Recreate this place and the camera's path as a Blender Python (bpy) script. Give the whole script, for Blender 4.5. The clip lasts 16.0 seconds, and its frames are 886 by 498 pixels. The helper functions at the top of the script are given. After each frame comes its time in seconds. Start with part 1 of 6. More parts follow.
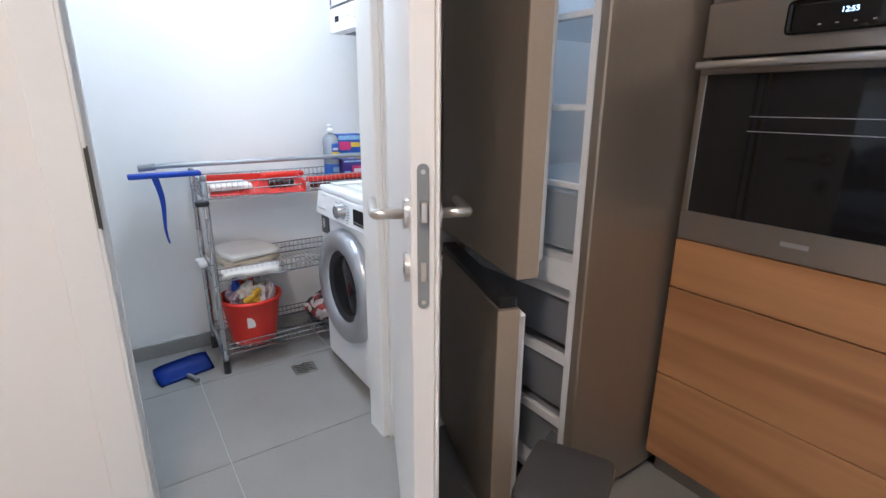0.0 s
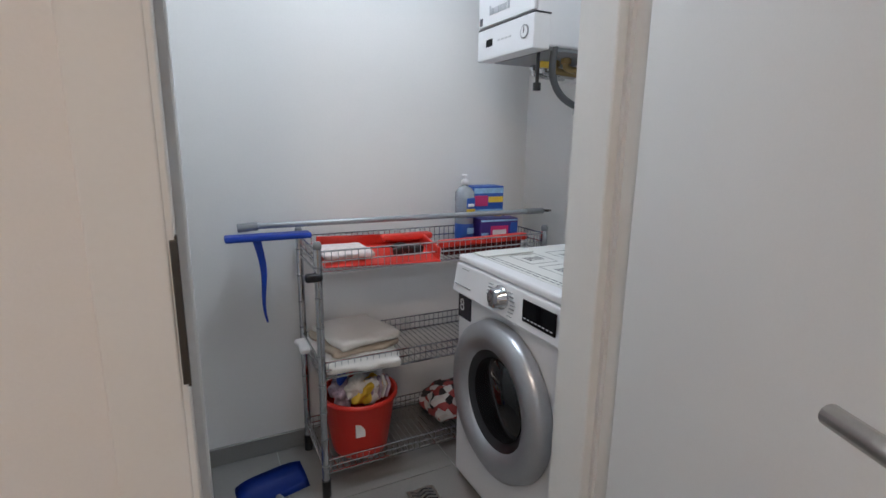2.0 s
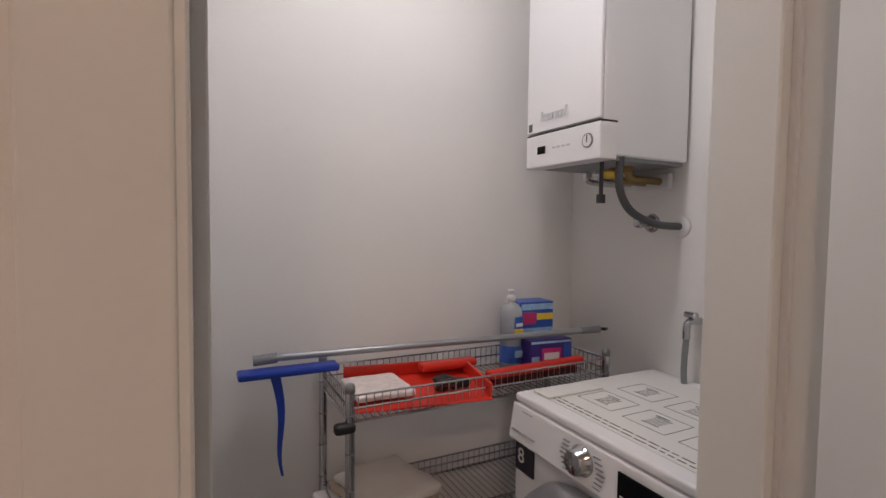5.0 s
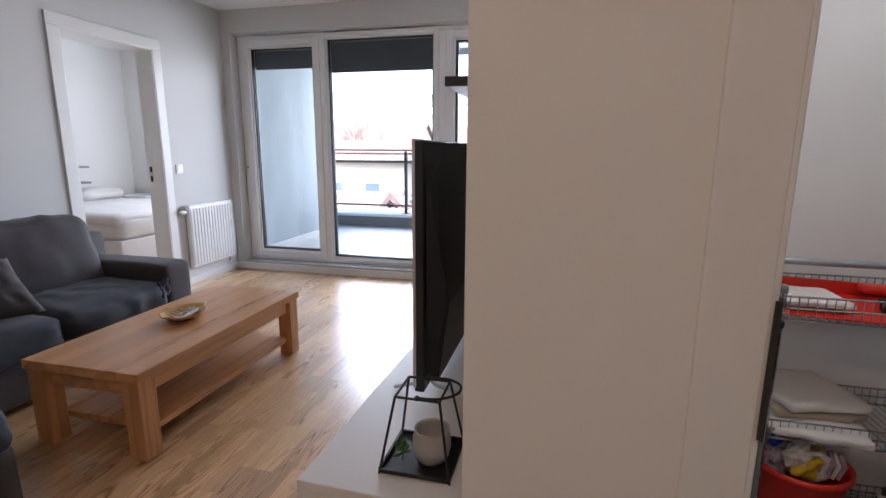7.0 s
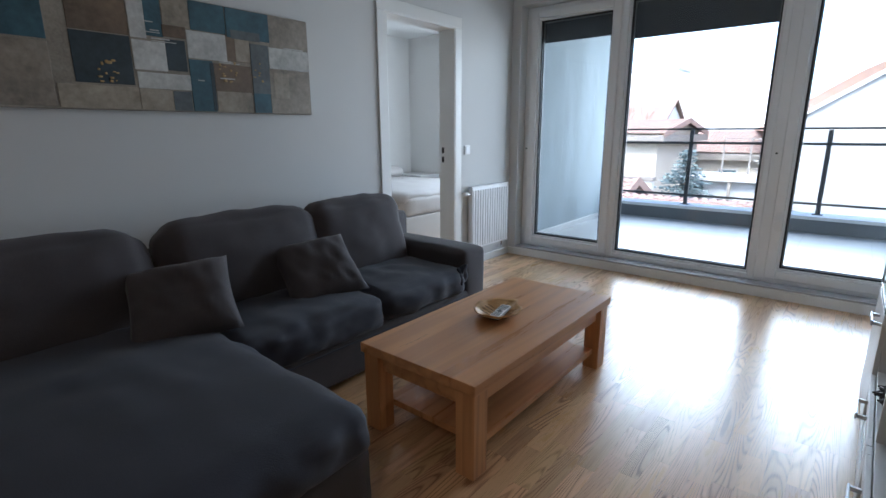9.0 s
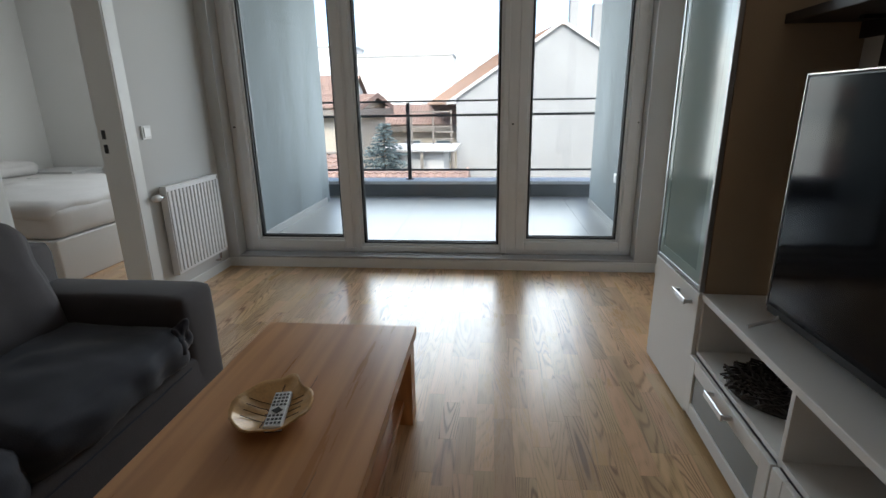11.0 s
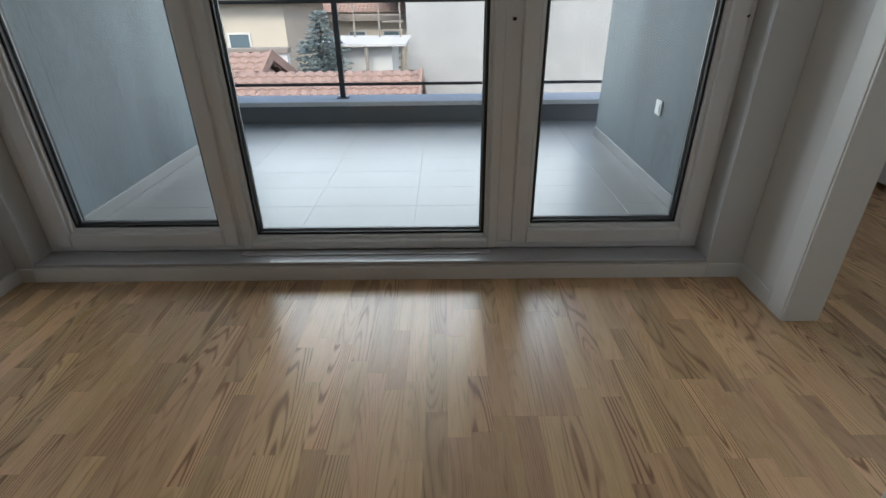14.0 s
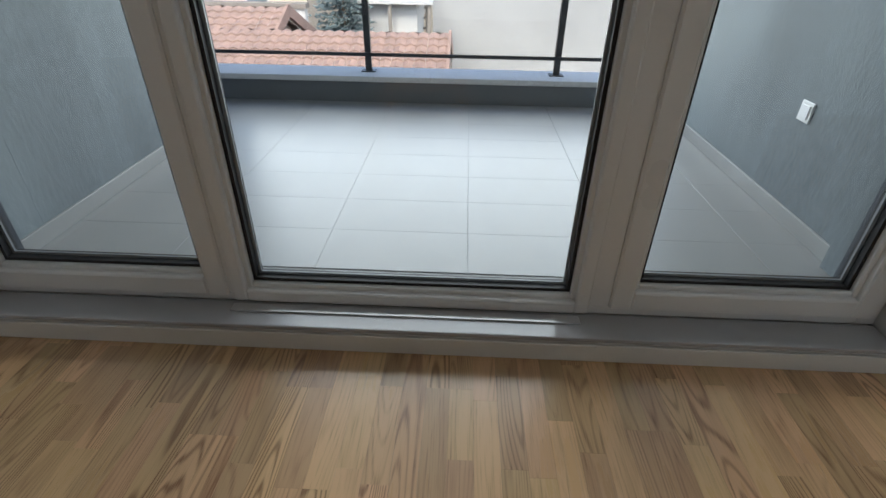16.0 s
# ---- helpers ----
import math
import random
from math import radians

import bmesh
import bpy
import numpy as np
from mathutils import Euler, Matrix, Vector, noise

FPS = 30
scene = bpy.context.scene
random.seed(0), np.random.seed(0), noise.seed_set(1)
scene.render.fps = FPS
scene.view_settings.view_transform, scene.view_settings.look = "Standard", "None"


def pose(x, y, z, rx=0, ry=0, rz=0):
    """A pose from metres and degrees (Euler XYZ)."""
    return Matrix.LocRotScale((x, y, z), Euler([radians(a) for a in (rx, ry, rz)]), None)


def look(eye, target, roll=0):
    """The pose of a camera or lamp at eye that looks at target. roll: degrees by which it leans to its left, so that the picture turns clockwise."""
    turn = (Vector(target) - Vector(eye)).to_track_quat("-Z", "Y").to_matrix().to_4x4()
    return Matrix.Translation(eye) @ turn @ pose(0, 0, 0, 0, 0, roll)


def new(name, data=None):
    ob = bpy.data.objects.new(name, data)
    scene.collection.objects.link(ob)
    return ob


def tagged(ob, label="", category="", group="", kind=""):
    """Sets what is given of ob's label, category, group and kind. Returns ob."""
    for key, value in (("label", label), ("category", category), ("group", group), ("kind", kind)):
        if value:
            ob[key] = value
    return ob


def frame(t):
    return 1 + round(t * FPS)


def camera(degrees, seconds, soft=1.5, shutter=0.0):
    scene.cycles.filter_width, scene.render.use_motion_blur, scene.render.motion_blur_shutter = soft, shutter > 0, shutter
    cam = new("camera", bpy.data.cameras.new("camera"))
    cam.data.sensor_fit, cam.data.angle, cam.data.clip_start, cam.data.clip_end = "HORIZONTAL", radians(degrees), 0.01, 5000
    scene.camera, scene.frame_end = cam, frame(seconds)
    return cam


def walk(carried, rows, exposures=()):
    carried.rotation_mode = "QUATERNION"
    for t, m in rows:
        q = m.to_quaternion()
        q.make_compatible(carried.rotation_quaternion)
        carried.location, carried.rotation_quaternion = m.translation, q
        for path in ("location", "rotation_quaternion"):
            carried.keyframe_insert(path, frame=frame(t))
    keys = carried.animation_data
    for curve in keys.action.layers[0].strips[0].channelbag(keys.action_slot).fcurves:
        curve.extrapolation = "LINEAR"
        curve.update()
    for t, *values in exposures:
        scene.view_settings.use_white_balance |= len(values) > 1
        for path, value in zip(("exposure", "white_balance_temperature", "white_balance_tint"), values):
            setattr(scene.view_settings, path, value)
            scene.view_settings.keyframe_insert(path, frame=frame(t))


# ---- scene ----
cam = camera(84.0, 16.0)
PATH = [
    (0, (0.028, -0.041, 1.187), (1.114, 1.542, 0.624), 0.4),
    (0.5, (-0.034, 0.028, 1.196), (0.916, 1.714, 0.694), 0.8),
    (1, (-0.041, 0.208, 1.19), (0.797, 1.96, 0.715), 0.4),
    (1.5, (-0.002, 0.449, 1.203), (0.799, 2.223, 0.747), 0.5),
    (2, (0.028, 0.655, 1.204), (0.909, 2.402, 0.788), 0.8),
    (2.5, (0.04, 0.887, 1.231), (1.05, 2.582, 0.901), 0.4),
    (3, (0.056, 1.008, 1.283), (1.147, 2.678, 1.136), 0.1),
    (3.2, (0.06, 1.029, 1.316), (1.165, 2.695, 1.265), 0.1),
    (4.2, (0.03, 0.985, 1.345), (1.02, 2.705, 1.589), 0.2),
    (5.3, (-0.008, 0.903, 1.293), (0.789, 2.722, 1.055), 0.2),
    (5.5, (-0.02, 0.847, 1.28), (0.65, 2.711, 1.003), 0.5),
    (6, (-0.068, 0.736, 1.264), (0.223, 2.686, 0.927), 0.9),
    (6.5, (-0.145, 0.673, 1.275), (-0.266, 2.634, 0.902), 0.5),
    (7, (-0.25, 0.662, 1.262), (-0.718, 2.566, 0.869), 0.3),
    (7.5, (-0.392, 0.66, 1.259), (-1.138, 2.47, 0.848), 0.8),
    (8, (-0.569, 0.669, 1.256), (-1.541, 2.363, 0.824), 0.7),
    (8.2, (-0.644, 0.68, 1.258), (-1.698, 2.322, 0.82), 0.4),
    (9.2, (-1.02, 0.93, 1.243), (-2.27, 2.42, 0.776), -0.3),
    (10.3, (-1.393, 1.305, 1.228), (-1.97, 3.154, 0.731), -1.1),
    (10.5, (-1.452, 1.392, 1.228), (-1.901, 3.275, 0.726), -1.1),
    (11, (-1.557, 1.594, 1.224), (-1.75, 3.503, 0.659), -0.9),
    (11.5, (-1.602, 1.893, 1.211), (-1.71, 3.787, 0.577), -0.5),
    (12, (-1.625, 2.156, 1.212), (-1.678, 4.015, 0.475), -0.6),
    (12.5, (-1.656, 2.433, 1.186), (-1.659, 4.258, 0.367), -0.6),
    (13, (-1.688, 2.721, 1.196), (-1.649, 4.522, 0.326), -0.4),
    (13.5, (-1.694, 2.953, 1.176), (-1.655, 4.742, 0.281), -0.4),
    (14, (-1.676, 3.248, 1.188), (-1.689, 5.013, 0.247), -0.7),
    (14.5, (-1.705, 3.445, 1.175), (-1.773, 5.19, 0.199), -0.3),
    (15, (-1.786, 3.709, 1.162), (-1.846, 5.435, 0.154), 0.6),
    (15.5, (-1.824, 3.846, 1.147), (-1.879, 5.566, 0.127), 0.7),
    (16, (-1.876, 4.003, 1.148), (-1.939, 5.696, 0.086), 0.9),
]
EXPOSURES = [
    (0.0, 5.05, 5250, 7),
    (1.0, 4.5, 5450, 7),
    (1.5, 4.15, 5650, 8),
    (3.2, 4.0, 5650, 7),
    (5.3, 3.5, 6850, 21),
    (6.0, 3.62, 6450, 16),
    (6.5, 3.5, 6200, 16),
    (7.0, 3.35, 6250, 17),
    (7.5, 3.05, 5750, 14),
    (8.2, 3.05, 5450, 8),
    (10.3, 2.35, 6600, 6),
    (11.0, 2.15, 6700, 6),
    (13.0, 1.8, 6750, 6),
    (15.0, 1.80, 6800, 7),
    (16.0, 1.98, 6850, 7),
]
walk(cam, [(t, look(eye, target, roll)) for t, eye, target, roll in PATH], EXPOSURES)

# ---- world and light ----
world = bpy.data.worlds.new("world")
scene.world = world
world.use_nodes = True
wn = world.node_tree.nodes
sky = wn.new("ShaderNodeTexSky")
sky.sky_type = "NISHITA"
sky.sun_disc = False
sky.sun_elevation = radians(55)
sky.sun_rotation = radians(155)
sky.dust_density = 3.0
sky.air_density = 0.7
wn["Background"].inputs["Strength"].default_value = 0.15
world.node_tree.links.new(sky.outputs["Color"], wn["Background"].inputs["Color"])


def lamp(name, kind, m, power, colour, size=0.3, size_y=None, angle=0.5, spread=180):
    data = bpy.data.lights.new(name, kind)
    data.energy, data.color = power, colour
    if kind == "AREA":
        data.shape = "RECTANGLE" if size_y else "DISK"
        data.size = size
        data.spread = radians(spread)
        if size_y:
            data.size_y = size_y
    if kind == "SUN":
        data.angle = radians(angle)
    ob = new(name, data)
    ob.matrix_world = m
    return ob


lamp("sun", "SUN", pose(0, 0, 30, 48, 0, -20), 0.75, (1.0, 0.97, 0.93), angle=15)
# sky light entering by the balcony window and the two bedrooms
lamp("window_daylight", "AREA", pose(-1.98, 7.6, 1.48, -90, 0, 0), 23, (0.89, 0.945, 1.0), 3.0, 2.2, spread=165)
lamp("bedroom_daylight", "AREA", pose(-4.3, 6.7, 1.55, -90, 0, 0), 5.0, (0.86, 0.93, 1.0), 0.85, 1.4)
lamp("east_bedroom_daylight", "AREA", pose(3.05, 5.6, 1.55, 0, 90, 0), 3.6, (0.86, 0.93, 1.0), 1.3, 1.2)
lamp("laundry_lamp_light", "AREA", pose(0.5, 1.9, 2.52), 0.5, (0.95, 0.98, 1.0), 0.26)
lamp("kitchen_lamp_light", "AREA", pose(-0.45, -0.2, 2.52), 1.15, (1.0, 0.72, 0.50), 0.3)
lamp("fridge_lamp_light", "AREA", pose(1.33, 1.0, 1.78), 0.022, (0.9, 0.95, 1.0), 0.1)

# ---- materials ----
def nodes_of(name):
    m = bpy.data.materials.new(name)
    m.use_nodes = True
    return m, m.node_tree.nodes, m.node_tree.links, m.node_tree.nodes["Principled BSDF"]


def ramp(n, l, fac, stops):
    r = n.new("ShaderNodeValToRGB")
    els = r.color_ramp.elements
    while len(els) < len(stops):
        els.new(0.5)
    for e, (p, c) in zip(els, stops):
        e.position, e.color = p, (*c, 1)
    l.new(fac, r.inputs["Fac"])
    return r.outputs["Color"]


def shade(c, k):
    return tuple(min(1.0, v * k) for v in c)


def mat(name, col, rough=0.5, metal=0.0, var=0.07, vscale=2.5, bump=0.05, bscale=120.0, stretch=(1, 1, 1), rvar=0.08, trans=0.0, sheen=0.0):
    """A surface with a broad stain, a fine grain and a fine relief, at world size."""
    m, n, l, p = nodes_of(name)
    geo = n.new("ShaderNodeNewGeometry")
    mp = n.new("ShaderNodeMapping")
    mp.inputs["Scale"].default_value = stretch
    l.new(geo.outputs["Position"], mp.inputs["Vector"])
    big, fine = n.new("ShaderNodeTexNoise"), n.new("ShaderNodeTexNoise")
    big.inputs["Scale"].default_value, big.inputs["Detail"].default_value = vscale, 4
    fine.inputs["Scale"].default_value, fine.inputs["Detail"].default_value = bscale, 3
    l.new(mp.outputs["Vector"], big.inputs["Vector"])
    l.new(mp.outputs["Vector"], fine.inputs["Vector"])
    mx = n.new("ShaderNodeMix")
    mx.inputs["Factor"].default_value = 0.4
    l.new(big.outputs["Fac"], mx.inputs["A"])
    l.new(fine.outputs["Fac"], mx.inputs["B"])
    l.new(ramp(n, l, mx.outputs["Result"], [(0.3, shade(col, 1 - var)), (0.7, shade(col, 1 + var))]), p.inputs["Base Color"])
    rr = n.new("ShaderNodeMapRange")
    rr.inputs["To Min"].default_value, rr.inputs["To Max"].default_value = max(0.02, rough - rvar), min(1, rough + rvar)
    l.new(big.outputs["Fac"], rr.inputs["Value"])
    l.new(rr.outputs["Result"], p.inputs["Roughness"])
    p.inputs["Metallic"].default_value = metal
    p.inputs["Transmission Weight"].default_value = trans
    p.inputs["Sheen Weight"].default_value = sheen
    if bump:
        b = n.new("ShaderNodeBump")
        b.inputs["Strength"].default_value, b.inputs["Distance"].default_value = bump, 0.002
        l.new(fine.outputs["Fac"], b.inputs["Height"])
        l.new(b.outputs["Normal"], p.inputs["Normal"])
    return m


def wood(name, light, dark, axis="y", rough=0.35, grain=42.0, piece=False, contrast=0.5, bump=0.12):
    """Flat-sawn wood with long grain along an axis; piece: every board has its own tone and figure."""
    m, n, l, p = nodes_of(name)
    geo = n.new("ShaderNodeNewGeometry")
    mp = n.new("ShaderNodeMapping")
    mp.inputs["Scale"].default_value = {"y": (1, 0.05, 1), "x": (0.05, 1, 1), "z": (1, 1, 0.05)}[axis]
    vec, rnd = geo.outputs["Position"], None
    if piece:
        info = n.new("ShaderNodeObjectInfo")
        add = n.new("ShaderNodeMath")
        add.operation = "ADD"
        l.new(info.outputs["Random"], add.inputs[0])
        l.new(geo.outputs["Random Per Island"], add.inputs[1])
        fr = n.new("ShaderNodeMath")
        fr.operation = "FRACT"
        l.new(add.outputs[0], fr.inputs[0])
        rnd = fr.outputs[0]
        off = n.new("ShaderNodeVectorMath")
        off.operation = "MULTIPLY_ADD"
        off.inputs[1].default_value = (37.0, 91.0, 13.0)
        comb = n.new("ShaderNodeCombineXYZ")
        for i in range(3):
            l.new(rnd, comb.inputs[i])
        l.new(comb.outputs[0], off.inputs[0])
        l.new(vec, off.inputs[2])
        vec = off.outputs[0]
    l.new(vec, mp.inputs["Vector"])
    wav = n.new("ShaderNodeTexWave")
    wav.wave_type, wav.bands_direction = "BANDS", {"y": "X", "x": "Y", "z": "X"}[axis]
    wav.inputs["Scale"].default_value, wav.inputs["Distortion"].default_value = grain, 13.0
    wav.inputs["Detail"].default_value, wav.inputs["Detail Scale"].default_value = 2.0, 11.0
    l.new(mp.outputs["Vector"], wav.inputs["Vector"])
    por = n.new("ShaderNodeTexNoise")
    por.inputs["Scale"].default_value, por.inputs["Detail"].default_value = 150, 3
    l.new(mp.outputs["Vector"], por.inputs["Vector"])
    big = n.new("ShaderNodeTexNoise")
    big.inputs["Scale"].default_value, big.inputs["Detail"].default_value = 7, 3
    l.new(mp.outputs["Vector"], big.inputs["Vector"])
    m1 = n.new("ShaderNodeMix")
    m1.inputs["Factor"].default_value = 0.33
    l.new(wav.outputs["Fac"], m1.inputs["A"])
    l.new(por.outputs["Fac"], m1.inputs["B"])
    m2 = n.new("ShaderNodeMix")
    m2.inputs["Factor"].default_value = 0.45
    l.new(m1.outputs["Result"], m2.inputs["A"])
    l.new(big.outputs["Fac"], m2.inputs["B"])
    c = ramp(n, l, m2.outputs["Result"], [(0.5 - contrast / 2, dark), (0.5 + contrast / 2, light)])
    if piece:
        hs = n.new("ShaderNodeHueSaturation")
        vr = n.new("ShaderNodeMapRange")
        vr.inputs["To Min"].default_value, vr.inputs["To Max"].default_value = 0.78, 1.2
        l.new(rnd, vr.inputs["Value"])
        l.new(vr.outputs["Result"], hs.inputs["Value"])
        l.new(c, hs.inputs["Color"])
        c = hs.outputs["Color"]
    l.new(c, p.inputs["Base Color"])
    rr = n.new("ShaderNodeMapRange")
    rr.inputs["To Min"].default_value, rr.inputs["To Max"].default_value = rough - 0.08, rough + 0.1
    l.new(m2.outputs["Result"], rr.inputs["Value"])
    l.new(rr.outputs["Result"], p.inputs["Roughness"])
    b = n.new("ShaderNodeBump")
    b.inputs["Strength"].default_value, b.inputs["Distance"].default_value = bump, 0.001
    l.new(m1.outputs["Result"], b.inputs["Height"])
    l.new(b.outputs["Normal"], p.inputs["Normal"])
    return m


def parquet(name, light, dark):
    """Lacquered oak strips: cathedral figure, pores, knots of tone; every strip differs."""
    m, n, l, p = nodes_of(name)

    def math(op, a, b=0.0, c=0.0):
        q = n.new("ShaderNodeMath")
        q.operation = op
        for i, v in enumerate((a, b, c)):
            if isinstance(v, (int, float)):
                q.inputs[i].default_value = v
            else:
                l.new(v, q.inputs[i])
        return q.outputs[0]

    def noise(vec, scale, detail, stretch):
        mp, t = n.new("ShaderNodeMapping"), n.new("ShaderNodeTexNoise")
        mp.inputs["Scale"].default_value = stretch
        t.inputs["Scale"].default_value, t.inputs["Detail"].default_value = scale, detail
        l.new(vec, mp.inputs["Vector"])
        l.new(mp.outputs["Vector"], t.inputs["Vector"])
        return t.outputs["Fac"]

    geo, info = n.new("ShaderNodeNewGeometry"), n.new("ShaderNodeObjectInfo")
    rnd = math("FRACT", math("ADD", info.outputs["Random"], geo.outputs["Random Per Island"]))
    rnd2 = math("FRACT", math("MULTIPLY", rnd, 17.31))
    rnd3 = math("FRACT", math("MULTIPLY", rnd, 71.7))
    comb, off = n.new("ShaderNodeCombineXYZ"), n.new("ShaderNodeVectorMath")
    for i in range(3):
        l.new((rnd, rnd2, rnd3)[i], comb.inputs[i])
    off.operation = "MULTIPLY_ADD"
    off.inputs[1].default_value = (37.0, 91.0, 13.0)
    l.new(comb.outputs[0], off.inputs[0])
    l.new(geo.outputs["Position"], off.inputs[2])
    vec = off.outputs[0]
    field = noise(vec, 1.0, 0.4, (10, 0.75, 1))
    rings = math("SINE", math("MULTIPLY", field, 165.0))
    rings = math("MULTIPLY_ADD", rings, 0.5, 0.5)
    rings = math("POWER", rings, 3.4)
    fine = noise(vec, 1.0, 3, (330, 9, 60))
    pore = n.new("ShaderNodeMapRange")
    pore.inputs["From Min"].default_value, pore.inputs["From Max"].default_value = 0.48, 0.70
    l.new(fine, pore.inputs["Value"])
    broad = noise(vec, 1.0, 3, (22, 2.4, 5))
    figure = math("MULTIPLY", rings, math("MULTIPLY_ADD", math("POWER", rnd2, 2.0), 0.78, 0.08))
    figure = math("MULTIPLY_ADD", math("MULTIPLY", pore.outputs["Result"], rings), 0.25, figure)
    figure = math("MULTIPLY_ADD", pore.outputs["Result"], 0.20, figure)
    figure = math("ADD", figure, math("MULTIPLY_ADD", broad, 1.0, -0.50))
    c = ramp(n, l, figure, [(0.0, light), (0.9, dark)])
    hs, vr, hr = n.new("ShaderNodeHueSaturation"), n.new("ShaderNodeMapRange"), n.new("ShaderNodeMapRange")
    vr.inputs["To Min"].default_value, vr.inputs["To Max"].default_value = 0.78, 1.18
    hr.inputs["To Min"].default_value, hr.inputs["To Max"].default_value = 0.493, 0.508
    l.new(rnd, vr.inputs["Value"])
    l.new(rnd3, hr.inputs["Value"])
    l.new(vr.outputs["Result"], hs.inputs["Value"])
    l.new(hr.outputs["Result"], hs.inputs["Hue"])
    l.new(c, hs.inputs["Color"])
    l.new(hs.outputs["Color"], p.inputs["Base Color"])
    wear = noise(geo.outputs["Position"], 3.0, 4, (1, 1, 1))
    l.new(math("ADD", math("MULTIPLY_ADD", wear, 0.12, 0.23), math("MULTIPLY", figure, 0.12)), p.inputs["Roughness"])
    p.inputs["Coat Weight"].default_value = 0.7
    p.inputs["Coat Roughness"].default_value = 0.25
    b = n.new("ShaderNodeBump")
    b.invert = True
    b.inputs["Strength"].default_value, b.inputs["Distance"].default_value = 0.18, 0.001
    l.new(figure, b.inputs["Height"])
    l.new(b.outputs["Normal"], p.inputs["Normal"])
    return m


def clear_glass(name, tint=(0.96, 0.98, 0.98), gloss=0.02):
    m, n, l, p = nodes_of(name)
    n.remove(p)
    tr, gl, mx, lw = n.new("ShaderNodeBsdfTransparent"), n.new("ShaderNodeBsdfGlossy"), n.new("ShaderNodeMixShader"), n.new("ShaderNodeLayerWeight")
    pw, ma = n.new("ShaderNodeMath"), n.new("ShaderNodeMath")
    pw.operation, ma.operation = "POWER", "MULTIPLY_ADD"
    pw.inputs[1].default_value, ma.inputs[1].default_value, ma.inputs[2].default_value = 5.0, 0.4, 0.025
    tr.inputs["Color"].default_value = (*tint, 1)
    gl.inputs["Roughness"].default_value = gloss
    lw.inputs["Blend"].default_value = 0.5
    l.new(lw.outputs["Facing"], pw.inputs[0])
    l.new(pw.outputs[0], ma.inputs[0])
    l.new(ma.outputs[0], mx.inputs["Fac"])
    l.new(tr.outputs[0], mx.inputs[1])
    l.new(gl.outputs[0], mx.inputs[2])
    l.new(mx.outputs[0], n["Material Output"].inputs["Surface"])
    return m


def glow(name, col, power):
    m, n, l, p = nodes_of(name)
    p.inputs["Base Color"].default_value = (*col, 1)
    p.inputs["Emission Color"].default_value = (*col, 1)
    p.inputs["Emission Strength"].default_value = power
    return m


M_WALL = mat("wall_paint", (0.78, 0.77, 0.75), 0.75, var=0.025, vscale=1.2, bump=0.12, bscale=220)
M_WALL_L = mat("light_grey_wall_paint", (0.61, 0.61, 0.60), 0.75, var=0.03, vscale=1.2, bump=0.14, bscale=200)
M_CEIL = mat("ceiling_paint", (0.82, 0.82, 0.81), 0.85, var=0.02, bump=0.05, bscale=200)
M_TRIM = mat("white_lacquer", (0.78, 0.78, 0.76), 0.38, var=0.02, bump=0.02)
M_LEAF = mat("door_foil", (0.78, 0.77, 0.75), 0.42, var=0.02, bump=0.04, bscale=300)
M_PVC = mat("window_pvc", (0.80, 0.80, 0.80), 0.3, var=0.02, bump=0.02)
M_SILL = mat("grey_window_sill", (0.44, 0.44, 0.455), 0.16, var=0.03, bump=0.0)
M_SEAL = mat("black_rubber", (0.012, 0.012, 0.014), 0.55, bump=0.02)
M_ALU = mat("aluminium", (0.62, 0.63, 0.65), 0.32, 1.0, var=0.04, bump=0.02)
M_ALU_D = mat("satin_aluminium", (0.36, 0.37, 0.38), 0.42, 0.9, var=0.04, bump=0.02)
M_STEEL = mat("brushed_steel", (0.60, 0.57, 0.53), 0.3, 1.0, var=0.05, bump=0.06, bscale=400, stretch=(1, 1, 0.1))
M_CHROME = mat("chrome_wire", (0.52, 0.53, 0.55), 0.14, 1.0, var=0.05, bump=0.0)
M_GLASS = clear_glass("window_glass")
M_SHUTTER = mat("shutter_slats", (0.035, 0.042, 0.055), 0.45, var=0.05, bump=0.02)
M_PLASTER = mat("grey_plaster", (0.175, 0.20, 0.215), 0.85, var=0.30, vscale=2.6, bump=0.8, bscale=70, rvar=0.05, stretch=(1, 1, 0.35))
M_PARAPET = mat("parapet_grey", (0.17, 0.18, 0.19), 0.8, var=0.1, bump=0.3, bscale=90)
M_STONE = mat("coping_stone", (0.70, 0.69, 0.68), 0.8, var=0.25, vscale=60, bump=0.1)
M_RAIL = mat("rail_paint", (0.03, 0.033, 0.038), 0.4, bump=0.02)
M_TILE_G = mat("grey_floor_tile", (0.25, 0.243, 0.23), 0.36, var=0.10, vscale=3.5, bump=0.03, bscale=160)
M_TILE_B = mat("balcony_tile", (0.285, 0.285, 0.28), 0.35, var=0.12, vscale=3, bump=0.05, bscale=160)
M_GROUT = mat("grout", (0.42, 0.42, 0.41), 0.9, bump=0.2)
M_SCREED = mat("joint_dark", (0.24, 0.14, 0.065), 0.9, bump=0.1)
M_OAK = parquet("oak_floor", (0.69, 0.44, 0.235), (0.28, 0.138, 0.06))
M_TABLE = wood("oak_table", (0.74, 0.39, 0.175), (0.39, 0.176, 0.07), "y", 0.30, 0.8, contrast=1.0)
M_TABLE_LEG = wood("oak_table_leg", (0.74, 0.39, 0.175), (0.39, 0.176, 0.07), "z", 0.34, 1.2, contrast=1.0)
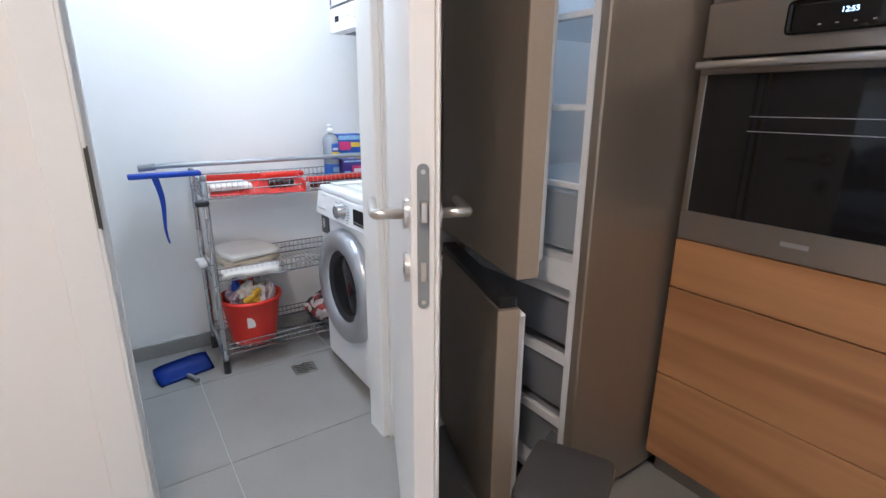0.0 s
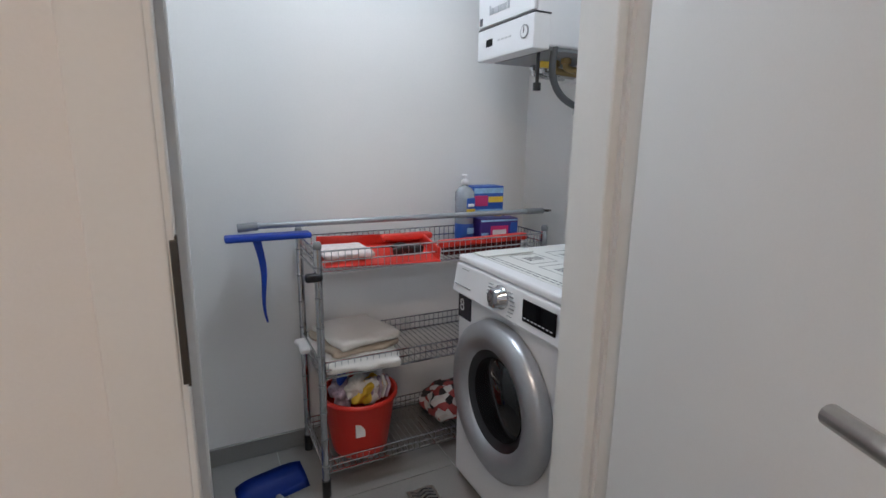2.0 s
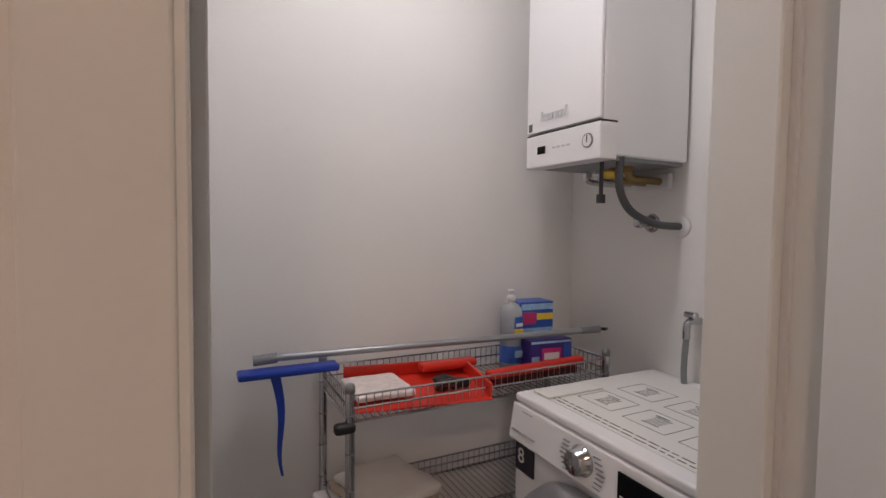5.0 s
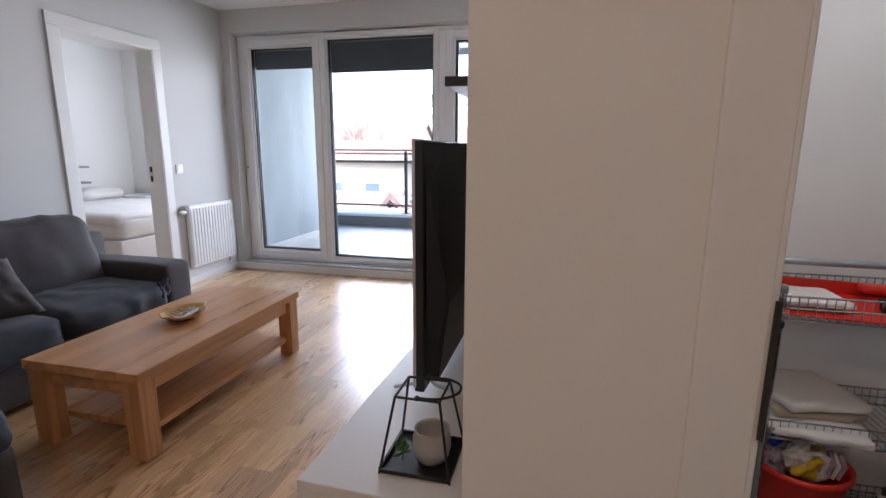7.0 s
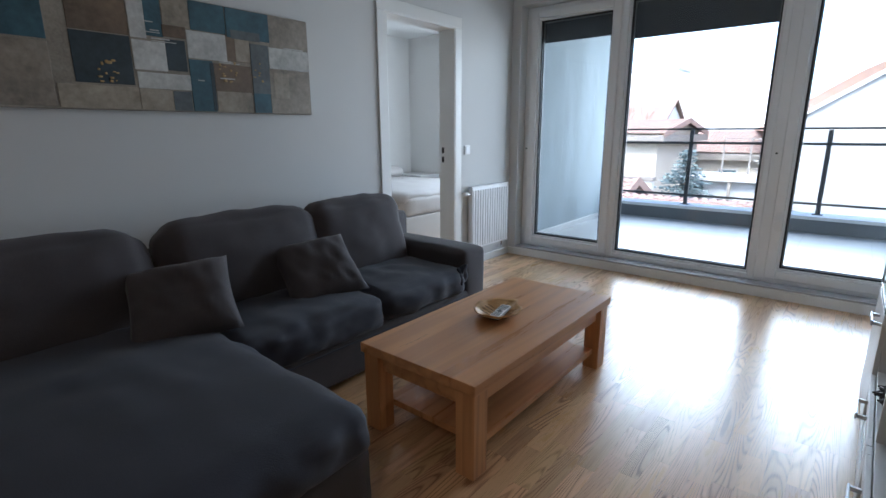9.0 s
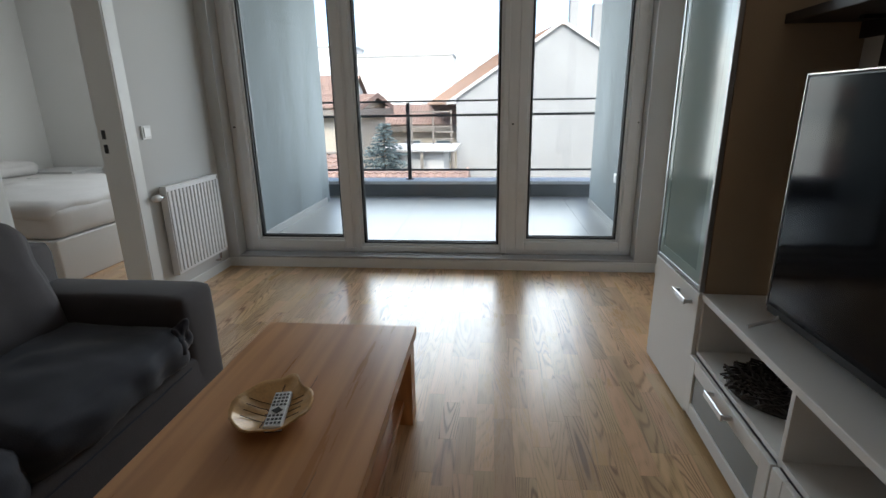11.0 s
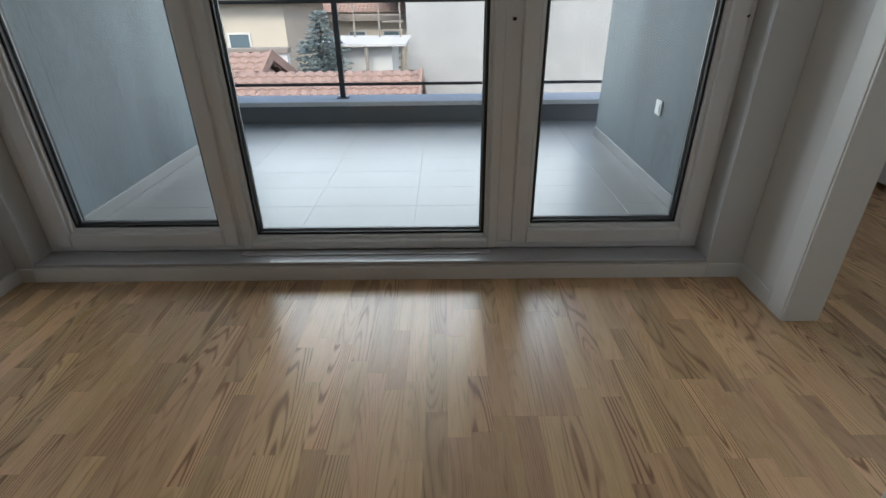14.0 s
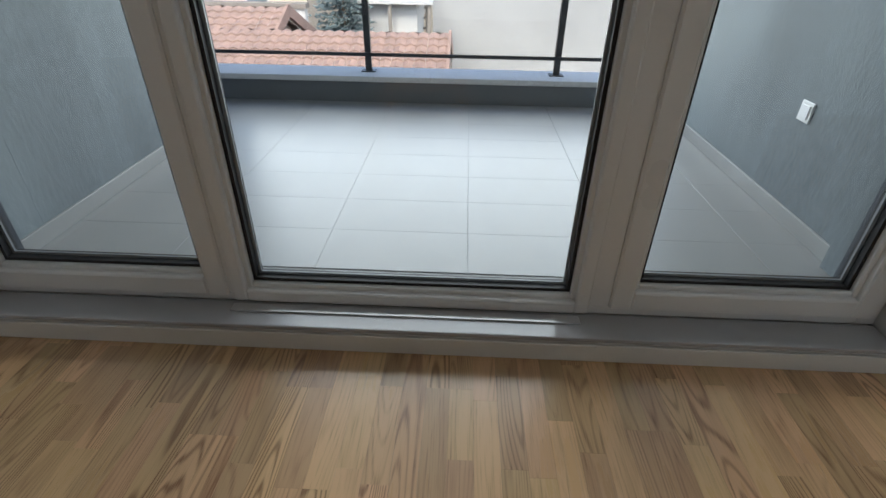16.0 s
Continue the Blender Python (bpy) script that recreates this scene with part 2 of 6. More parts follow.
M_DRAWER = wood("oak_front", (0.47, 0.24, 0.10), (0.24, 0.105, 0.04), "y", 0.36, 0.6, contrast=0.75)
M_SOFA = mat("dark_velour", (0.050, 0.043, 0.046), 0.85, var=0.34, vscale=4, bump=0.5, bscale=300, sheen=0.12)
M_SOFA_B = mat("dark_blue_stretch_cover", (0.022, 0.025, 0.039), 0.8, var=0.32, vscale=5, bump=0.5, bscale=300, sheen=0.12)
M_UNIT = mat("white_laminate", (0.80, 0.79, 0.77), 0.4, var=0.02, bump=0.03, bscale=250)
# beige-brown base for the cabinet's south side and the bench back
M_UNIT_BEIGE = mat("beige_unit_panel", (0.43, 0.33, 0.23), 0.5, var=0.04, bump=0.03, bscale=250)
M_FROST = mat("frosted_glass", (0.26, 0.35, 0.335), 0.09, var=0.02, bump=0.0, rvar=0.02)
M_BLACK = mat("black_plastic", (0.014, 0.014, 0.016), 0.35, var=0.1, bump=0.03)
M_SCREEN = mat("screen_black", (0.006, 0.006, 0.008), 0.07, var=0.02, bump=0.0, rvar=0.02)
M_SHELF = wood("wenge_shelf", (0.035, 0.026, 0.022), (0.018, 0.013, 0.011), "y", 0.45, 30)
M_WHITE = mat("white_enamel", (0.80, 0.80, 0.81), 0.32, var=0.01, bump=0.01, rvar=0.01)
M_WHITE2 = mat("white_plastic", (0.74, 0.74, 0.74), 0.4, var=0.03, bump=0.02)
M_GREY = mat("grey_plastic", (0.23, 0.24, 0.25), 0.45, var=0.05, bump=0.03)
M_BRONZE = mat("bronze_steel", (0.30, 0.25, 0.198), 0.36, 0.6, var=0.06, bump=0.05, bscale=300, stretch=(1, 1, 0.05))
M_BRONZE_L = mat("pale_bronze_edge", (0.46, 0.38, 0.29), 0.4, 0.5, var=0.05, bump=0.03)
M_OVEN = mat("oven_steel", (0.34, 0.31, 0.28), 0.32, 0.9, var=0.05, bump=0.05, bscale=400, stretch=(1, 0.05, 1))
M_OVENGLASS = mat("oven_glass", (0.008, 0.008, 0.009), 0.05, var=0.02, bump=0.0, rvar=0.02)
M_PLATE = mat("dull_dark_steel", (0.085, 0.078, 0.07), 0.4, 0.8, var=0.06, bump=0.03)
M_FRIDGE_IN = mat("fridge_liner", (0.68, 0.69, 0.70), 0.35, var=0.02, bump=0.02)
M_RED = mat("red_plastic", (0.68, 0.035, 0.02), 0.38, var=0.06, bump=0.03)
M_BLUE = mat("blue_plastic", (0.008, 0.045, 0.36), 0.4, var=0.08, bump=0.04)
M_TOWEL = mat("white_terry", (0.68, 0.66, 0.62), 0.95, var=0.07, bump=0.9, bscale=260)
M_TOWEL_B = mat("beige_cloth", (0.45, 0.38, 0.30), 0.95, var=0.07, bump=0.8, bscale=260)
M_SHEET = mat("bed_linen", (0.74, 0.72, 0.71), 0.9, var=0.04, vscale=6, bump=0.2)
M_CERAMIC = mat("grey_ceramic", (0.46, 0.44, 0.41), 0.5, var=0.06, bump=0.05)
M_SCREEN.node_tree.nodes["Principled BSDF"].inputs["Specular IOR Level"].default_value = 0.11


def patchwork(name, colours, scale):
    """Cloth printed with angular patches of a few colours."""
    m, n, l, p = nodes_of(name)
    geo, v, sep = n.new("ShaderNodeNewGeometry"), n.new("ShaderNodeTexVoronoi"), n.new("ShaderNodeSeparateColor")
    v.inputs["Scale"].default_value = scale
    l.new(geo.outputs["Position"], v.inputs["Vector"])
    l.new(v.outputs["Color"], sep.inputs["Color"])
    c = ramp(n, l, sep.outputs["Red"], [(i / len(colours), q) for i, q in enumerate(colours)])
    c.node.color_ramp.interpolation = "CONSTANT"
    l.new(c, p.inputs["Base Color"])
    p.inputs["Roughness"].default_value = 0.8
    return m

# ---- building helpers ----
def box(bm, x0, x1, y0, y1, z0, z1, bevel=0.0, seg=1):
    r = bmesh.ops.create_cube(bm, size=1)
    vs = r["verts"]
    for v in vs:
        v.co = ((x0 + x1) / 2 + v.co.x * (x1 - x0), (y0 + y1) / 2 + v.co.y * (y1 - y0), (z0 + z1) / 2 + v.co.z * (z1 - z0))
    if bevel:
        es = {e for v in vs for e in v.link_edges}
        bmesh.ops.bevel(bm, geom=list(es), offset=bevel, segments=seg, affect="EDGES", profile=0.5)
    return bm


def boxes(*specs, bevel=0.0, seg=1):
    bm = bmesh.new()
    for s in specs:
        box(bm, *s, bevel=bevel, seg=seg)
    return bm


def one(x0, x1, y0, y1, z0, z1, bevel=0.0, seg=1):
    return boxes((x0, x1, y0, y1, z0, z1), bevel=bevel, seg=seg)


def cyl(bm, a, b, r, r2=None, n=16, caps=True):
    a, b = Vector(a), Vector(b)
    m = Matrix.Translation((a + b) / 2) @ (b - a).to_track_quat("Z", "Y").to_matrix().to_4x4()
    bmesh.ops.create_cone(bm, cap_ends=caps, segments=n, radius1=r, radius2=r if r2 is None else r2, depth=(b - a).length, matrix=m)
    return bm


def tube(pts, r, n=10):
    """A round bar that follows points."""
    bm = bmesh.new()
    pts = [Vector(p) for p in pts]
    rings = []
    side = None
    for i, p in enumerate(pts):
        d = (pts[min(i + 1, len(pts) - 1)] - pts[max(i - 1, 0)]).normalized()
        if side is None:
            side = d.orthogonal().normalized()
        side = (side - d * side.dot(d)).normalized()
        up = d.cross(side)
        rings.append([bm.verts.new(p + (side * math.cos(2 * math.pi * k / n) + up * math.sin(2 * math.pi * k / n)) * r) for k in range(n)])
    for a, b in zip(rings, rings[1:]):
        for k in range(n):
            bm.faces.new((a[k], a[(k + 1) % n], b[(k + 1) % n], b[k]))
    bm.faces.new(rings[0][::-1])
    bm.faces.new(rings[-1])
    return bm


def arc_pts(pts, steps=8):
    """A smooth line through control points."""
    pts = [Vector(p) for p in pts]
    out = []
    for i in range(len(pts) - 1):
        a, b, c, d = pts[max(i - 1, 0)], pts[i], pts[i + 1], pts[min(i + 2, len(pts) - 1)]
        for k in range(steps):
            t = k / steps
            out.append(0.5 * ((2 * b) + (c - a) * t + (2 * a - 5 * b + 4 * c - d) * t * t + (3 * b - a - 3 * c + d) * t ** 3))
    return out + [pts[-1]]


def lathe(profile, n=32, closed=False):
    """A turned body from (radius, height) pairs."""
    bm = bmesh.new()
    rings = [[bm.verts.new((r * math.cos(2 * math.pi * k / n), r * math.sin(2 * math.pi * k / n), z)) for k in range(n)] for r, z in profile]
    for a, b in zip(rings, rings[1:]):
        for k in range(n):
            bm.faces.new((a[k], a[(k + 1) % n], b[(k + 1) % n], b[k]))
    if profile[0][0] > 0:
        bm.faces.new(rings[0][::-1])
    if profile[-1][0] > 0:
        bm.faces.new(rings[-1])
    bmesh.ops.remove_doubles(bm, verts=bm.verts, dist=1e-5)
    return bm


def soft(cx, cy, cz, sx, sy, sz, r=0.05, cuts=14, puff=0.0, sag=0.0, crumple=0.0, seed=0.0, fold=6.0):
    """An upholstered block: rounded, puffed on its faces, with slight creases."""
    bm = bmesh.new()
    bmesh.ops.create_cube(bm, size=2)
    bmesh.ops.subdivide_edges(bm, edges=bm.edges[:], cuts=cuts, use_grid_fill=True)
    h = Vector((sx / 2, sy / 2, sz / 2))
    for v in bm.verts:
        u = v.co.copy()
        p = Vector((u.x * h.x, u.y * h.y, u.z * h.z))
        q = Vector([max(-h[i] + r, min(h[i] - r, p[i])) for i in range(3)])
        d = p - q
        if d.length > 1e-6:
            p = q + d.normalized() * r
        k = [(1 - u[i] ** 2) for i in range(3)]
        p.x += u.x ** 3 * puff * k[1] * k[2]
        p.y += u.y ** 3 * puff * k[0] * k[2]
        p.z += u.z ** 3 * puff * k[0] * k[1]
        if u.z > 0:
            p.z -= sag * k[0] * k[1] * u.z
        if crumple:
            w = noise.noise(Vector((p.x * fold + seed, p.y * fold * 1.3 - seed, p.z * fold + 2 * seed)))
            w += 0.5 * noise.noise(Vector((p.x * fold * 2.4 - seed, p.y * fold * 2.1, p.z * fold * 2.2 + seed)))
            p += (p.normalized() if p.length else p) * crumple * w
        v.co = p + Vector((cx, cy, cz))
    for f in bm.faces:
        f.smooth = True
    return bm


def smooth(bm):
    for f in bm.faces:
        f.smooth = True
    return bm


def part(name, bm, material, parent=None, label=""):
    """Links a bmesh as one mesh object under a thing or a part, or into the setting."""
    me = bpy.data.meshes.new(name)
    bmesh.ops.recalc_face_normals(bm, faces=bm.faces[:])
    bm.to_mesh(me)
    bm.free()
    me.materials.append(material)
    ob = new(name, me)
    if parent:
        ob.parent = parent
    if label:
        ob["label"] = label
    return ob


def thing(name, x, y, z, label, category, rz=0.0, group=""):
    ob = new(name)
    ob.empty_display_size = 0.05
    ob.matrix_basis = pose(x, y, z, 0, 0, rz)
    return tagged(ob, label, category, group)


def setting(name, bm, material, label, category="structure", parent=None):
    return tagged(part(name, bm, material, parent), label, category, kind="structure")


def letters(name, text, size, material, parent, m, depth=0.0005, label=""):
    cu = bpy.data.curves.new(name, "FONT")
    cu.body, cu.size, cu.extrude, cu.align_x, cu.align_y = text, size, depth, "CENTER", "CENTER"
    tmp = bpy.data.objects.new(name + "_outline", cu)
    me = bpy.data.meshes.new_from_object(tmp)
    bpy.data.objects.remove(tmp)
    bpy.data.curves.remove(cu)
    me.materials.clear()
    me.materials.append(material)
    ob = new(name, me)
    ob.parent = parent
    ob.matrix_basis = m
    if label:
        ob["label"] = label
    return ob


# ---- the setting ----
CEIL = 2.60
XW, XE, XE2, YN = -3.65, -0.376, -0.335, 5.19
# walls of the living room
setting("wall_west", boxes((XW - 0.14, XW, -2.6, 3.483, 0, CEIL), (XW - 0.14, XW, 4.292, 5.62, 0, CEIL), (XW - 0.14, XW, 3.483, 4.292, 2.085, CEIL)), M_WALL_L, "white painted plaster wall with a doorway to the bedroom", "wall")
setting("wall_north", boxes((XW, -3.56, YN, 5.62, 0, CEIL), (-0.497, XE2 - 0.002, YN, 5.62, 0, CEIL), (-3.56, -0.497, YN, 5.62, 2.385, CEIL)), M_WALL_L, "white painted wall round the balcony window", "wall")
setting("window_curb", one(-3.56, -0.497, YN, 5.62, -0.02, 0.075), M_WALL, "low white curb under the balcony window", "curb")
setting("window_sill", one(-3.558, -0.499, YN - 0.005, 5.31, 0.076, 0.092, 0.004, 2), M_SILL, "glossy grey sill board below the balcony window", "sill")
setting("wall_east", boxes((XE, XE + 0.12, 1.30, 3.7, 0, CEIL), (XE2, XE2 + 0.12, 3.7, 4.0, 0, CEIL), (XE2, XE2 + 0.12, 4.861, 5.62, 0, CEIL), (XE2, XE2 + 0.12, 4.0, 4.861, 2.085, CEIL)), M_WALL, "white painted wall behind the television with a doorway", "wall")
setting("wall_south", one(-3.72, 2.2, -2.72, -2.6, 0, CEIL), M_WALL, "white painted wall at the far kitchen end", "wall")
setting("wall_kitchen_east", one(1.99, 2.11, -2.6, 1.30, 0, CEIL), M_WALL, "white painted wall behind the kitchen units", "wall")
# laundry closet
setting("wall_laundry_front", boxes((XE + 0.12, -0.02, 1.30, 1.46, 0, CEIL), (0.785, 2.11, 1.30, 1.46, 0, CEIL), (-0.02, 0.785, 1.30, 1.46, 2.085, CEIL)), M_WALL, "white painted wall with the laundry doorway", "wall")
setting("wall_laundry_back", one(XE + 0.12, 1.50, 2.512, 2.63, 0, CEIL), M_WALL, "white painted back wall of the laundry closet", "wall")
setting("wall_laundry_east", one(1.375, 1.50, 1.46, 2.512, 0, CEIL), M_WALL, "white painted side wall of the laundry closet", "wall")
setting("ceiling", boxes((-7.3, 3.2, -2.72, 5.62, CEIL, CEIL + 0.15), (-7.3, -3.62, 5.62, 6.8, CEIL, CEIL + 0.15), (-0.31, 3.2, 5.62, 7.34, CEIL, CEIL + 0.15)), M_CEIL, "plain white painted ceiling", "ceiling")
# bedrooms beyond the doorways
setting("wall_bedroom", boxes((-6.52, -6.4, 1.0, 6.8, 0, CEIL), (-6.4, XW - 0.14, 1.0, 1.12, 0, CEIL), (-6.4, -4.75, 6.65, 6.8, 0, CEIL), (-3.85, -3.66, 6.65, 6.8, 0, CEIL), (-4.75, -3.85, 6.65, 6.8, 0, 0.8), (-4.75, -3.85, 6.65, 6.8, 2.3, CEIL), (-3.66, -3.625, 5.62, 6.8, 0, CEIL)), M_WALL, "white painted bedroom walls with a window opening", "wall")
setting("wall_east_bedroom", boxes((3.08, 3.2, 2.63, 5.0, 0, CEIL), (3.08, 3.2, 6.2, 7.34, 0, CEIL), (3.08, 3.2, 5.0, 6.2, 0, 0.9), (3.08, 3.2, 5.0, 6.2, 2.2, CEIL), (-0.305, 3.08, 7.22, 7.34, 0, CEIL), (1.5, 3.08, 2.51, 2.63, 0, CEIL), (-0.305, -0.27, 5.62, 7.22, 0, CEIL)), M_WALL, "white painted walls of the second bedroom", "wall")


def casing(name, x, y0, y1, side, depth, label):
    """Door lining and architraves in a wall that runs along y; side: where the room lies."""
    t = thing(name, x, (y0 + y1) / 2, 0, label, "door frame")
    t["kind"] = "structure"
    h, w = 2.085, (y1 - y0) / 2
    for s in (1, -1):
        part("jamb", one(-depth - 0.012, 0.012, s * w - 0.022 * (s > 0) - 0.0, s * w + 0.022 * (s < 0), 0, h, 0.002) if side < 0 else one(-0.012, depth + 0.012, s * w - 0.022 * (s > 0), s * w + 0.022 * (s < 0), 0, h, 0.002), M_TRIM, t)
        for px in ((0, 0.016) if side < 0 else (-0.016, 0)), ((-depth - 0.016, -depth) if side < 0 else (depth, depth + 0.016)):
            part("architrave", one(px[0], px[1], min(s * (w - 0.012), s * (w + 0.078)), max(s * (w - 0.012), s * (w + 0.078)), 0, h - 0.012, 0.004, 2), M_TRIM, t)
    part("head_jamb", one(-depth - 0.012 if side < 0 else -0.012, 0.012 if side < 0 else depth + 0.012, -w + 0.022, w - 0.022, h - 0.022, h, 0.002), M_TRIM, t)
    for px in ((0, 0.016) if side < 0 else (-0.016, 0)), ((-depth - 0.016, -depth) if side < 0 else (depth, depth + 0.016)):
        part("head_architrave", one(px[0], px[1], -w - 0.078, w + 0.078, h - 0.011, h + 0.075, 0.004, 2), M_TRIM, t)
    return t


d1 = casing("door_frame_1", XW, 3.483, 4.292, -1, 0.14, "white lacquered door frame to the bedroom, door off view")
for z in (0.98, 1.06):
    part("hinge", one(-0.125, -0.10, 0.3800, 0.3830, z, z + 0.05, 0.001), M_BLACK, d1, "black hinge plate")
d2 = casing("door_frame_2", XE2, 4.0, 4.861, 1, 0.12, "white lacquered door frame to the second bedroom")
part("strike_plate", one(0.05, 0.075, 0.4060, 0.4090, 0.9, 1.1, 0.002), M_STEEL, d2, "brushed steel strike plate")

# laundry door frame, in a wall that runs along x
d3 = thing("door_frame_3", 0.37, 1.30, 0, "white lacquered door frame of the laundry closet", "door frame")
d3["kind"] = "structure"
for s, x in ((-1, -0.39), (1, 0.415)):
    i = x - s * 0.022
    part("jamb", one(min(x, i), max(x, i), -0.004, 0.165, 0, 2.085, 0.002), M_TRIM, d3)
    k = 0.033 if s > 0 else 0.012
    part("stop", one(min(i, i - s * k), max(i, i - s * k), 0.062, 0.167, 0, 2.06, 0.003), M_TRIM, d3)
    part("seal", one(min(i, i - s * 0.010), max(i, i - s * 0.010), 0.052, 0.0615, 0, 2.06), M_WHITE2, d3)
    for y0, y1 in (-0.007, 0), (0.16, 0.176):
        a, b = x - s * 0.014, x + s * 0.064
        part("architrave", one(min(a, b), max(a, b), y0 - 0.0005, y1, 0, 2.07, 0.003, 3), M_TRIM, d3)
part("head_jamb", one(-0.368, 0.393, -0.003, 0.164, 2.063, 2.085, 0.002), M_TRIM, d3)
for y0, y1 in (-0.007, 0), (0.16, 0.176):
    part("head_architrave", one(-0.454, 0.479, y0 - 0.0005, y1, 2.071, 2.15, 0.004, 2), M_TRIM, d3)
part("strike_plate", boxes((-0.3685, -0.3655, -0.0095, 0.006, 0.908, 1.096), (-0.374, -0.3657, -0.0105, -0.0078, 0.912, 1.092), bevel=0.0012, seg=2), M_PLATE, d3, "brushed steel strike plate")

# skirting boards
def skirting(name, x0, x1, y0, y1, material=None, h=0.07):
    setting(name, one(x0, x1, y0, y1, 0, h, 0.003), material or M_TRIM, "low skirting board along the wall foot", "skirting")


skirting("baseboard", XW, XW + 0.014, -2.6, 3.40)
skirting("baseboard", XW, XW + 0.014, 4.375, YN)
skirting("baseboard", XW + 0.014, -3.56, YN - 0.012, YN)
skirting("baseboard", -3.56, -0.497, YN - 0.012, YN - 0.0052, h=0.07)
skirting("baseboard", -0.497, XE2, YN - 0.012, YN)
skirting("baseboard", XE2 - 0.014, XE2, 4.94, YN - 0.012)
skirting("baseboard", XE - 0.012, -0.085, 1.288, 1.2995)
skirting("baseboard", XE + 0.12, 1.375, 2.500, 2.512, M_TILE_G, 0.075)
skirting("baseboard", 1.363, 1.375, 1.46, 2.500, M_TILE_G, 0.075)
skirting("baseboard", -6.4, -6.386, 1.12, 6.65)

# ---- the balcony window ----
win = thing("window_1", -2.03, 5.31, 0.092, "white PVC balcony window of three panes with dark gaskets", "window")
win["kind"] = "structure"
WZ = 2.285


def ring(x0, x1, z0, z1, w, y0, y1, bevel=0.004):
    return boxes((x0, x0 + w, y0, y1, z0, z1), (x1 - w, x1, y0, y1, z0, z1), (x0 + w, x1 - w, y0 + 0.0005, y1 - 0.0005, z0, z0 + w), (x0 + w, x1 - w, y0 + 0.0005, y1 - 0.0005, z1 - w, z1), bevel=bevel)


part("frame", boxes((-1.528, -1.465, 0, 0.08, 0, WZ), (1.468, 1.531, 0, 0.08, 0, WZ), (-1.465, 1.468, 0.001, 0.079, 0, 0.035), (-1.465, 1.468, 0.001, 0.079, WZ - 0.035, WZ), (-0.66, -0.59, 0.001, 0.079, 0.035, WZ - 0.035), (0.585, 0.66, 0.001, 0.079, 0.035, WZ - 0.035), bevel=0.004), M_PVC, win)
for gx0, gx1, gz0, gz1, sash in ((-1.408, -0.688, 0.08, 2.19, True), (-0.556, 0.547, 0.035, 2.245, False), (0.728, 1.438, 0.085, 2.185, True)):
    w = 0.07 if sash else 0.045
    s = part("sash", ring(gx0 - w, gx1 + w, gz0 - w + 0.015, gz1 + w - 0.01, w, -0.012, 0.07, 0.006), M_PVC, win)
    part("bead", ring(gx0 - 0.006, gx1 + 0.006, gz0 - 0.006 + 0.015, gz1 + 0.006 - 0.01, 0.022, 0.012, 0.05, 0.003), M_PVC, s)
    part("gasket", ring(gx0 + 0.012, gx1 - 0.012, gz0 + 0.027, gz1 - 0.022, 0.016, 0.03, 0.052, 0), M_SEAL, s, "black rubber gasket")
    part("spacer", ring(gx0 + 0.027, gx1 - 0.027, gz0 + 0.042, gz1 - 0.037, 0.010, 0.055, 0.062, 0), M_GREY, s, "grey glazing spacer bar")
    part("outer_gasket", ring(gx0 + 0.010, gx1 - 0.010, gz0 + 0.025, gz1 - 0.020, 0.022, 0.064, 0.078, 0), M_SEAL, s, "black outer rubber gasket")
    pane = part("pane", one(gx0 + 0.014, gx1 - 0.014, 0.038, 0.043, gz0 + 0.03, gz1 - 0.024), M_GLASS, s, "clear window pane")
    pane.visible_shadow = False
for x, z in ((-1.495, 0.98), (0.622, 0.98), (1.50, 0.98)):
    part("strap_guide", one(x - 0.007, x + 0.007, -0.012, 0, z, z + 0.012, 0.002), M_BLACK, win, "small black shutter strap guide")
part("threshold_strip", one(-0.6, 0.56, -0.06, -0.02, 0.0, 0.006, 0.002), M_ALU, win, "bright metal threshold strip")
wall_socket_spot = (-0.46, 6.09, 0.57)
# roller shutter box slats outside the two wider lights
sh = thing("roller_shutter", -2.03, 5.42, 2.0, "dark anthracite roller shutter, mostly raised", "shutter")
for a, b, zb in ((-1.42, -0.68, 2.07), (-0.58, 0.57, 2.015)):
    z = zb
    while z < 2.375:
        part("slat", one(a, b, 0, 0.012, z - 2.0, z - 2.0 + 0.0392, 0.0012), M_SHUTTER, sh)
        z += 0.039
for x in (-1.435, -0.63, 0.62, 1.46):
    part("guide_rail", one(x - 0.014, x + 0.014, -0.012, 0.03, -1.885, 0.37, 0.002), M_SHUTTER, sh)

# ---- the balcony ----
setting("window_reveal", boxes((-3.5605, -3.505, 5.402, 5.6195, 0.116, 2.45), (-0.5, -0.4955, 5.402, 5.6195, 0.116, 2.45)), M_PLASTER, "grey plastered outer reveal of the balcony window", "reveal")
setting("balcony_wall_west", one(-3.62, -3.505, 5.62, 7.33, -0.4, 2.75), M_PLASTER, "rough blue-grey plastered balcony side wall", "wall")
setting("balcony_wall_east", one(-0.46, -0.31, 5.62, 7.22, -0.4, 2.75), M_PLASTER, "rough blue-grey plastered balcony side wall", "wall")
setting("balcony_soffit", one(-7, -0.31, 5.62, 8.05, 2.62, 2.78), M_PLASTER, "grey plastered underside of the balcony above", "ceiling")
setting("facade", boxes((-7.3, -4.75, 6.8, 7.0, -6.5, 2.62), (-3.85, -3.62, 6.8, 7.0, -6.5, 2.62), (-4.75, -3.85, 6.8, 7.0, -6.5, 0.8), (-0.31, 0.6, 6.8, 7.0, -6.5, 2.62), (2.0, 3.2, 6.8, 7.0, -6.5, 2.62), (0.6, 2.0, 6.8, 7.0, -6.5, 0.85)), M_PLASTER, "grey plastered outside of the house", "wall")
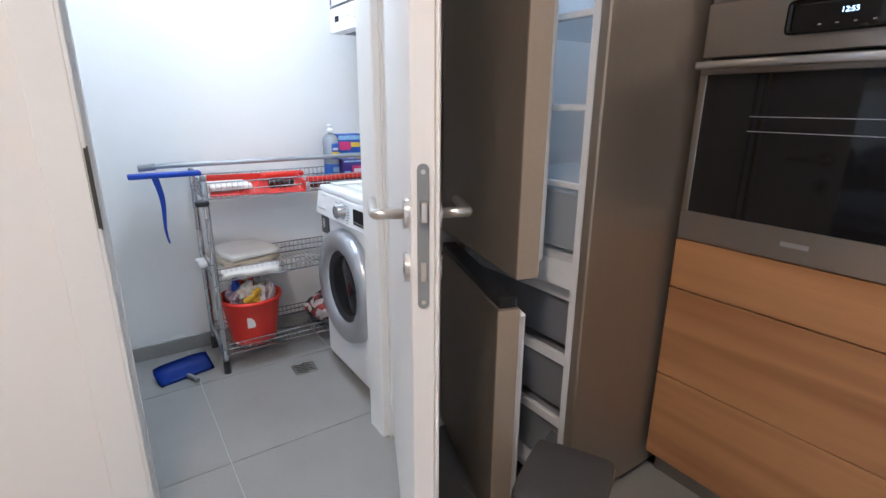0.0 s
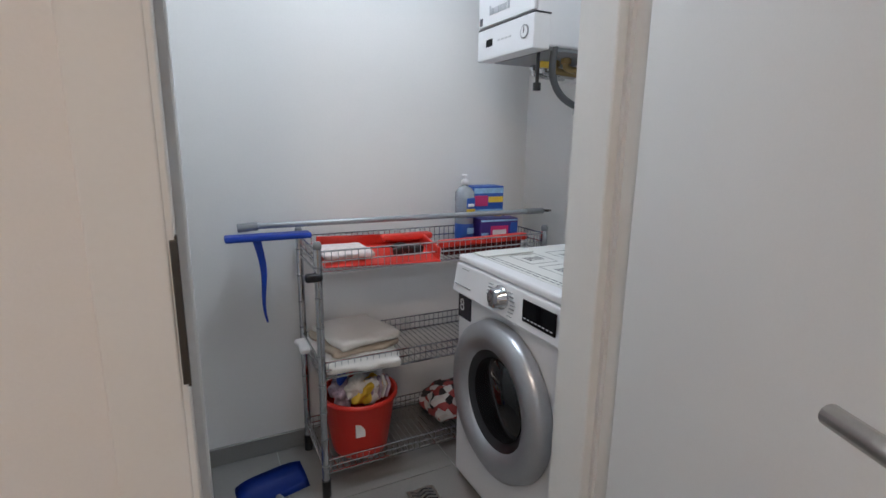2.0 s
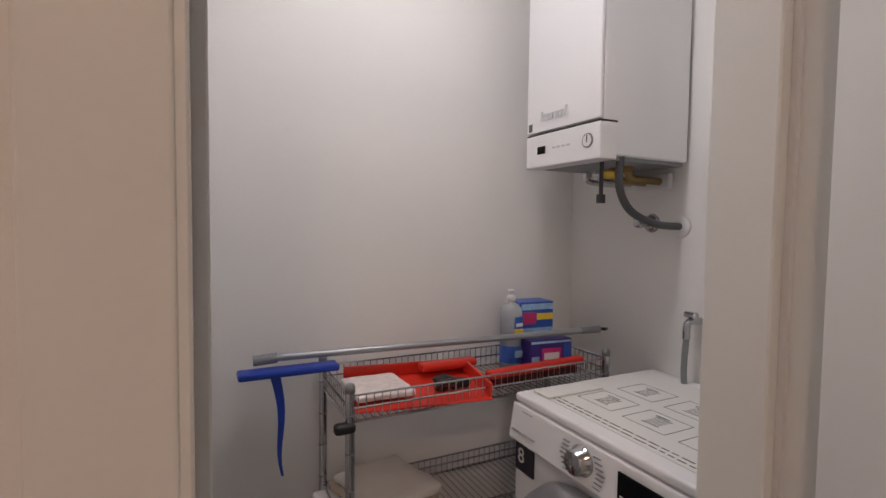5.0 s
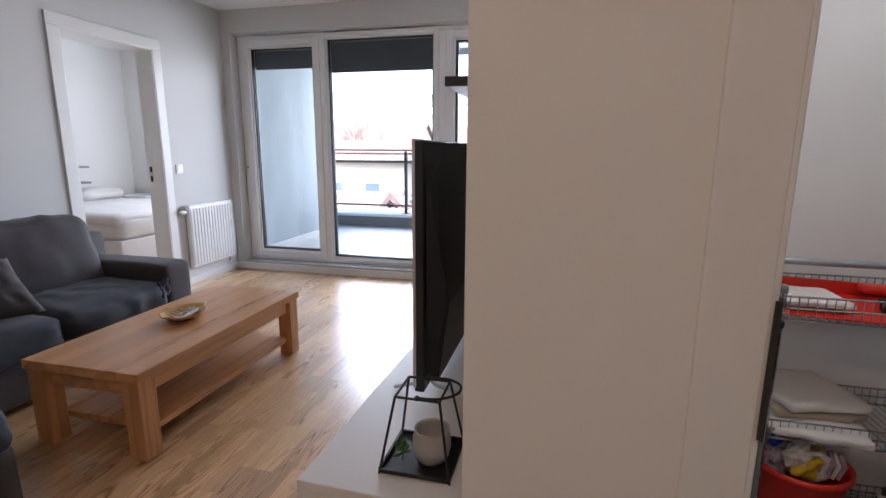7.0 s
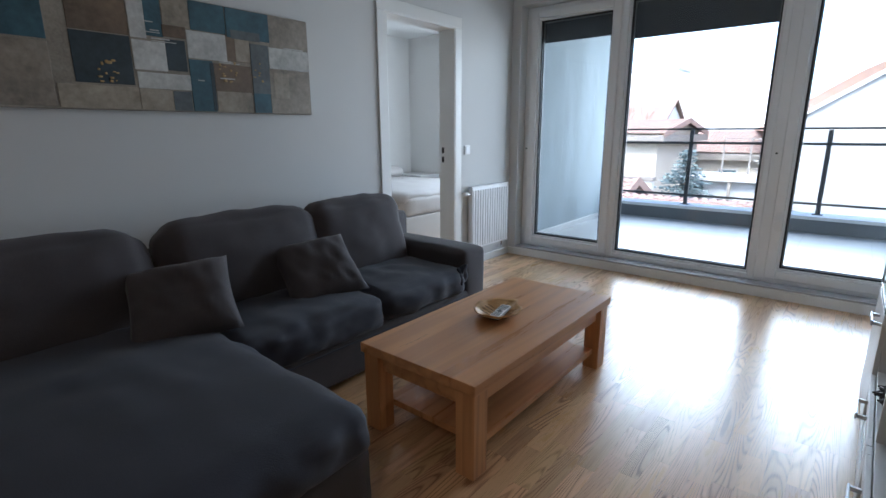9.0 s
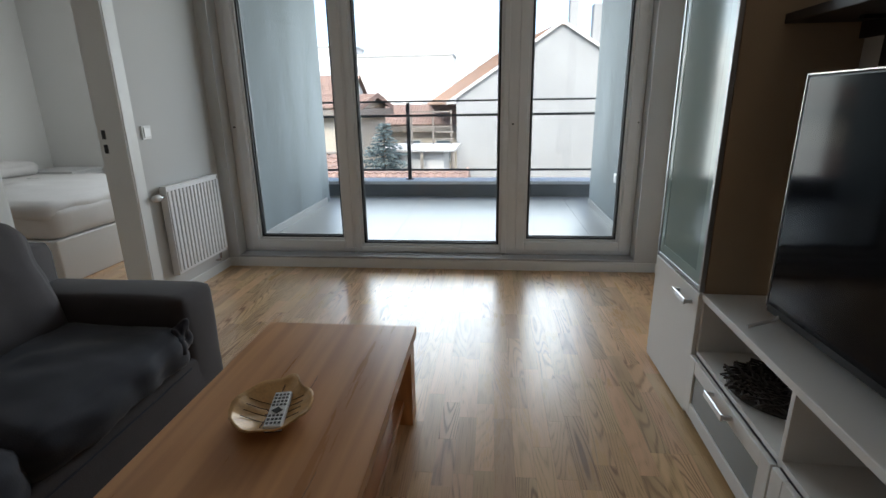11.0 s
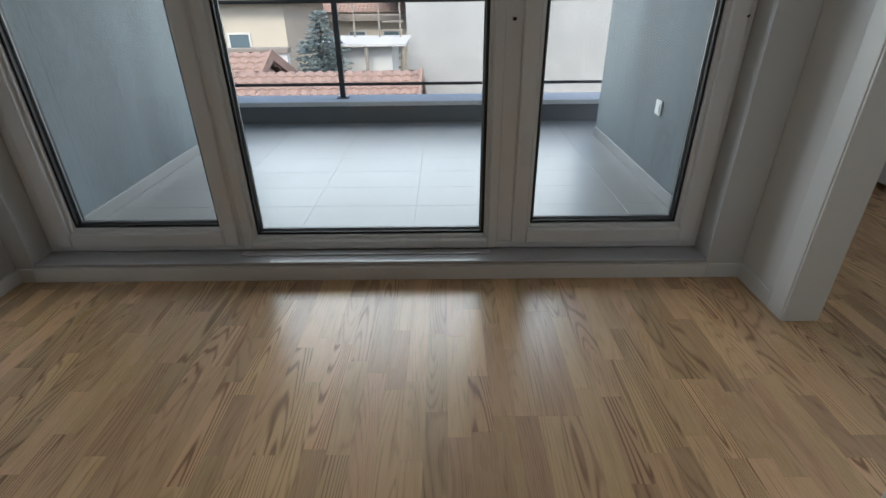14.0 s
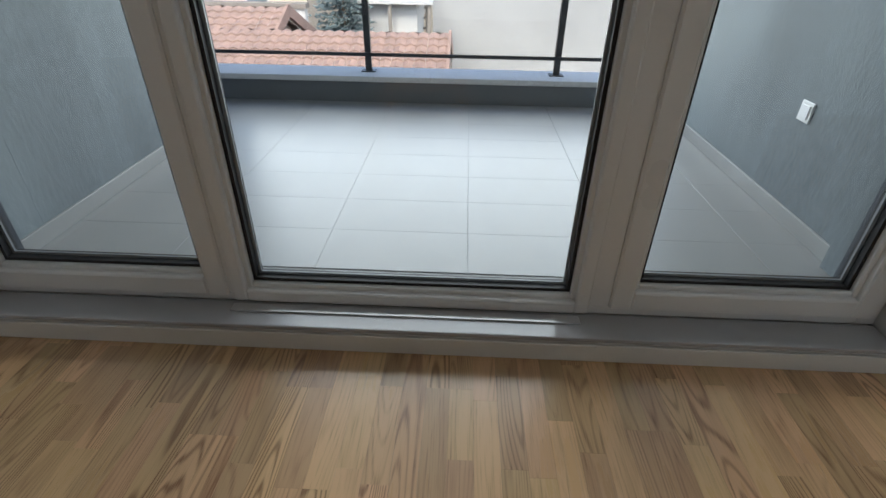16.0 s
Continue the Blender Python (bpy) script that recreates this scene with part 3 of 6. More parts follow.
setting("parapet", one(-9, 6, 7.69, 7.95, -0.5, 0.264), M_PARAPET, "low dark grey balcony upstand", "parapet")
setting("parapet_coping", one(-9, 6, 7.665, 7.99, 0.265, 0.305, 0.005, 2), M_STONE, "speckled granite coping on the balcony edge", "coping")
for x0, x1 in ((-3.505, -3.493), (-0.472, -0.46)):
    setting("balcony_skirting", one(x0, x1, 5.41, 7.215, 0.115, 0.185, 0.002), M_TILE_B, "pale tile skirting on the balcony", "skirting")
rail = thing("balcony_railing", -2.58, 7.84, 0.305, "dark grey steel balcony railing with slim bars", "railing")
for x in (-5.32, -3.92, -2.52, -1.12, 0.28, 1.68, 3.08):
    part("post", one(x + 2.48, x + 2.525, -0.02, 0.02, 0, 0.94, 0.002), M_RAIL, rail)
    part("foot_plate", one(x + 2.45, x + 2.555, -0.04, 0.04, 0.0, 0.008, 0.001), M_RAIL, rail)
for z, h in ((0.945, 0.022), (0.772, 0.03), (0.11, 0.026)):
    part("bar", one(-6.5, 6.5, -0.028, -0.0205, z, z + h, 0.001), M_RAIL, rail)

# ---- living room things ----
def coffee_table():
    t = thing("coffee_table", -2.141, 2.731, 0, "chunky oak coffee table with square legs and a lower shelf", "coffee table")
    top = part("tabletop", one(-0.297, 0.297, -0.612, 0.612, 0.348, 0.39, 0.003, 2), M_TABLE, t)
    for xa, ya, xb, yb in ((0.178, -0.199, 0.16, -0.389), (-0.132, -0.372, -0.133, -0.542), (0.03, 0.10, 0.035, 0.22)):
        part("crack", tube(arc_pts([(xa, ya, 0.3893), ((xa + xb) / 2 + 0.004, (ya + yb) / 2, 0.3893), (xb, yb, 0.3893)], 4), 0.0011, 5), M_BLACK, top, "dark crack in the wood")
    for sx in (-1, 1):
        for sy in (-1, 1):
            x, y = sx * 0.245, sy * 0.56
            part("leg", one(x - 0.042, x + 0.042, y - 0.042, y + 0.042, 0, 0.347, 0.003, 2), M_TABLE_LEG, t)
        part("apron", one(sx * 0.245 - 0.018, sx * 0.245 + 0.018, -0.515, 0.515, 0.275, 0.3475, 0.002), M_TABLE, t)
    for sy in (-1, 1):
        part("apron", one(-0.2, 0.2, sy * 0.56 - 0.018, sy * 0.56 + 0.018, 0.275, 0.3475, 0.002), M_TABLE, t)
    part("shelf", one(-0.255, 0.255, -0.515, 0.515, 0.085, 0.115, 0.002), M_TABLE, t)
    return t


coffee_table()


def leaf_bowl(x, y, z):
    t = thing("leaf_bowl", x, y, z, "golden leaf-shaped decorative bowl with a serrated rim on the table", "bowl", rz=10)
    bm = bmesh.new()
    n, rings = 64, 10
    rows = []
    for i in range(rings + 1):
        f = i / rings
        row = []
        for k in range(n):
            a = 2 * math.pi * k / n
            r = 0.112 * (1 + 0.26 * math.exp(-((a - 1.35) / 0.22) ** 2) - 0.10 * math.exp(-((a - 0.85) / 0.2) ** 2) + 0.012 * math.sin(a * 23) * f)
            row.append(bm.verts.new((r * f * math.cos(a), 1.12 * r * f * math.sin(a), 0.008 + 0.036 * f ** 2.4 + 0.003 * f * math.sin(7 * a))))
        rows.append(row)
    for a, b in zip(rows, rows[1:]):
        for k in range(n):
            bm.faces.new((a[k], a[(k + 1) % n], b[(k + 1) % n], b[k]))
    bmesh.ops.remove_doubles(bm, verts=bm.verts, dist=1e-5)
    top = bm.faces[:]
    ext = bmesh.ops.extrude_face_region(bm, geom=top)
    bmesh.ops.translate(bm, verts=[g for g in ext["geom"] if isinstance(g, bmesh.types.BMVert)], vec=(0, 0, -0.006))
    b = part("dish", smooth(bm), M_GOLD, t)
    part("vein", tube(arc_pts([(-0.012, -0.085, 0.026), (-0.01, -0.03, 0.0145), (0.0, 0.03, 0.0145), (0.012, 0.105, 0.033)]), 0.0016, 6), M_BROWN, b, "dark painted leaf vein")
    for s in (-1, 1):
        for i in range(5):
            y0 = -0.05 + i * 0.028
            part("vein", tube(arc_pts([(s * 0.006, y0, 0.0135), (s * 0.04, y0 + 0.012, 0.0165), (s * 0.078, y0 + 0.02, 0.0285)]), 0.0011, 5), M_BROWN, b)
    part("foot", smooth(lathe([(0.0, 0.0), (0.05, 0.0), (0.055, 0.004), (0.045, 0.0085), (0.0, 0.0085)], 24)), M_BROWN, t)


M_GOLD = mat("gold_lacquer", (0.60, 0.36, 0.15), 0.34, 0.12, var=0.25, vscale=14, bump=0.1)
M_BROWN = mat("dark_brown", (0.09, 0.04, 0.018), 0.5)
leaf_bowl(-2.158, 2.735, 0.3905)


def remote():
    t = thing("remote_control", -2.135, 2.722, 0.410, "slim white remote control with dark keys lying in the bowl", "remote control", rz=12)
    b = part("body", one(-0.024, 0.024, -0.083, 0.083, 0, 0.017, 0.004, 2), M_WHITE2, t)
    part("underside", one(-0.0225, 0.0225, -0.081, 0.081, -0.003, 0.0005, 0.001), M_BLACK, t)
    for r in range(9):
        if 4 <= r <= 5:
            continue
        for c in range(4):
            part("key", one(-0.019 + c * 0.0103, -0.0115 + c * 0.0103, 0.060 - r * 0.0165, 0.069 - r * 0.0165, 0.0165, 0.0185, 0.0008), M_BLACK, t)
    bm = one(-0.011, 0.011, -0.022, 0.0, 0.0165, 0.0188, 0.001)
    bmesh.ops.rotate(bm, verts=bm.verts, cent=(0, -0.011, 0), matrix=Matrix.Rotation(radians(45), 3, "Z"))
    part("direction_key", bm, M_BLACK, t)


remote()


def sofa():
    t = thing("corner_sofa", -3.02, 1.98, 0, "dark charcoal corner sofa with a chaise and loose stretch covers", "sofa")
    # local frame: x towards the room, y along the wall
    part("base", soft(-0.13, 0.62, 0.155, 0.83, 1.69, 0.23, 0.03, 10), M_SOFA, t)
    part("chaise_base", soft(0.23, -0.67, 0.175, 1.64, 0.90, 0.27, 0.035, 12, crumple=0.004, seed=3), M_SOFA, t)
    part("back_frame", soft(-0.475, 0.17, 0.37, 0.17, 2.60, 0.66, 0.05, 12), M_SOFA, t)
    a = part("arm", soft(-0.135, 1.375, 0.275, 0.83, 0.23, 0.49, 0.035, 14, puff=0.008, crumple=0.002, seed=9), M_SOFA, t)
    part("seam", tube(arc_pts([(0.287, -0.2, 0.225), (0.29, 0.3, 0.232), (0.289, 0.8, 0.228), (0.286, 1.25, 0.23)], 5), 0.004, 6), M_SOFA_B, t, "sewn seam below the seat")
    part("seat_cushion", soft(-0.07, 0.175, 0.325, 0.73, 0.80, 0.18, 0.055, 20, puff=0.022, crumple=0.020, seed=1.7, fold=9), M_SOFA_B, t)
    c = part("seat_cushion", soft(-0.07, 0.915, 0.335, 0.73, 0.70, 0.17, 0.055, 20, puff=0.024, crumple=0.018, seed=5.1, fold=9), M_SOFA_B, t)
    part("loose_corner", soft(0.285, 1.225, 0.375, 0.04, 0.07, 0.11, 0.018, 8, crumple=0.03, seed=2, fold=22), M_SOFA_B, c, "bunched corner of the loose seat cover")
    part("chaise_cushion", soft(0.235, -0.67, 0.36, 1.65, 0.91, 0.17, 0.06, 24, puff=0.02, crumple=0.018, seed=7.3, fold=8), M_SOFA_B, t)
    for y, w, z, s in ((-0.72, 0.80, 0.58, 1), (0.16, 0.82, 0.58, 4), (0.92, 0.70, 0.58, 6)):
        bm = soft(0, 0, 0, 0.23, w, 0.50, 0.09, 18, puff=0.03, crumple=0.014, seed=s)
        bmesh.ops.rotate(bm, verts=bm.verts, cent=(0, 0, 0), matrix=Matrix.Rotation(radians(-14), 3, "Y"))
        bmesh.ops.translate(bm, verts=bm.verts, vec=(-0.33, y, z))
        part("back_cushion", bm, M_SOFA, t)
    for x, y in ((0.98, -0.28), (0.98, -1.06), (0.22, 1.42), (-0.5, 1.42), (-0.5, -1.06), (0.2, -0.28)):
        part("foot", one(x - 0.025, x + 0.025, y - 0.025, y + 0.025, 0, 0.05, 0.004), M_BLACK, t)


sofa()


def pillow(x, y, z, rx, ry, rz, s):
    t = thing("throw_pillow", x, y, z, "small dark grey velour cushion leaning on the sofa back", "cushion", group="sofa cushions")
    bm = bmesh.new()
    n = 22
    g = {}
    for side in (1, -1):
        for i in range(n + 1):
            for j in range(n + 1):
                u, v = 2 * i / n - 1, 2 * j / n - 1
                edge = abs(u) == 1 or abs(v) == 1
                if edge and side < 0:
                    g[side, i, j] = g[1, i, j]
                    continue
                k = max(0.0, (1 - u ** 4) * (1 - v ** 4)) ** 0.55
                w = 0.012 * noise.noise(Vector((u * 2.5 + s, v * 2.5, side))) + 0.012 * noise.noise(Vector((u * 6 + v * 3 + s, v * 2, side)))
                pull = 1 - 0.07 * (1 - abs(u) ** 2) * abs(v) ** 3 - 0.07 * (1 - abs(v) ** 2) * abs(u) ** 3
                g[side, i, j] = bm.verts.new((side * (0.075 * k + w * k), u * 0.21 * pull, 0.205 + v * 0.2 * pull))
        for i in range(n):
            for j in range(n):
                q = [g[side, i, j], g[side, i + 1, j], g[side, i + 1, j + 1], g[side, i, j + 1]]
                bm.faces.new(q if side > 0 else q[::-1])
    c = part("cover", smooth(bm), M_SOFA, t)
    c.rotation_euler = [radians(a) for a in (rx, ry, rz)]


pillow(-2.90, 1.63, 0.43, 9, -52, -30, 1.0)
pillow(-2.93, 2.37, 0.40, 8, -50, -22, 4.0)


def radiator():
    t = thing("radiator", XW, 4.785, 0.155, "white panel radiator with vertical ribs under the switch", "radiator")
    t["kind"] = "object"
    part("panel", one(0.035, 0.05, -0.30, 0.30, 0.01, 0.585, 0.004, 2), M_WHITE, t)
    part("back_panel", one(0.012, 0.026, -0.295, 0.295, 0.01, 0.585, 0.004), M_WHITE, t)
    for i in range(15):
        y = -0.28 + i * 0.04
        part("rib", one(0.049, 0.062, y - 0.013, y + 0.013, 0.03, 0.565, 0.006, 2), M_WHITE, t)
    part("grille", one(0.014, 0.058, -0.30, 0.30, 0.586, 0.597, 0.002), M_WHITE, t)
    for s in (-1, 1):
        part("side_cover", one(0.012, 0.058, s * 0.3005, s * 0.304, 0.01, 0.597, 0.001), M_WHITE, t)
        part("bracket", one(0.0, 0.013, s * 0.2 - 0.02, s * 0.2 + 0.02, 0.05, 0.5), M_WHITE, t)
    v = part("valve", cyl(bmesh.new(), (0.035, -0.305, 0.535), (0.035, -0.345, 0.535), 0.011), M_CHROME, t)
    part("thermostat_head", smooth(lathe([(0, 0), (0.018, 0), (0.022, 0.01), (0.02, 0.05), (0.014, 0.06), (0, 0.06)], 20)), M_WHITE2, t, "white thermostat knob").matrix_basis = pose(0.035, -0.342, 0.535, 90, 0, 0)
    part("drain_valve", cyl(bmesh.new(), (0.04, 0.22, 0.012), (0.04, 0.22, -0.03), 0.009), M_CHROME, t)
    part("pipe", tube(arc_pts([(0.04, 0.22, -0.028), (0.04, 0.22, -0.045), (0.02, 0.22, -0.05), (0.0, 0.22, -0.05)]), 0.007), M_WHITE2, t)


radiator()


def wall_switch(x, y, z, rz, label, category="light switch"):
    t = thing("light_switch" if category == "light switch" else "wall_socket", x, y, z, label, category, rz=rz)
    part("plate", one(0, 0.008, -0.041, 0.041, -0.041, 0.041, 0.003, 2), M_WHITE2, t)
    part("rocker", one(0.008, 0.013, -0.027, 0.027, -0.027, 0.027, 0.002, 2), M_WHITE, t)


wall_switch(XW, 4.468, 1.085, 0, "white square rocker light switch on the wall")
wall_switch(*wall_socket_spot, 180, "white outdoor socket on the grey balcony wall", "socket")


def painting():
    t = thing("painting", XW, 2.035, 1.351, "abstract canvas painting of teal, beige and brown blocks", "painting")
    part("canvas", one(0, 0.035, -0.77, 0.77, 0.0, 0.54, 0.002), M_CANVAS, t)
    # (y0, y1, z0, z1, colour) blocks of thick paint
    blocks = [(-0.45, -0.215, 0.335, 0.535, "brown"), (-0.45, -0.215, 0.115, 0.33, "dark"), (-0.52, -0.205, 0.005, 0.105, "sand"), (-0.21, -0.14, 0.33, 0.535, "white"), (-0.138, -0.062, 0.345, 0.537, "teal"),
              (-0.06, 0.065, 0.40, 0.535, "sand"), (-0.065, 0.045, 0.35, 0.405, "brown"), (-0.208, -0.06, 0.188, 0.32, "white"), (-0.058, 0.036, 0.195, 0.34, "dark"), (-0.2, 0.045, 0.105, 0.178, "white"),
              (-0.2, -0.045, 0.005, 0.10, "sand"), (-0.05, 0.04, 0.005, 0.098, "slate"), (0.072, 0.256, 0.40, 0.537, "teal"), (0.047, 0.25, 0.264, 0.395, "white"), (0.26, 0.51, 0.39, 0.536, "teal"), (0.28, 0.45, 0.385, 0.43, "slate"),
              (0.245, 0.383, 0.268, 0.40, "brown"), (0.30, 0.383, 0.27, 0.39, "sand"), (0.045, 0.166, 0.005, 0.258, "teal"), (0.15, 0.17, 0.01, 0.25, "dark"), (0.172, 0.38, 0.10, 0.25, "brown"), (0.175, 0.375, 0.005, 0.11, "sand"),
              (0.386, 0.497, 0.10, 0.372, "slate"), (0.386, 0.492, 0.005, 0.11, "teal"), (0.51, 0.765, 0.37, 0.536, "tan"), (0.50, 0.765, 0.252, 0.366, "white"), (0.494, 0.765, 0.005, 0.248, "tan"), (0.52, 0.62, 0.09, 0.23, "sand"),
              (-0.765, -0.53, 0.28, 0.53, "teal"), (-0.765, -0.53, 0.01, 0.27, "tan")]
    for i, (y0, y1, z0, z1, c) in enumerate(blocks):
        part("paint_block", one(0.033, 0.0365 + 0.0008 * (i % 4), y0, y1, z0, z1, 0.001), PAINTS[c], t)
    rnd = random.Random(3)
    for y, z, k in ((-0.33, 0.17, 16), (0.25, 0.21, 14), (0.42, 0.225, 7)):
        for _ in range(k):
            a, b = y + rnd.uniform(-0.05, 0.05), z + rnd.uniform(-0.05, 0.05)
            part("gold_fleck", soft(0.0385, a, b, 0.004, rnd.uniform(0.005, 0.018), rnd.uniform(0.004, 0.014), 0.0016, 3), PAINTS["gold"], t)
    for _ in range(16):
        a, b = rnd.choice((-0.2, -0.17, -0.12, 0.05, 0.08, 0.2, 0.39, 0.5, 0.6)), rnd.choice((0.12, 0.15, 0.175, 0.255, 0.325, 0.345, 0.367, 0.40)) + rnd.uniform(-0.008, 0.008)
        part("stroke", one(0.036, 0.0397, a, a + rnd.uniform(0.03, 0.13), b, b + rnd.uniform(0.003, 0.006)), PAINTS["white"], t)


M_CANVAS = mat("canvas_ground", (0.27, 0.24, 0.20), 0.8, var=0.3, vscale=5, bump=0.6, bscale=90)
PAINTS = {k: mat("paint_" + k, c, 0.55, var=0.42, vscale=6, bump=0.25, bscale=40) for k, c in dict(slate=(0.10, 0.115, 0.12), sand=(0.30, 0.26, 0.205), white=(0.46, 0.46, 0.44), teal=(0.042, 0.10, 0.13), tan=(0.25, 0.215, 0.175), dark=(0.03, 0.045, 0.055), brown=(0.15, 0.105, 0.07), gold=(0.36, 0.24, 0.10)).items()}
painting()


# ---- television wall ----
def handle_bar(parent, x, y0, y1, z, label="brushed metal bow handle"):
    h = part("handle", one(x - 0.034, x - 0.026, y0, y1, z - 0.012, z + 0.012, 0.002), M_ALU, parent, label)
    for y in (y0 + 0.006, y1 - 0.006):
        part("handle_foot", one(x - 0.026, x, y - 0.005, y + 0.005, z - 0.01, z + 0.01, 0.001), M_ALU, h)


def tv_bench():
    t = thing("tv_bench", -0.59, 2.475, 0, "white low television bench with open niches and glazed drop fronts", "tv bench", rz=-1.6)
    f, b, s, n = -0.19, 0.205, -0.93, 0.935
    part("top", one(f - 0.005, b, s, n, 0.497, 0.523, 0.002), M_UNIT, t)
    part("bottom", one(f, b, s + 0.018, n, 0.075, 0.093, 0.001), M_UNIT, t)
    part("shelf", one(f, b, s + 0.018, n, 0.272, 0.29, 0.001), M_UNIT, t)
    part("back", one(b - 0.006, b, s + 0.018, n, 0.093, 0.496), M_UNIT_BEIGE, t)
    part("side_panel", one(f, b, s, s + 0.018, 0.075, 0.4965, 0.001), M_UNIT, t)
    part("side_panel", one(f, b - 0.006, n - 0.018, n - 0.0005, 0.093, 0.4965, 0.001), M_UNIT, t)
    for y in (-0.317, 0.31):
        part("divider", one(f, b - 0.007, y - 0.009, y + 0.009, 0.0935, 0.4965, 0.001), M_UNIT, t)
    for y0, y1 in ((s + 0.003, -0.319), (-0.314, 0.307), (0.313, n - 0.003)):
        d = part("drop_front", ring(0, y1 - y0, 0.03, 0.268, 0.055, 0, 0.018, 0.002), M_UNIT, t)
        d.matrix_basis = Matrix(((0, -1, 0, f - 0.001), (1, 0, 0, y0), (0, 0, 1, 0.0), (0, 0, 0, 1)))
        part("glass_panel", one(0.05, y1 - y0 - 0.05, 0.007, 0.011, 0.08, 0.218), M_FROST2, d, "frosted grey glass panel")
        w = y1 - y0
        h = part("handle", one(w / 2 - 0.075, w / 2 + 0.075, 0.045, 0.052, 0.232, 0.258, 0.003), M_ALU, d, "brushed metal bow handle")
        for q in (w / 2 - 0.07, w / 2 + 0.07):
            part("handle_foot", one(q - 0.005, q + 0.005, 0.018, 0.045, 0.238, 0.252, 0.001), M_ALU, h)
    for x in (f + 0.03, b - 0.03):
        for y in (s + 0.04, -0.3, 0.3, n - 0.04):
            part("foot", one(x - 0.018, x + 0.018, y - 0.018, y + 0.018, 0, 0.075, 0.002), M_BLACK, t)


M_FROST2 = mat("grey_frosted_glass", (0.26, 0.29, 0.30), 0.2, var=0.02, bump=0.0)
tv_bench()


def display_cabinet():
    t = thing("display_cabinet", -0.57, 3.665, 0, "tall white cabinet with an aluminium framed frosted glass door", "cabinet")
    f, b, s, n, h = -0.18, 0.22, -0.25, 0.25, 1.94
    # south side is browner and darker than the other cabinet panels
    part("side_panel", one(f, b, s, s + 0.018, 0.06, h, 0.001), M_UNIT_BEIGE, t)
    part("side_panel", one(f, b, n - 0.018, n, 0.06, h, 0.001), M_UNIT, t)
    part("back", one(b - 0.006, b, s + 0.018, n - 0.018, 0.06, h), M_UNIT, t)
    for z in (0.06, 0.515, 0.98, 1.44, h - 0.018):
        part("shelf", one(f + 0.004, b - 0.006, s + 0.018, n - 0.018, z, z + 0.018, 0.001), M_UNIT, t)
    part("plinth", one(f + 0.03, b, s, n, 0, 0.06, 0.001), M_UNIT, t)
    d = part("lower_door", one(f - 0.020, f - 0.002, s, n, 0.012, 0.522, 0.002), M_UNIT, t)
    h1 = part("handle", one(f - 0.052, f - 0.045, s + 0.05, s + 0.19, 0.455, 0.481, 0.003), M_ALU, d, "brushed metal bow handle")
    for y in (s + 0.056, s + 0.184):
        part("handle_foot", one(f - 0.045, f - 0.020, y - 0.005, y + 0.005, 0.461, 0.475, 0.001), M_ALU, h1)
    g = part("glass_door", boxes((f - 0.020, f - 0.002, s, s + 0.02, 0.527, h), (f - 0.020, f - 0.002, n - 0.02, n, 0.527, h), (f - 0.0195, f - 0.0025, s + 0.02, n - 0.02, 0.527, 0.547), (f - 0.0195, f - 0.0025, s + 0.02, n - 0.02, h - 0.02, h), bevel=0.002), M_ALU_D, t, "slim aluminium door frame")
    part("glass", one(f - 0.015, f - 0.010, s + 0.018, n - 0.018, 0.545, h - 0.018), M_FROST, g, "pale green frosted glass")
    part("clear_border", ring(s + 0.0195, n - 0.0195, 0.5465, h - 0.0195, 0.045, 0, 0.003, 0), M_FROSTB, g).matrix_basis = Matrix(((0, -1, 0, f - 0.0133), (1, 0, 0, 0), (0, 0, 1, 0), (0, 0, 0, 1)))


M_FROSTB = mat("clear_glass_border", (0.36, 0.47, 0.455), 0.12, var=0.02, bump=0.0)
display_cabinet()


def television():
    t = thing("television", -0.635, 2.57, 0.523, "large flat black television on two slim metal feet", "television")
    p = part("panel", one(-0.018, 0.012, -0.615, 0.615, 0.035, 0.765, 0.004, 2), M_BLACK, t)
    part("screen", one(-0.0205, -0.0185, -0.605, 0.605, 0.062, 0.757), M_SCREEN, p, "glossy black screen")
    part("trim", boxes((-0.0205, -0.012, -0.617, 0.617, 0.7655, 0.769), (-0.0205, -0.012, -0.6185, -0.6155, 0.05, 0.769), (-0.0205, -0.012, 0.6155, 0.6185, 0.05, 0.769)), M_STEEL, p, "thin silver bezel")
    bm = bmesh.new()
    for z, x in ((0.06, 0.045), (0.30, 0.075), (0.38, 0.055), (0.70, 0.03)):
        for y in (-0.57, 0.57):
            bm.verts.new((x, y, z))
        for y in (-0.59, 0.59):
            bm.verts.new((0.011, y, z))
    bmesh.ops.convex_hull(bm, input=bm.verts[:])
    part("back_housing", bm, M_BLACK, t)
    for y in (-0.545, 0.545):
        for q in (-0.105, 0.11):
            part("stand_foot", tube([(q * 0.05, y, 0.052), (q * 0.25, y, 0.03), (q, y, 0.006)], 0.006, 8), M_ALU, t, "brushed metal stand foot")
    part("power_cable", tube(arc_pts([(0.05, -0.1, 0.25), (0.10, -0.05, 0.17), (0.17, 0.02, 0.06), (0.24, 0.06, 0.012)]), 0.004), M_BLACK, t)
    part("aerial_cable", tube(arc_pts([(0.05, 0.25, 0.30), (0.12, 0.22, 0.29), (0.2, 0.15, 0.2), (0.245, 0.1, 0.02)]), 0.003), M_BLACK, t)


television()


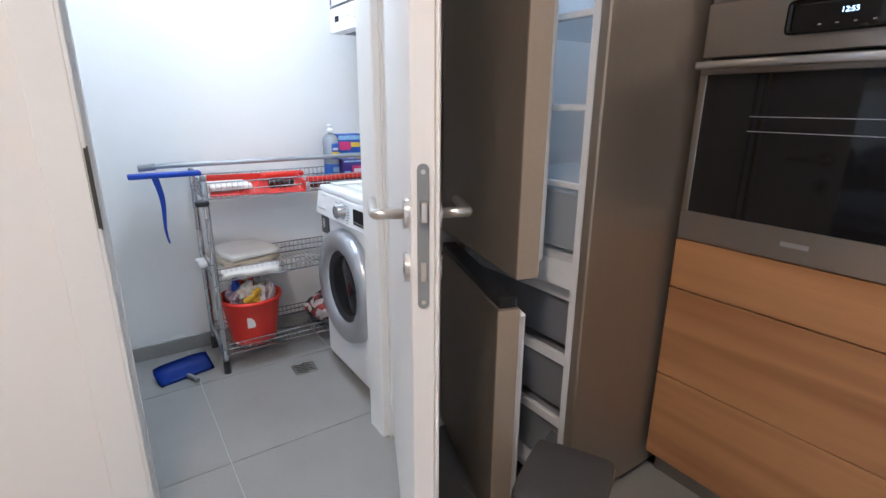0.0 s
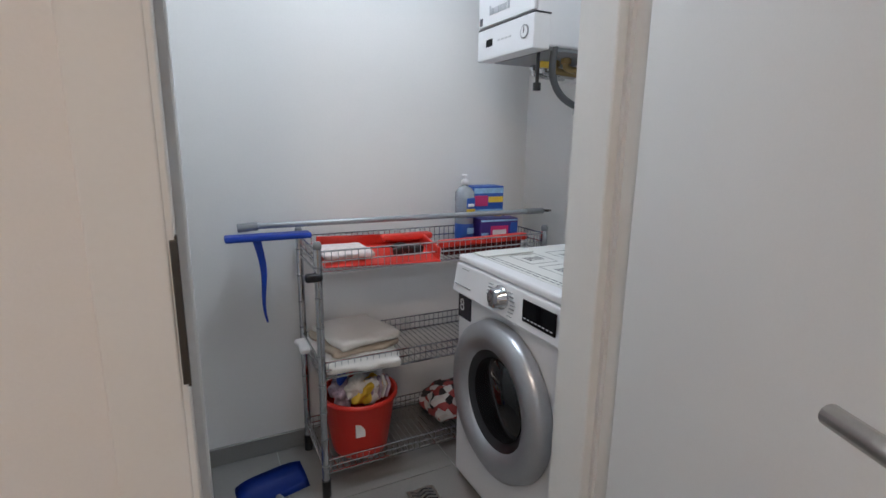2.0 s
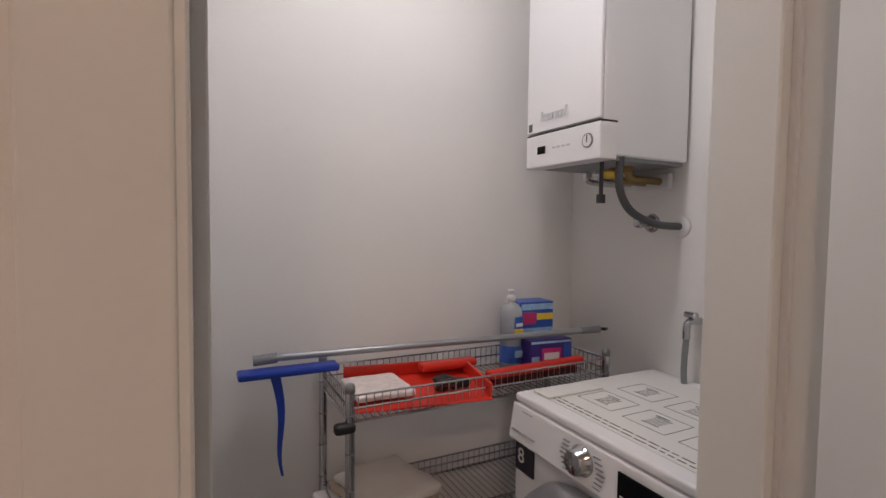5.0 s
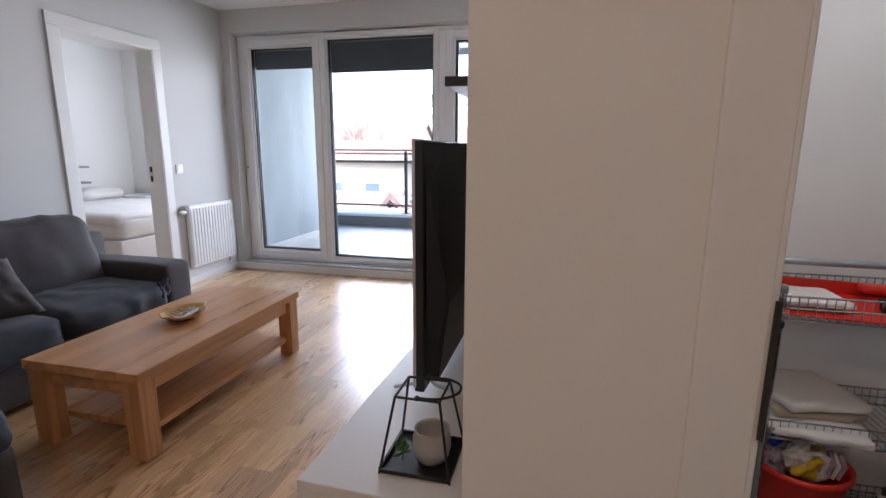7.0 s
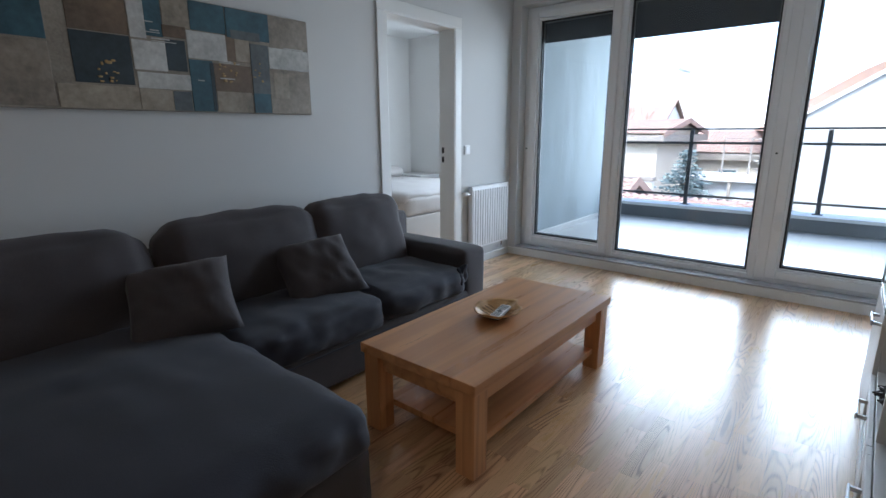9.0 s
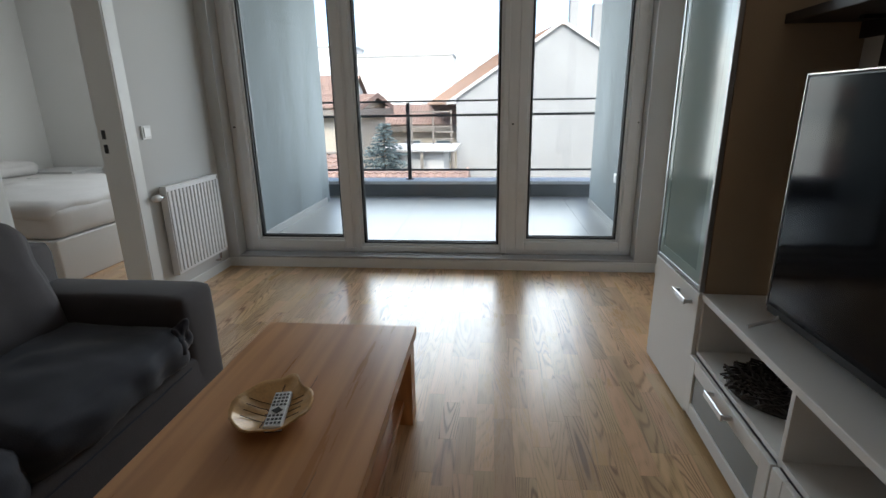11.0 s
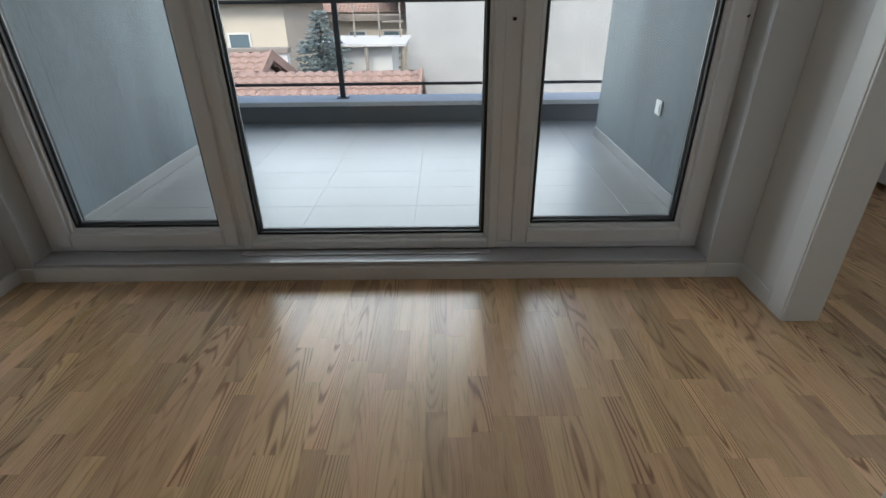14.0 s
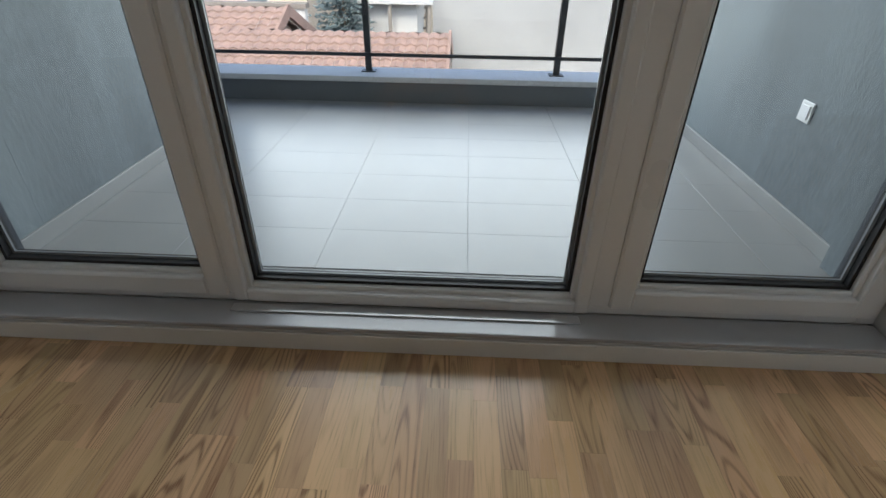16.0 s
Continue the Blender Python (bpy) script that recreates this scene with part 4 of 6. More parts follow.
def wall_shelf(z):
    t = thing("wall_shelf", XE, 2.81, z, "dark wenge wall shelf above the television", "shelf", group="shelves over the television")
    part("board", one(-0.25, 0, -0.61, 0.61, 0, 0.03, 0.002), M_SHELF, t)
    part("rear_lip", one(-0.018, 0, -0.61, 0.61, -0.05, -0.0005, 0.001), M_SHELF, t)
    for y in (-0.45, 0.45):
        part("bracket", boxes((-0.12, -0.019, y - 0.01, y + 0.01, -0.012, -0.001), (-0.031, -0.019, y - 0.01, y + 0.01, -0.05, -0.012)), M_BLACK, t)


wall_shelf(1.455)
wall_shelf(1.90)
cable = thing("cable_trunking", XE, 3.30, 0.523, "narrow black cable channel running up the wall", "cable")
part("channel", one(-0.014, -0.001, -0.012, 0.012, 0, 0.885, 0.002), M_BLACK, cable)
part("channel", one(-0.014, -0.001, -0.012, 0.012, 0.97, 1.27, 0.002), M_BLACK, cable)


def lantern():
    t = thing("lantern_holder", -0.552, 1.703, 0.523, "black metal lantern frame with tapered rods and a folded bail", "lantern")
    B, T, H = 0.084, 0.053, 0.182
    part("tray", boxes((-B, B, -B, B, 0.002, 0.006), (-B - 0.002, -B + 0.003, -B, B, 0.006, 0.014), (B - 0.003, B + 0.002, -B, B, 0.006, 0.014), (-B + 0.003, B - 0.003, -B - 0.002, -B + 0.003, 0.006, 0.014), (-B + 0.003, B - 0.003, B - 0.003, B + 0.002, 0.006, 0.014)), M_BLACK, t)
    corners = ((-1, -1), (1, -1), (1, 1), (-1, 1))
    for i, (sx, sy) in enumerate(corners):
        part("rod", tube([(sx * B, sy * B, 0), (sx * T, sy * T, H)], 0.0032, 8), M_BLACK, t)
        nx, ny = corners[(i + 1) % 4]
        part("top_bar", tube([(sx * T, sy * T, H), (nx * T, ny * T, H)], 0.0032, 8), M_BLACK, t)
    bail = part("bail", tube(arc_pts([(0.003, -T, H + 0.004), (0.045, -T + 0.001, H + 0.006), (0.080, -0.030, H + 0.008), (0.090, 0.0, H + 0.008), (0.080, 0.030, H + 0.008), (0.045, T - 0.001, H + 0.006), (0.003, T, H + 0.004)]), 0.0032, 8), M_BLACK, t, "folded round black bail")
    for sy in (-1, 1):
        part("hinge_knob", smooth(soft(0.0, sy * T, H + 0.003, 0.013, 0.013, 0.013, 0.006, 6)), M_BLACK, bail)
    c = thing("ceramic_cup", -0.528, 1.692, 0.530, "small pale grey ceramic pot inside the wire holder", "pot")
    part("pot", smooth(lathe([(0, 0), (0.030, 0), (0.040, 0.014), (0.046, 0.04), (0.046, 0.058), (0.041, 0.078), (0.043, 0.084), (0.040, 0.085), (0.038, 0.078), (0.042, 0.056), (0.036, 0.016), (0, 0.008)], 32)), M_CERAMIC, c)
    g = thing("sprig", -0.597, 1.672, 0.530, "tiny green artificial plant on the black tray", "plant")
    rnd = random.Random(5)
    part("stem", tube([(0, 0, 0), (0.004, 0, 0.02), (0, 0.004, 0.045)], 0.002, 6), M_GREEN, g)
    for i in range(26):
        a, h = rnd.uniform(0, 6.3), rnd.uniform(0.012, 0.05)
        d = Vector((math.cos(a), math.sin(a), rnd.uniform(-0.1, 0.9))).normalized()
        s = d.orthogonal().normalized()
        bm = bmesh.new()
        L, w = rnd.uniform(0.014, 0.026), 0.005
        o = Vector((0, 0, h))
        v = [bm.verts.new(q) for q in (o, o + d * L * 0.5 + s * w, o + d * L, o + d * L * 0.5 - s * w)]
        bm.faces.new(v)
        bmesh.ops.solidify(bm, geom=bm.faces[:], thickness=0.0008)
        part("leaf", bm, M_GREEN, g)


M_GREEN = mat("plant_green", (0.10, 0.22, 0.035), 0.5, var=0.3, vscale=60)
lantern()


def wicker_tray():
    t = thing("wicker_tray", -0.592, 3.115, 0.2905, "round dark woven wicker tray lying on the bench shelf", "tray")
    rnd = random.Random(5)
    part("backing", smooth(lathe([(0, 0.0), (0.16, 0.0), (0.166, 0.006), (0.16, 0.011), (0, 0.011)], 40)), M_TWIG, t)
    for i in range(290):
        f = math.sqrt((i + 0.5) / 290)
        a, r = i * 2.39996, 0.168 * f
        p = Vector((r * math.cos(a), r * math.sin(a), 0.016 + 0.008 * f * f))
        th = a + math.pi / 2 + (0.75 if i % 2 else -0.75) + rnd.uniform(-0.25, 0.25)
        d = Vector((math.cos(th), math.sin(th), 0)) * rnd.uniform(0.024, 0.034)
        up = Vector((0, 0, 0.007 if i % 2 else 0.002))
        part("twig", tube([p - d, p + up, p + d], 0.0040, 5), M_TWIG, t)


M_TWIG = mat("dark_twig", (0.035, 0.026, 0.022), 0.5, var=0.3, vscale=40)
wicker_tray()


# ---- bedrooms seen through the doorways ----
def bed():
    t = thing("double_bed", -5.62, 5.62, 0, "white box bed with crumpled white printed sheets", "bed")
    part("frame", one(-0.95, 1.0, -0.95, 0.75, 0.0, 0.33, 0.012, 2), M_WHITE2, t)
    part("mattress", soft(0.02, -0.1, 0.44, 1.95, 1.66, 0.24, 0.06, 20, puff=0.015, crumple=0.012, seed=4, fold=4), M_SHEET, t)
    part("duvet", soft(0.05, -0.15, 0.53, 1.85, 1.6, 0.14, 0.06, 24, puff=0.02, crumple=0.03, seed=8, fold=5), M_SHEET, t)
    for y in (-0.5, 0.3):
        part("pillow", soft(-0.72, y, 0.66, 0.42, 0.6, 0.14, 0.065, 14, puff=0.03, crumple=0.02, seed=y), M_SHEET, t)
    rnd = random.Random(2)
    for i in range(9):
        x, y = rnd.uniform(-0.3, 0.8), rnd.uniform(-0.7, 0.4)
        part("print_stripe", soft(x, y, 0.607, rnd.uniform(0.1, 0.3), 0.025, 0.012, 0.005, 4, crumple=0.01, seed=i), M_GREY, t, "grey printed pattern")


bed()


def bedside():
    t = thing("bedside_table", -6.05, 6.42, 0.1, "low white bedside table beside the bed", "bedside table")
    part("body", one(-0.25, 0.25, -0.2, 0.2, 0, 0.5, 0.003), M_WHITE2, t)
    part("top", one(-0.26, 0.26, -0.21, 0.21, 0.501, 0.525, 0.003), M_WHITE2, t)
    part("drawer_front", one(0.251, 0.268, -0.195, 0.195, 0.25, 0.48, 0.002), M_WHITE2, t)


bedside()
for z in (1.02, 0.82):
    s = thing("bedroom_shelf", -6.4, 5.4, z, "thin white wall shelf over the bed head", "shelf", group="bedroom shelves")
    part("board", one(0, 0.2, -0.4, 0.4, 0, 0.022, 0.002), M_GREY, s)
pl = thing("pendant_lamp", -5.2, 4.55, 2.6, "round white pendant lamp of stacked plastic rings", "pendant lamp")
part("cord", cyl(bmesh.new(), (0, 0, 0), (0, 0, -0.30), 0.004, n=8), M_WHITE2, pl)
for i, r in enumerate((0.12, 0.17, 0.19, 0.17, 0.12)):
    part("ring", smooth(lathe([(r, -0.30 - i * 0.06), (r + 0.006, -0.30 - i * 0.06), (r + 0.006, -0.345 - i * 0.06), (r, -0.345 - i * 0.06), (r, -0.30 - i * 0.06)], 32)), M_WHITE2, pl)
part("core", cyl(bmesh.new(), (0, 0, -0.28), (0, 0, -0.58), 0.06, n=16), M_WHITE2, pl)


def chest():
    t = thing("storage_bed", 2.0, 5.92, 0, "white storage bed base with two rows of drawers and white bedding", "bed")
    part("body", one(-0.84, 1.0, -0.9, 1.2, 0.03, 0.40, 0.004), M_WHITE, t)
    for y0, y1 in ((-0.895, 0.145), (0.155, 1.195)):
        for z0, z1 in ((0.035, 0.205), (0.215, 0.385)):
            part("drawer_front", one(-0.86, -0.842, y0, y1, z0, z1, 0.002), M_WHITE, t)
    part("mattress", soft(0.08, 0.15, 0.49, 1.8, 2.08, 0.24, 0.07, 16, puff=0.015, crumple=0.008, seed=1), M_SHEET, t)


chest()

# ---- laundry closet ----
def door_leaf():
    t = thing("door_1", 0.7615, 1.294, 0, "white flush door standing open with steel lever handles", "door", rz=244.8)
    t["kind"] = "structure"
    L = 0.728
    leaf = part("leaf", one(0.0, L, -0.02, 0.02, 0.008, 2.0, 0.002), M_LEAF, t)
    part("overlap", one(0.012, L + 0.010, 0.0205, 0.0275, 0.008, 2.012, 0.003, 2), M_LEAF, leaf, "rebated lip of the door leaf")
    plate = one(L, L + 0.003, -0.010, 0.010, 0.855, 1.086)
    for z in (0.855, 1.086):
        cyl(plate, (L, 0, z), (L + 0.0029, 0, z), 0.010, n=20)
    lk = part("lock_plate", plate, M_GREY, leaf, "grey steel lock forend")
    part("latch", one(L + 0.003, L + 0.014, -0.006, 0.006, 1.0, 1.035, 0.002), M_STEEL, lk)
    part("bolt", one(L + 0.003, L + 0.005, -0.005, 0.005, 0.895, 0.93, 0.001), M_STEEL, lk)
    for z in (0.857, 1.083):
        part("screw", cyl(bmesh.new(), (L + 0.003, 0, z), (L + 0.0042, 0, z), 0.004, n=10), M_STEEL, lk)
    for s in (-1, 1):
        f = -0.02 if s < 0 else 0.0275
        x = L - 0.05
        ro = part("rosette", cyl(bmesh.new(), (x, f, 1.004), (x, f + s * 0.009, 1.004), 0.027, n=28), M_STEEL, leaf, "round steel rosette")
        part("lever", smooth(tube([(x, f + s * 0.009, 1.004), (x, f + s * 0.05, 1.004), (x - 0.0015, f + s * 0.0575, 1.004), (x - 0.009, f + s * 0.060, 1.004), (x - 0.125, f + s * 0.062, 1.004)], 0.0094, 14)), M_STEEL, ro, "L-shaped brushed steel lever")
        k = part("key_rosette", cyl(bmesh.new(), (x, f, 0.905), (x, f + s * 0.009, 0.905), 0.026, n=28), M_STEEL, leaf)
        part("keyhole", one(x - 0.003, x + 0.003, min(f + s * 0.009, f + s * 0.0098), max(f + s * 0.009, f + s * 0.0098), 0.893, 0.917), M_BLACK, k)
    k = part("key", one(L - 0.075, L - 0.055, 0.0395, 0.0425, 0.914, 0.920), M_STEEL, leaf)
    for z in (0.25, 1.75):
        part("hinge", cyl(bmesh.new(), (0.0, 0.028, z), (0.0, 0.028, z + 0.09), 0.008, n=14), M_STEEL, t)


door_leaf()


def wire_shelf():
    t = thing("wire_shelving", 0.792, 2.318, 0, "chrome wire shelving unit with three basket shelves", "shelf unit")
    X, Y = 0.440, 0.151
    for sx in (-1, 1):
        for sy in (-1, 1):
            p = part("post", cyl(bmesh.new(), (sx * X, sy * Y, 0.05), (sx * X, sy * Y, 0.89), 0.0125, n=16), M_CHROME, t)
            part("cap", smooth(lathe([(0, 0.905), (0.010, 0.903), (0.0135, 0.895), (0.0135, 0.88), (0, 0.88)], 16)), M_GREY, p).location = (sx * X, sy * Y, 0)
            part("foot", cyl(bmesh.new(), (sx * X, sy * Y, 0.0), (sx * X, sy * Y, 0.065), 0.0155, n=16), M_BLACK, p, "black plastic foot")
            for k in range(8):
                z = 0.12 + k * 0.1
                part("groove", cyl(bmesh.new(), (sx * X, sy * Y, z), (sx * X, sy * Y, z + 0.004), 0.0131, n=16), M_GREY, p)
    def basket(z, h):
        b = part("basket", boxes((-X, X, -Y - 0.003, -Y + 0.003, z - 0.003, z + 0.003), (-X, X, Y - 0.003, Y + 0.003, z - 0.003, z + 0.003), (-X - 0.003, -X + 0.003, -Y, Y, z - 0.003, z + 0.003), (X - 0.003, X + 0.003, -Y, Y, z - 0.003, z + 0.003)), M_CHROME, t)
        bm = bmesh.new()
        n = 40
        for i in range(1, n):
            x = -X + 2 * X * i / n
            box(bm, x - 0.0011, x + 0.0011, -Y, Y, z - 0.0011, z + 0.0011)
            for s in (-1, 1):
                box(bm, x - 0.0011, x + 0.0011, s * Y - 0.0011, s * Y + 0.0011, z, z + h)
        for j in range(1, 14):
            y = -Y + 2 * Y * j / 14
            for s in (-1, 1):
                box(bm, s * X - 0.0011, s * X + 0.0011, y - 0.0011, y + 0.0011, z, z + h)
        w = part("wire_mesh", bm, M_CHROME, b)
        w["kind"] = "stuff"
        for zz in (z + h, z + h * 0.5):
            for s in (-1, 1):
                part("rim_wire", cyl(bmesh.new(), (-X, s * Y, zz), (X, s * Y, zz), 0.003, n=8), M_CHROME, b)
                part("rim_wire", cyl(bmesh.new(), (s * X, -Y, zz), (s * X, Y, zz), 0.003, n=8), M_CHROME, b)
    basket(0.802, 0.068)
    basket(0.44, 0.055)
    basket(0.088, 0.05)
    part("clamp", smooth(soft(-X - 0.015, -Y - 0.004, 0.79, 0.055, 0.03, 0.028, 0.01, 6)), M_BLACK, t, "black plastic shelf clip")


wire_shelf()


def spray_bottle():
    t = thing("detergent_bottle", 0.995, 2.385, 0.8035, "clear plastic detergent bottle with a white cap and label", "bottle")
    part("body", smooth(lathe([(0, 0), (0.034, 0), (0.038, 0.008), (0.038, 0.175), (0.040, 0.19), (0.038, 0.215), (0.026, 0.232), (0.013, 0.238), (0.013, 0.245), (0, 0.245)], 28)), M_BOTTLE, t)
    part("label", cyl(bmesh.new(), (0, 0, 0.03), (0, 0, 0.09), 0.0386, n=28, caps=False), M_LABELB, t, "dark blue lower label")
    for z0, z1, w, m in ((0.115, 0.195, 0.019, M_LABELB), (0.135, 0.152, 0.0195, M_YELLOW), (0.158, 0.172, 0.015, M_WHITE2), (0.05, 0.075, 0.016, M_CYAN)):
        part("label_patch", one(-w + 0.008, w + 0.008, -0.0405 - 0.002 * (m != M_LABELB), -0.0355, z0, z1, 0.003), m, t)
    part("cap", smooth(lathe([(0, 0.245), (0.015, 0.245), (0.015, 0.262), (0.009, 0.265), (0.008, 0.274), (0.012, 0.276), (0.012, 0.284), (0.0, 0.286)], 20)), M_WHITE2, t, "white push-pull cap")


def carton(name, x, y, z, w, d, h, body, label, rz, patches, words=()):
    t = thing(name, x, y, z, label, "box", rz=rz)
    part("carton", one(-w / 2, w / 2, -d / 2, d / 2, 0, h, 0.002), body, t)
    for i, (x0, x1, z0, z1, m) in enumerate(patches):
        part("printed_patch", one(x0 * w, x1 * w, -d / 2 - 0.0008 - 0.0002 * i, -d / 2 - 0.0002 * i + 0.0001, z0 * h, z1 * h), m, t)
    for txt, sx, sz, size, m in words:
        letters("printed_word", txt, size, m, t, pose(sx * w, -d / 2 - 0.0022, sz * h, 90, 0, 0))


M_BOTTLE = mat("clear_plastic", (0.62, 0.67, 0.70), 0.15, var=0.03, bump=0.0, trans=0.55)
M_LABELB = mat("blue_label", (0.03, 0.10, 0.42), 0.4, var=0.15, vscale=30)
M_YELLOW = mat("yellow_print", (0.75, 0.52, 0.04), 0.45)
M_CYAN = mat("pale_blue_print", (0.30, 0.50, 0.72), 0.4, var=0.25, vscale=30)
M_PURPLE = mat("purple_tub", (0.05, 0.03, 0.22), 0.35, var=0.2, vscale=20)
M_PINK = mat("magenta_print", (0.55, 0.03, 0.16), 0.4)
spray_bottle()
carton("powder_box", 1.107, 2.425, 0.8035, 0.142, 0.09, 0.235, M_LABELB, "blue and yellow cardboard box of dishwasher powder", -4, [(-0.48, 0.48, 0.03, 0.60, M_CYAN), (-0.44, -0.02, 0.66, 0.84, M_PINK), (0.0, 0.48, 0.72, 0.82, M_YELLOW), (-0.46, 0.48, 0.88, 0.97, M_CYAN), (-0.1, 0.1, 0.10, 0.50, M_WHITE2), (-0.05, 0.03, 0.15, 0.45, M_LABELB), (0.2, 0.44, 0.2, 0.5, M_YELLOW)])
carton("capsule_tub", 1.115, 2.338, 0.8035, 0.17, 0.07, 0.112, M_PURPLE, "dark purple plastic tub of laundry capsules", -6, [(-0.22, 0.24, 0.22, 0.74, M_PINK), (-0.17, 0.19, 0.38, 0.60, M_WHITE2), (0.3, 0.48, 0.1, 0.85, M_LABELB), (-0.46, -0.28, 0.15, 0.5, M_CYAN), (-0.48, 0.48, 0.90, 0.97, M_CYAN)])


def hanging_squeegee():
    t = thing("flat_mop", 0.80, 2.40, 0.895, "grey telescopic mop lying on the rack, blue floor wiper head", "mop")
    part("pole", tube([(-0.62, 0.03, 0.026), (0.50, -0.122, 0.047)], 0.0105, 14), M_ALUGREY, t)
    part("sleeve", tube([(-0.655, 0.035, 0.021), (-0.59, 0.026, 0.0265)], 0.015, 14), M_GREY, t)
    part("grip", tube([(0.43, -0.1125, 0.0457), (0.505, -0.1227, 0.0471)], 0.0125, 14), M_GREY, t)
    part("hang_loop", tube([(0.503, -0.1225, 0.047), (0.52, -0.112, 0.047), (0.542, -0.127, 0.047), (0.52, -0.137, 0.047), (0.503, -0.1225, 0.047)], 0.004, 8), M_BLACK, t)
    hd = part("wiper_head", one(-0.70, -0.42, -0.03, 0.03, -0.018, 0.002, 0.006, 2), M_BLUE, t, "blue plastic wiper head")
    bm = one(-0.012, 0.012, -0.004, 0.004, -0.29, 0.0, 0.002)
    bmesh.ops.subdivide_edges(bm, edges=[e for e in bm.edges if abs(e.verts[0].co.z - e.verts[1].co.z) > 0.2], cuts=8)
    for v in bm.verts:
        q = -v.co.z / 0.29
        v.co.x = v.co.x * (1.15 - 0.85 * q) + 0.03 * q * q + 0.012 * math.sin(q * 5)
    bmesh.ops.translate(bm, verts=bm.verts, vec=(-0.60, -0.01, -0.02))
    part("rubber_lip", bm, M_BLUE, hd, "hanging blue rubber lip")


M_ALUGREY = mat("grey_pole", (0.30, 0.32, 0.34), 0.35, 0.3)
hanging_squeegee()


def red_dustpan():
    t = thing("dustpan_set", 0.66, 2.29, 0.8045, "red plastic dustpan with its handbrush in the top basket", "dustpan")
    bm = boxes((-0.27, 0.13, -0.13, 0.11, 0.012, 0.018), (-0.27, 0.13, 0.10, 0.11, 0.018, 0.055), (0.12, 0.13, -0.12, 0.10, 0.018, 0.06), bevel=0.002)
    bmesh.ops.rotate(bm, verts=bm.verts, cent=(0, 0, 0), matrix=Matrix.Rotation(radians(-7), 3, "Z"))
    bmesh.ops.rotate(bm, verts=bm.verts, cent=(0, 0, 0.01), matrix=Matrix.Rotation(radians(5), 3, "X"))
    part("pan", bm, M_RED, t)
    part("handle", one(-0.03, 0.17, 0.04, 0.085, 0.045, 0.07, 0.009, 2), M_RED, t)
    part("striped_cloth", soft(-0.19, 0.01, 0.034, 0.17, 0.19, 0.02, 0.008, 10, crumple=0.006, seed=2, fold=14), M_STRIPE, t, "red and white patterned cloth")
    part("clip_bunch", soft(0.02, -0.04, 0.03, 0.11, 0.05, 0.03, 0.01, 10, crumple=0.02, seed=6, fold=30), M_BLACK, t, "dark clips lying on the pan")
    b = thing("hand_brush", 1.0, 2.25, 0.8045, "red brush with dark bristles lying in the basket", "brush", rz=3)
    part("back", one(-0.19, 0.21, -0.018, 0.018, 0.028, 0.055, 0.008, 2), M_RED, b)
    for i in range(26):
        part("tuft", one(-0.17 + i * 0.0135, -0.162 + i * 0.0135, -0.016, 0.016, 0.0, 0.03), M_BRISTLE, b)


M_BRISTLE = mat("dark_bristle", (0.10, 0.012, 0.012), 0.8)
M_STRIPE = mat("patterned_cloth", (0.74, 0.66, 0.63), 0.9, var=0.16, vscale=55)
red_dustpan()


def towels():
    for y, z, m, w, s in ((2.27, 0.444, M_TOWEL, 0.25, 1), (2.35, 0.475, M_TOWEL_B, 0.26, 2), (2.34, 0.505, M_TOWEL, 0.23, 3)):
        t = thing("folded_towel", 0.515, y, z, "folded cream towel on the middle wire shelf" if m == M_TOWEL else "folded beige cloth between the towels", "towel", rz=(-9, 6, 13)[s - 1], group="folded towels")
        part("towel", soft(0.0, 0, 0.018, w, 0.25, 0.030, 0.012, 18, puff=0.006, crumple=0.015, seed=s * 3.1, fold=13), m, t)
    t = thing("cloth_tag", 0.352, 2.40, 0.47, "white cloth corner hanging over the shelf edge", "cloth")
    part("cloth", soft(0, 0, 0, 0.07, 0.12, 0.022, 0.009, 8, crumple=0.008, seed=3, fold=20), M_SHEET, t)


towels()


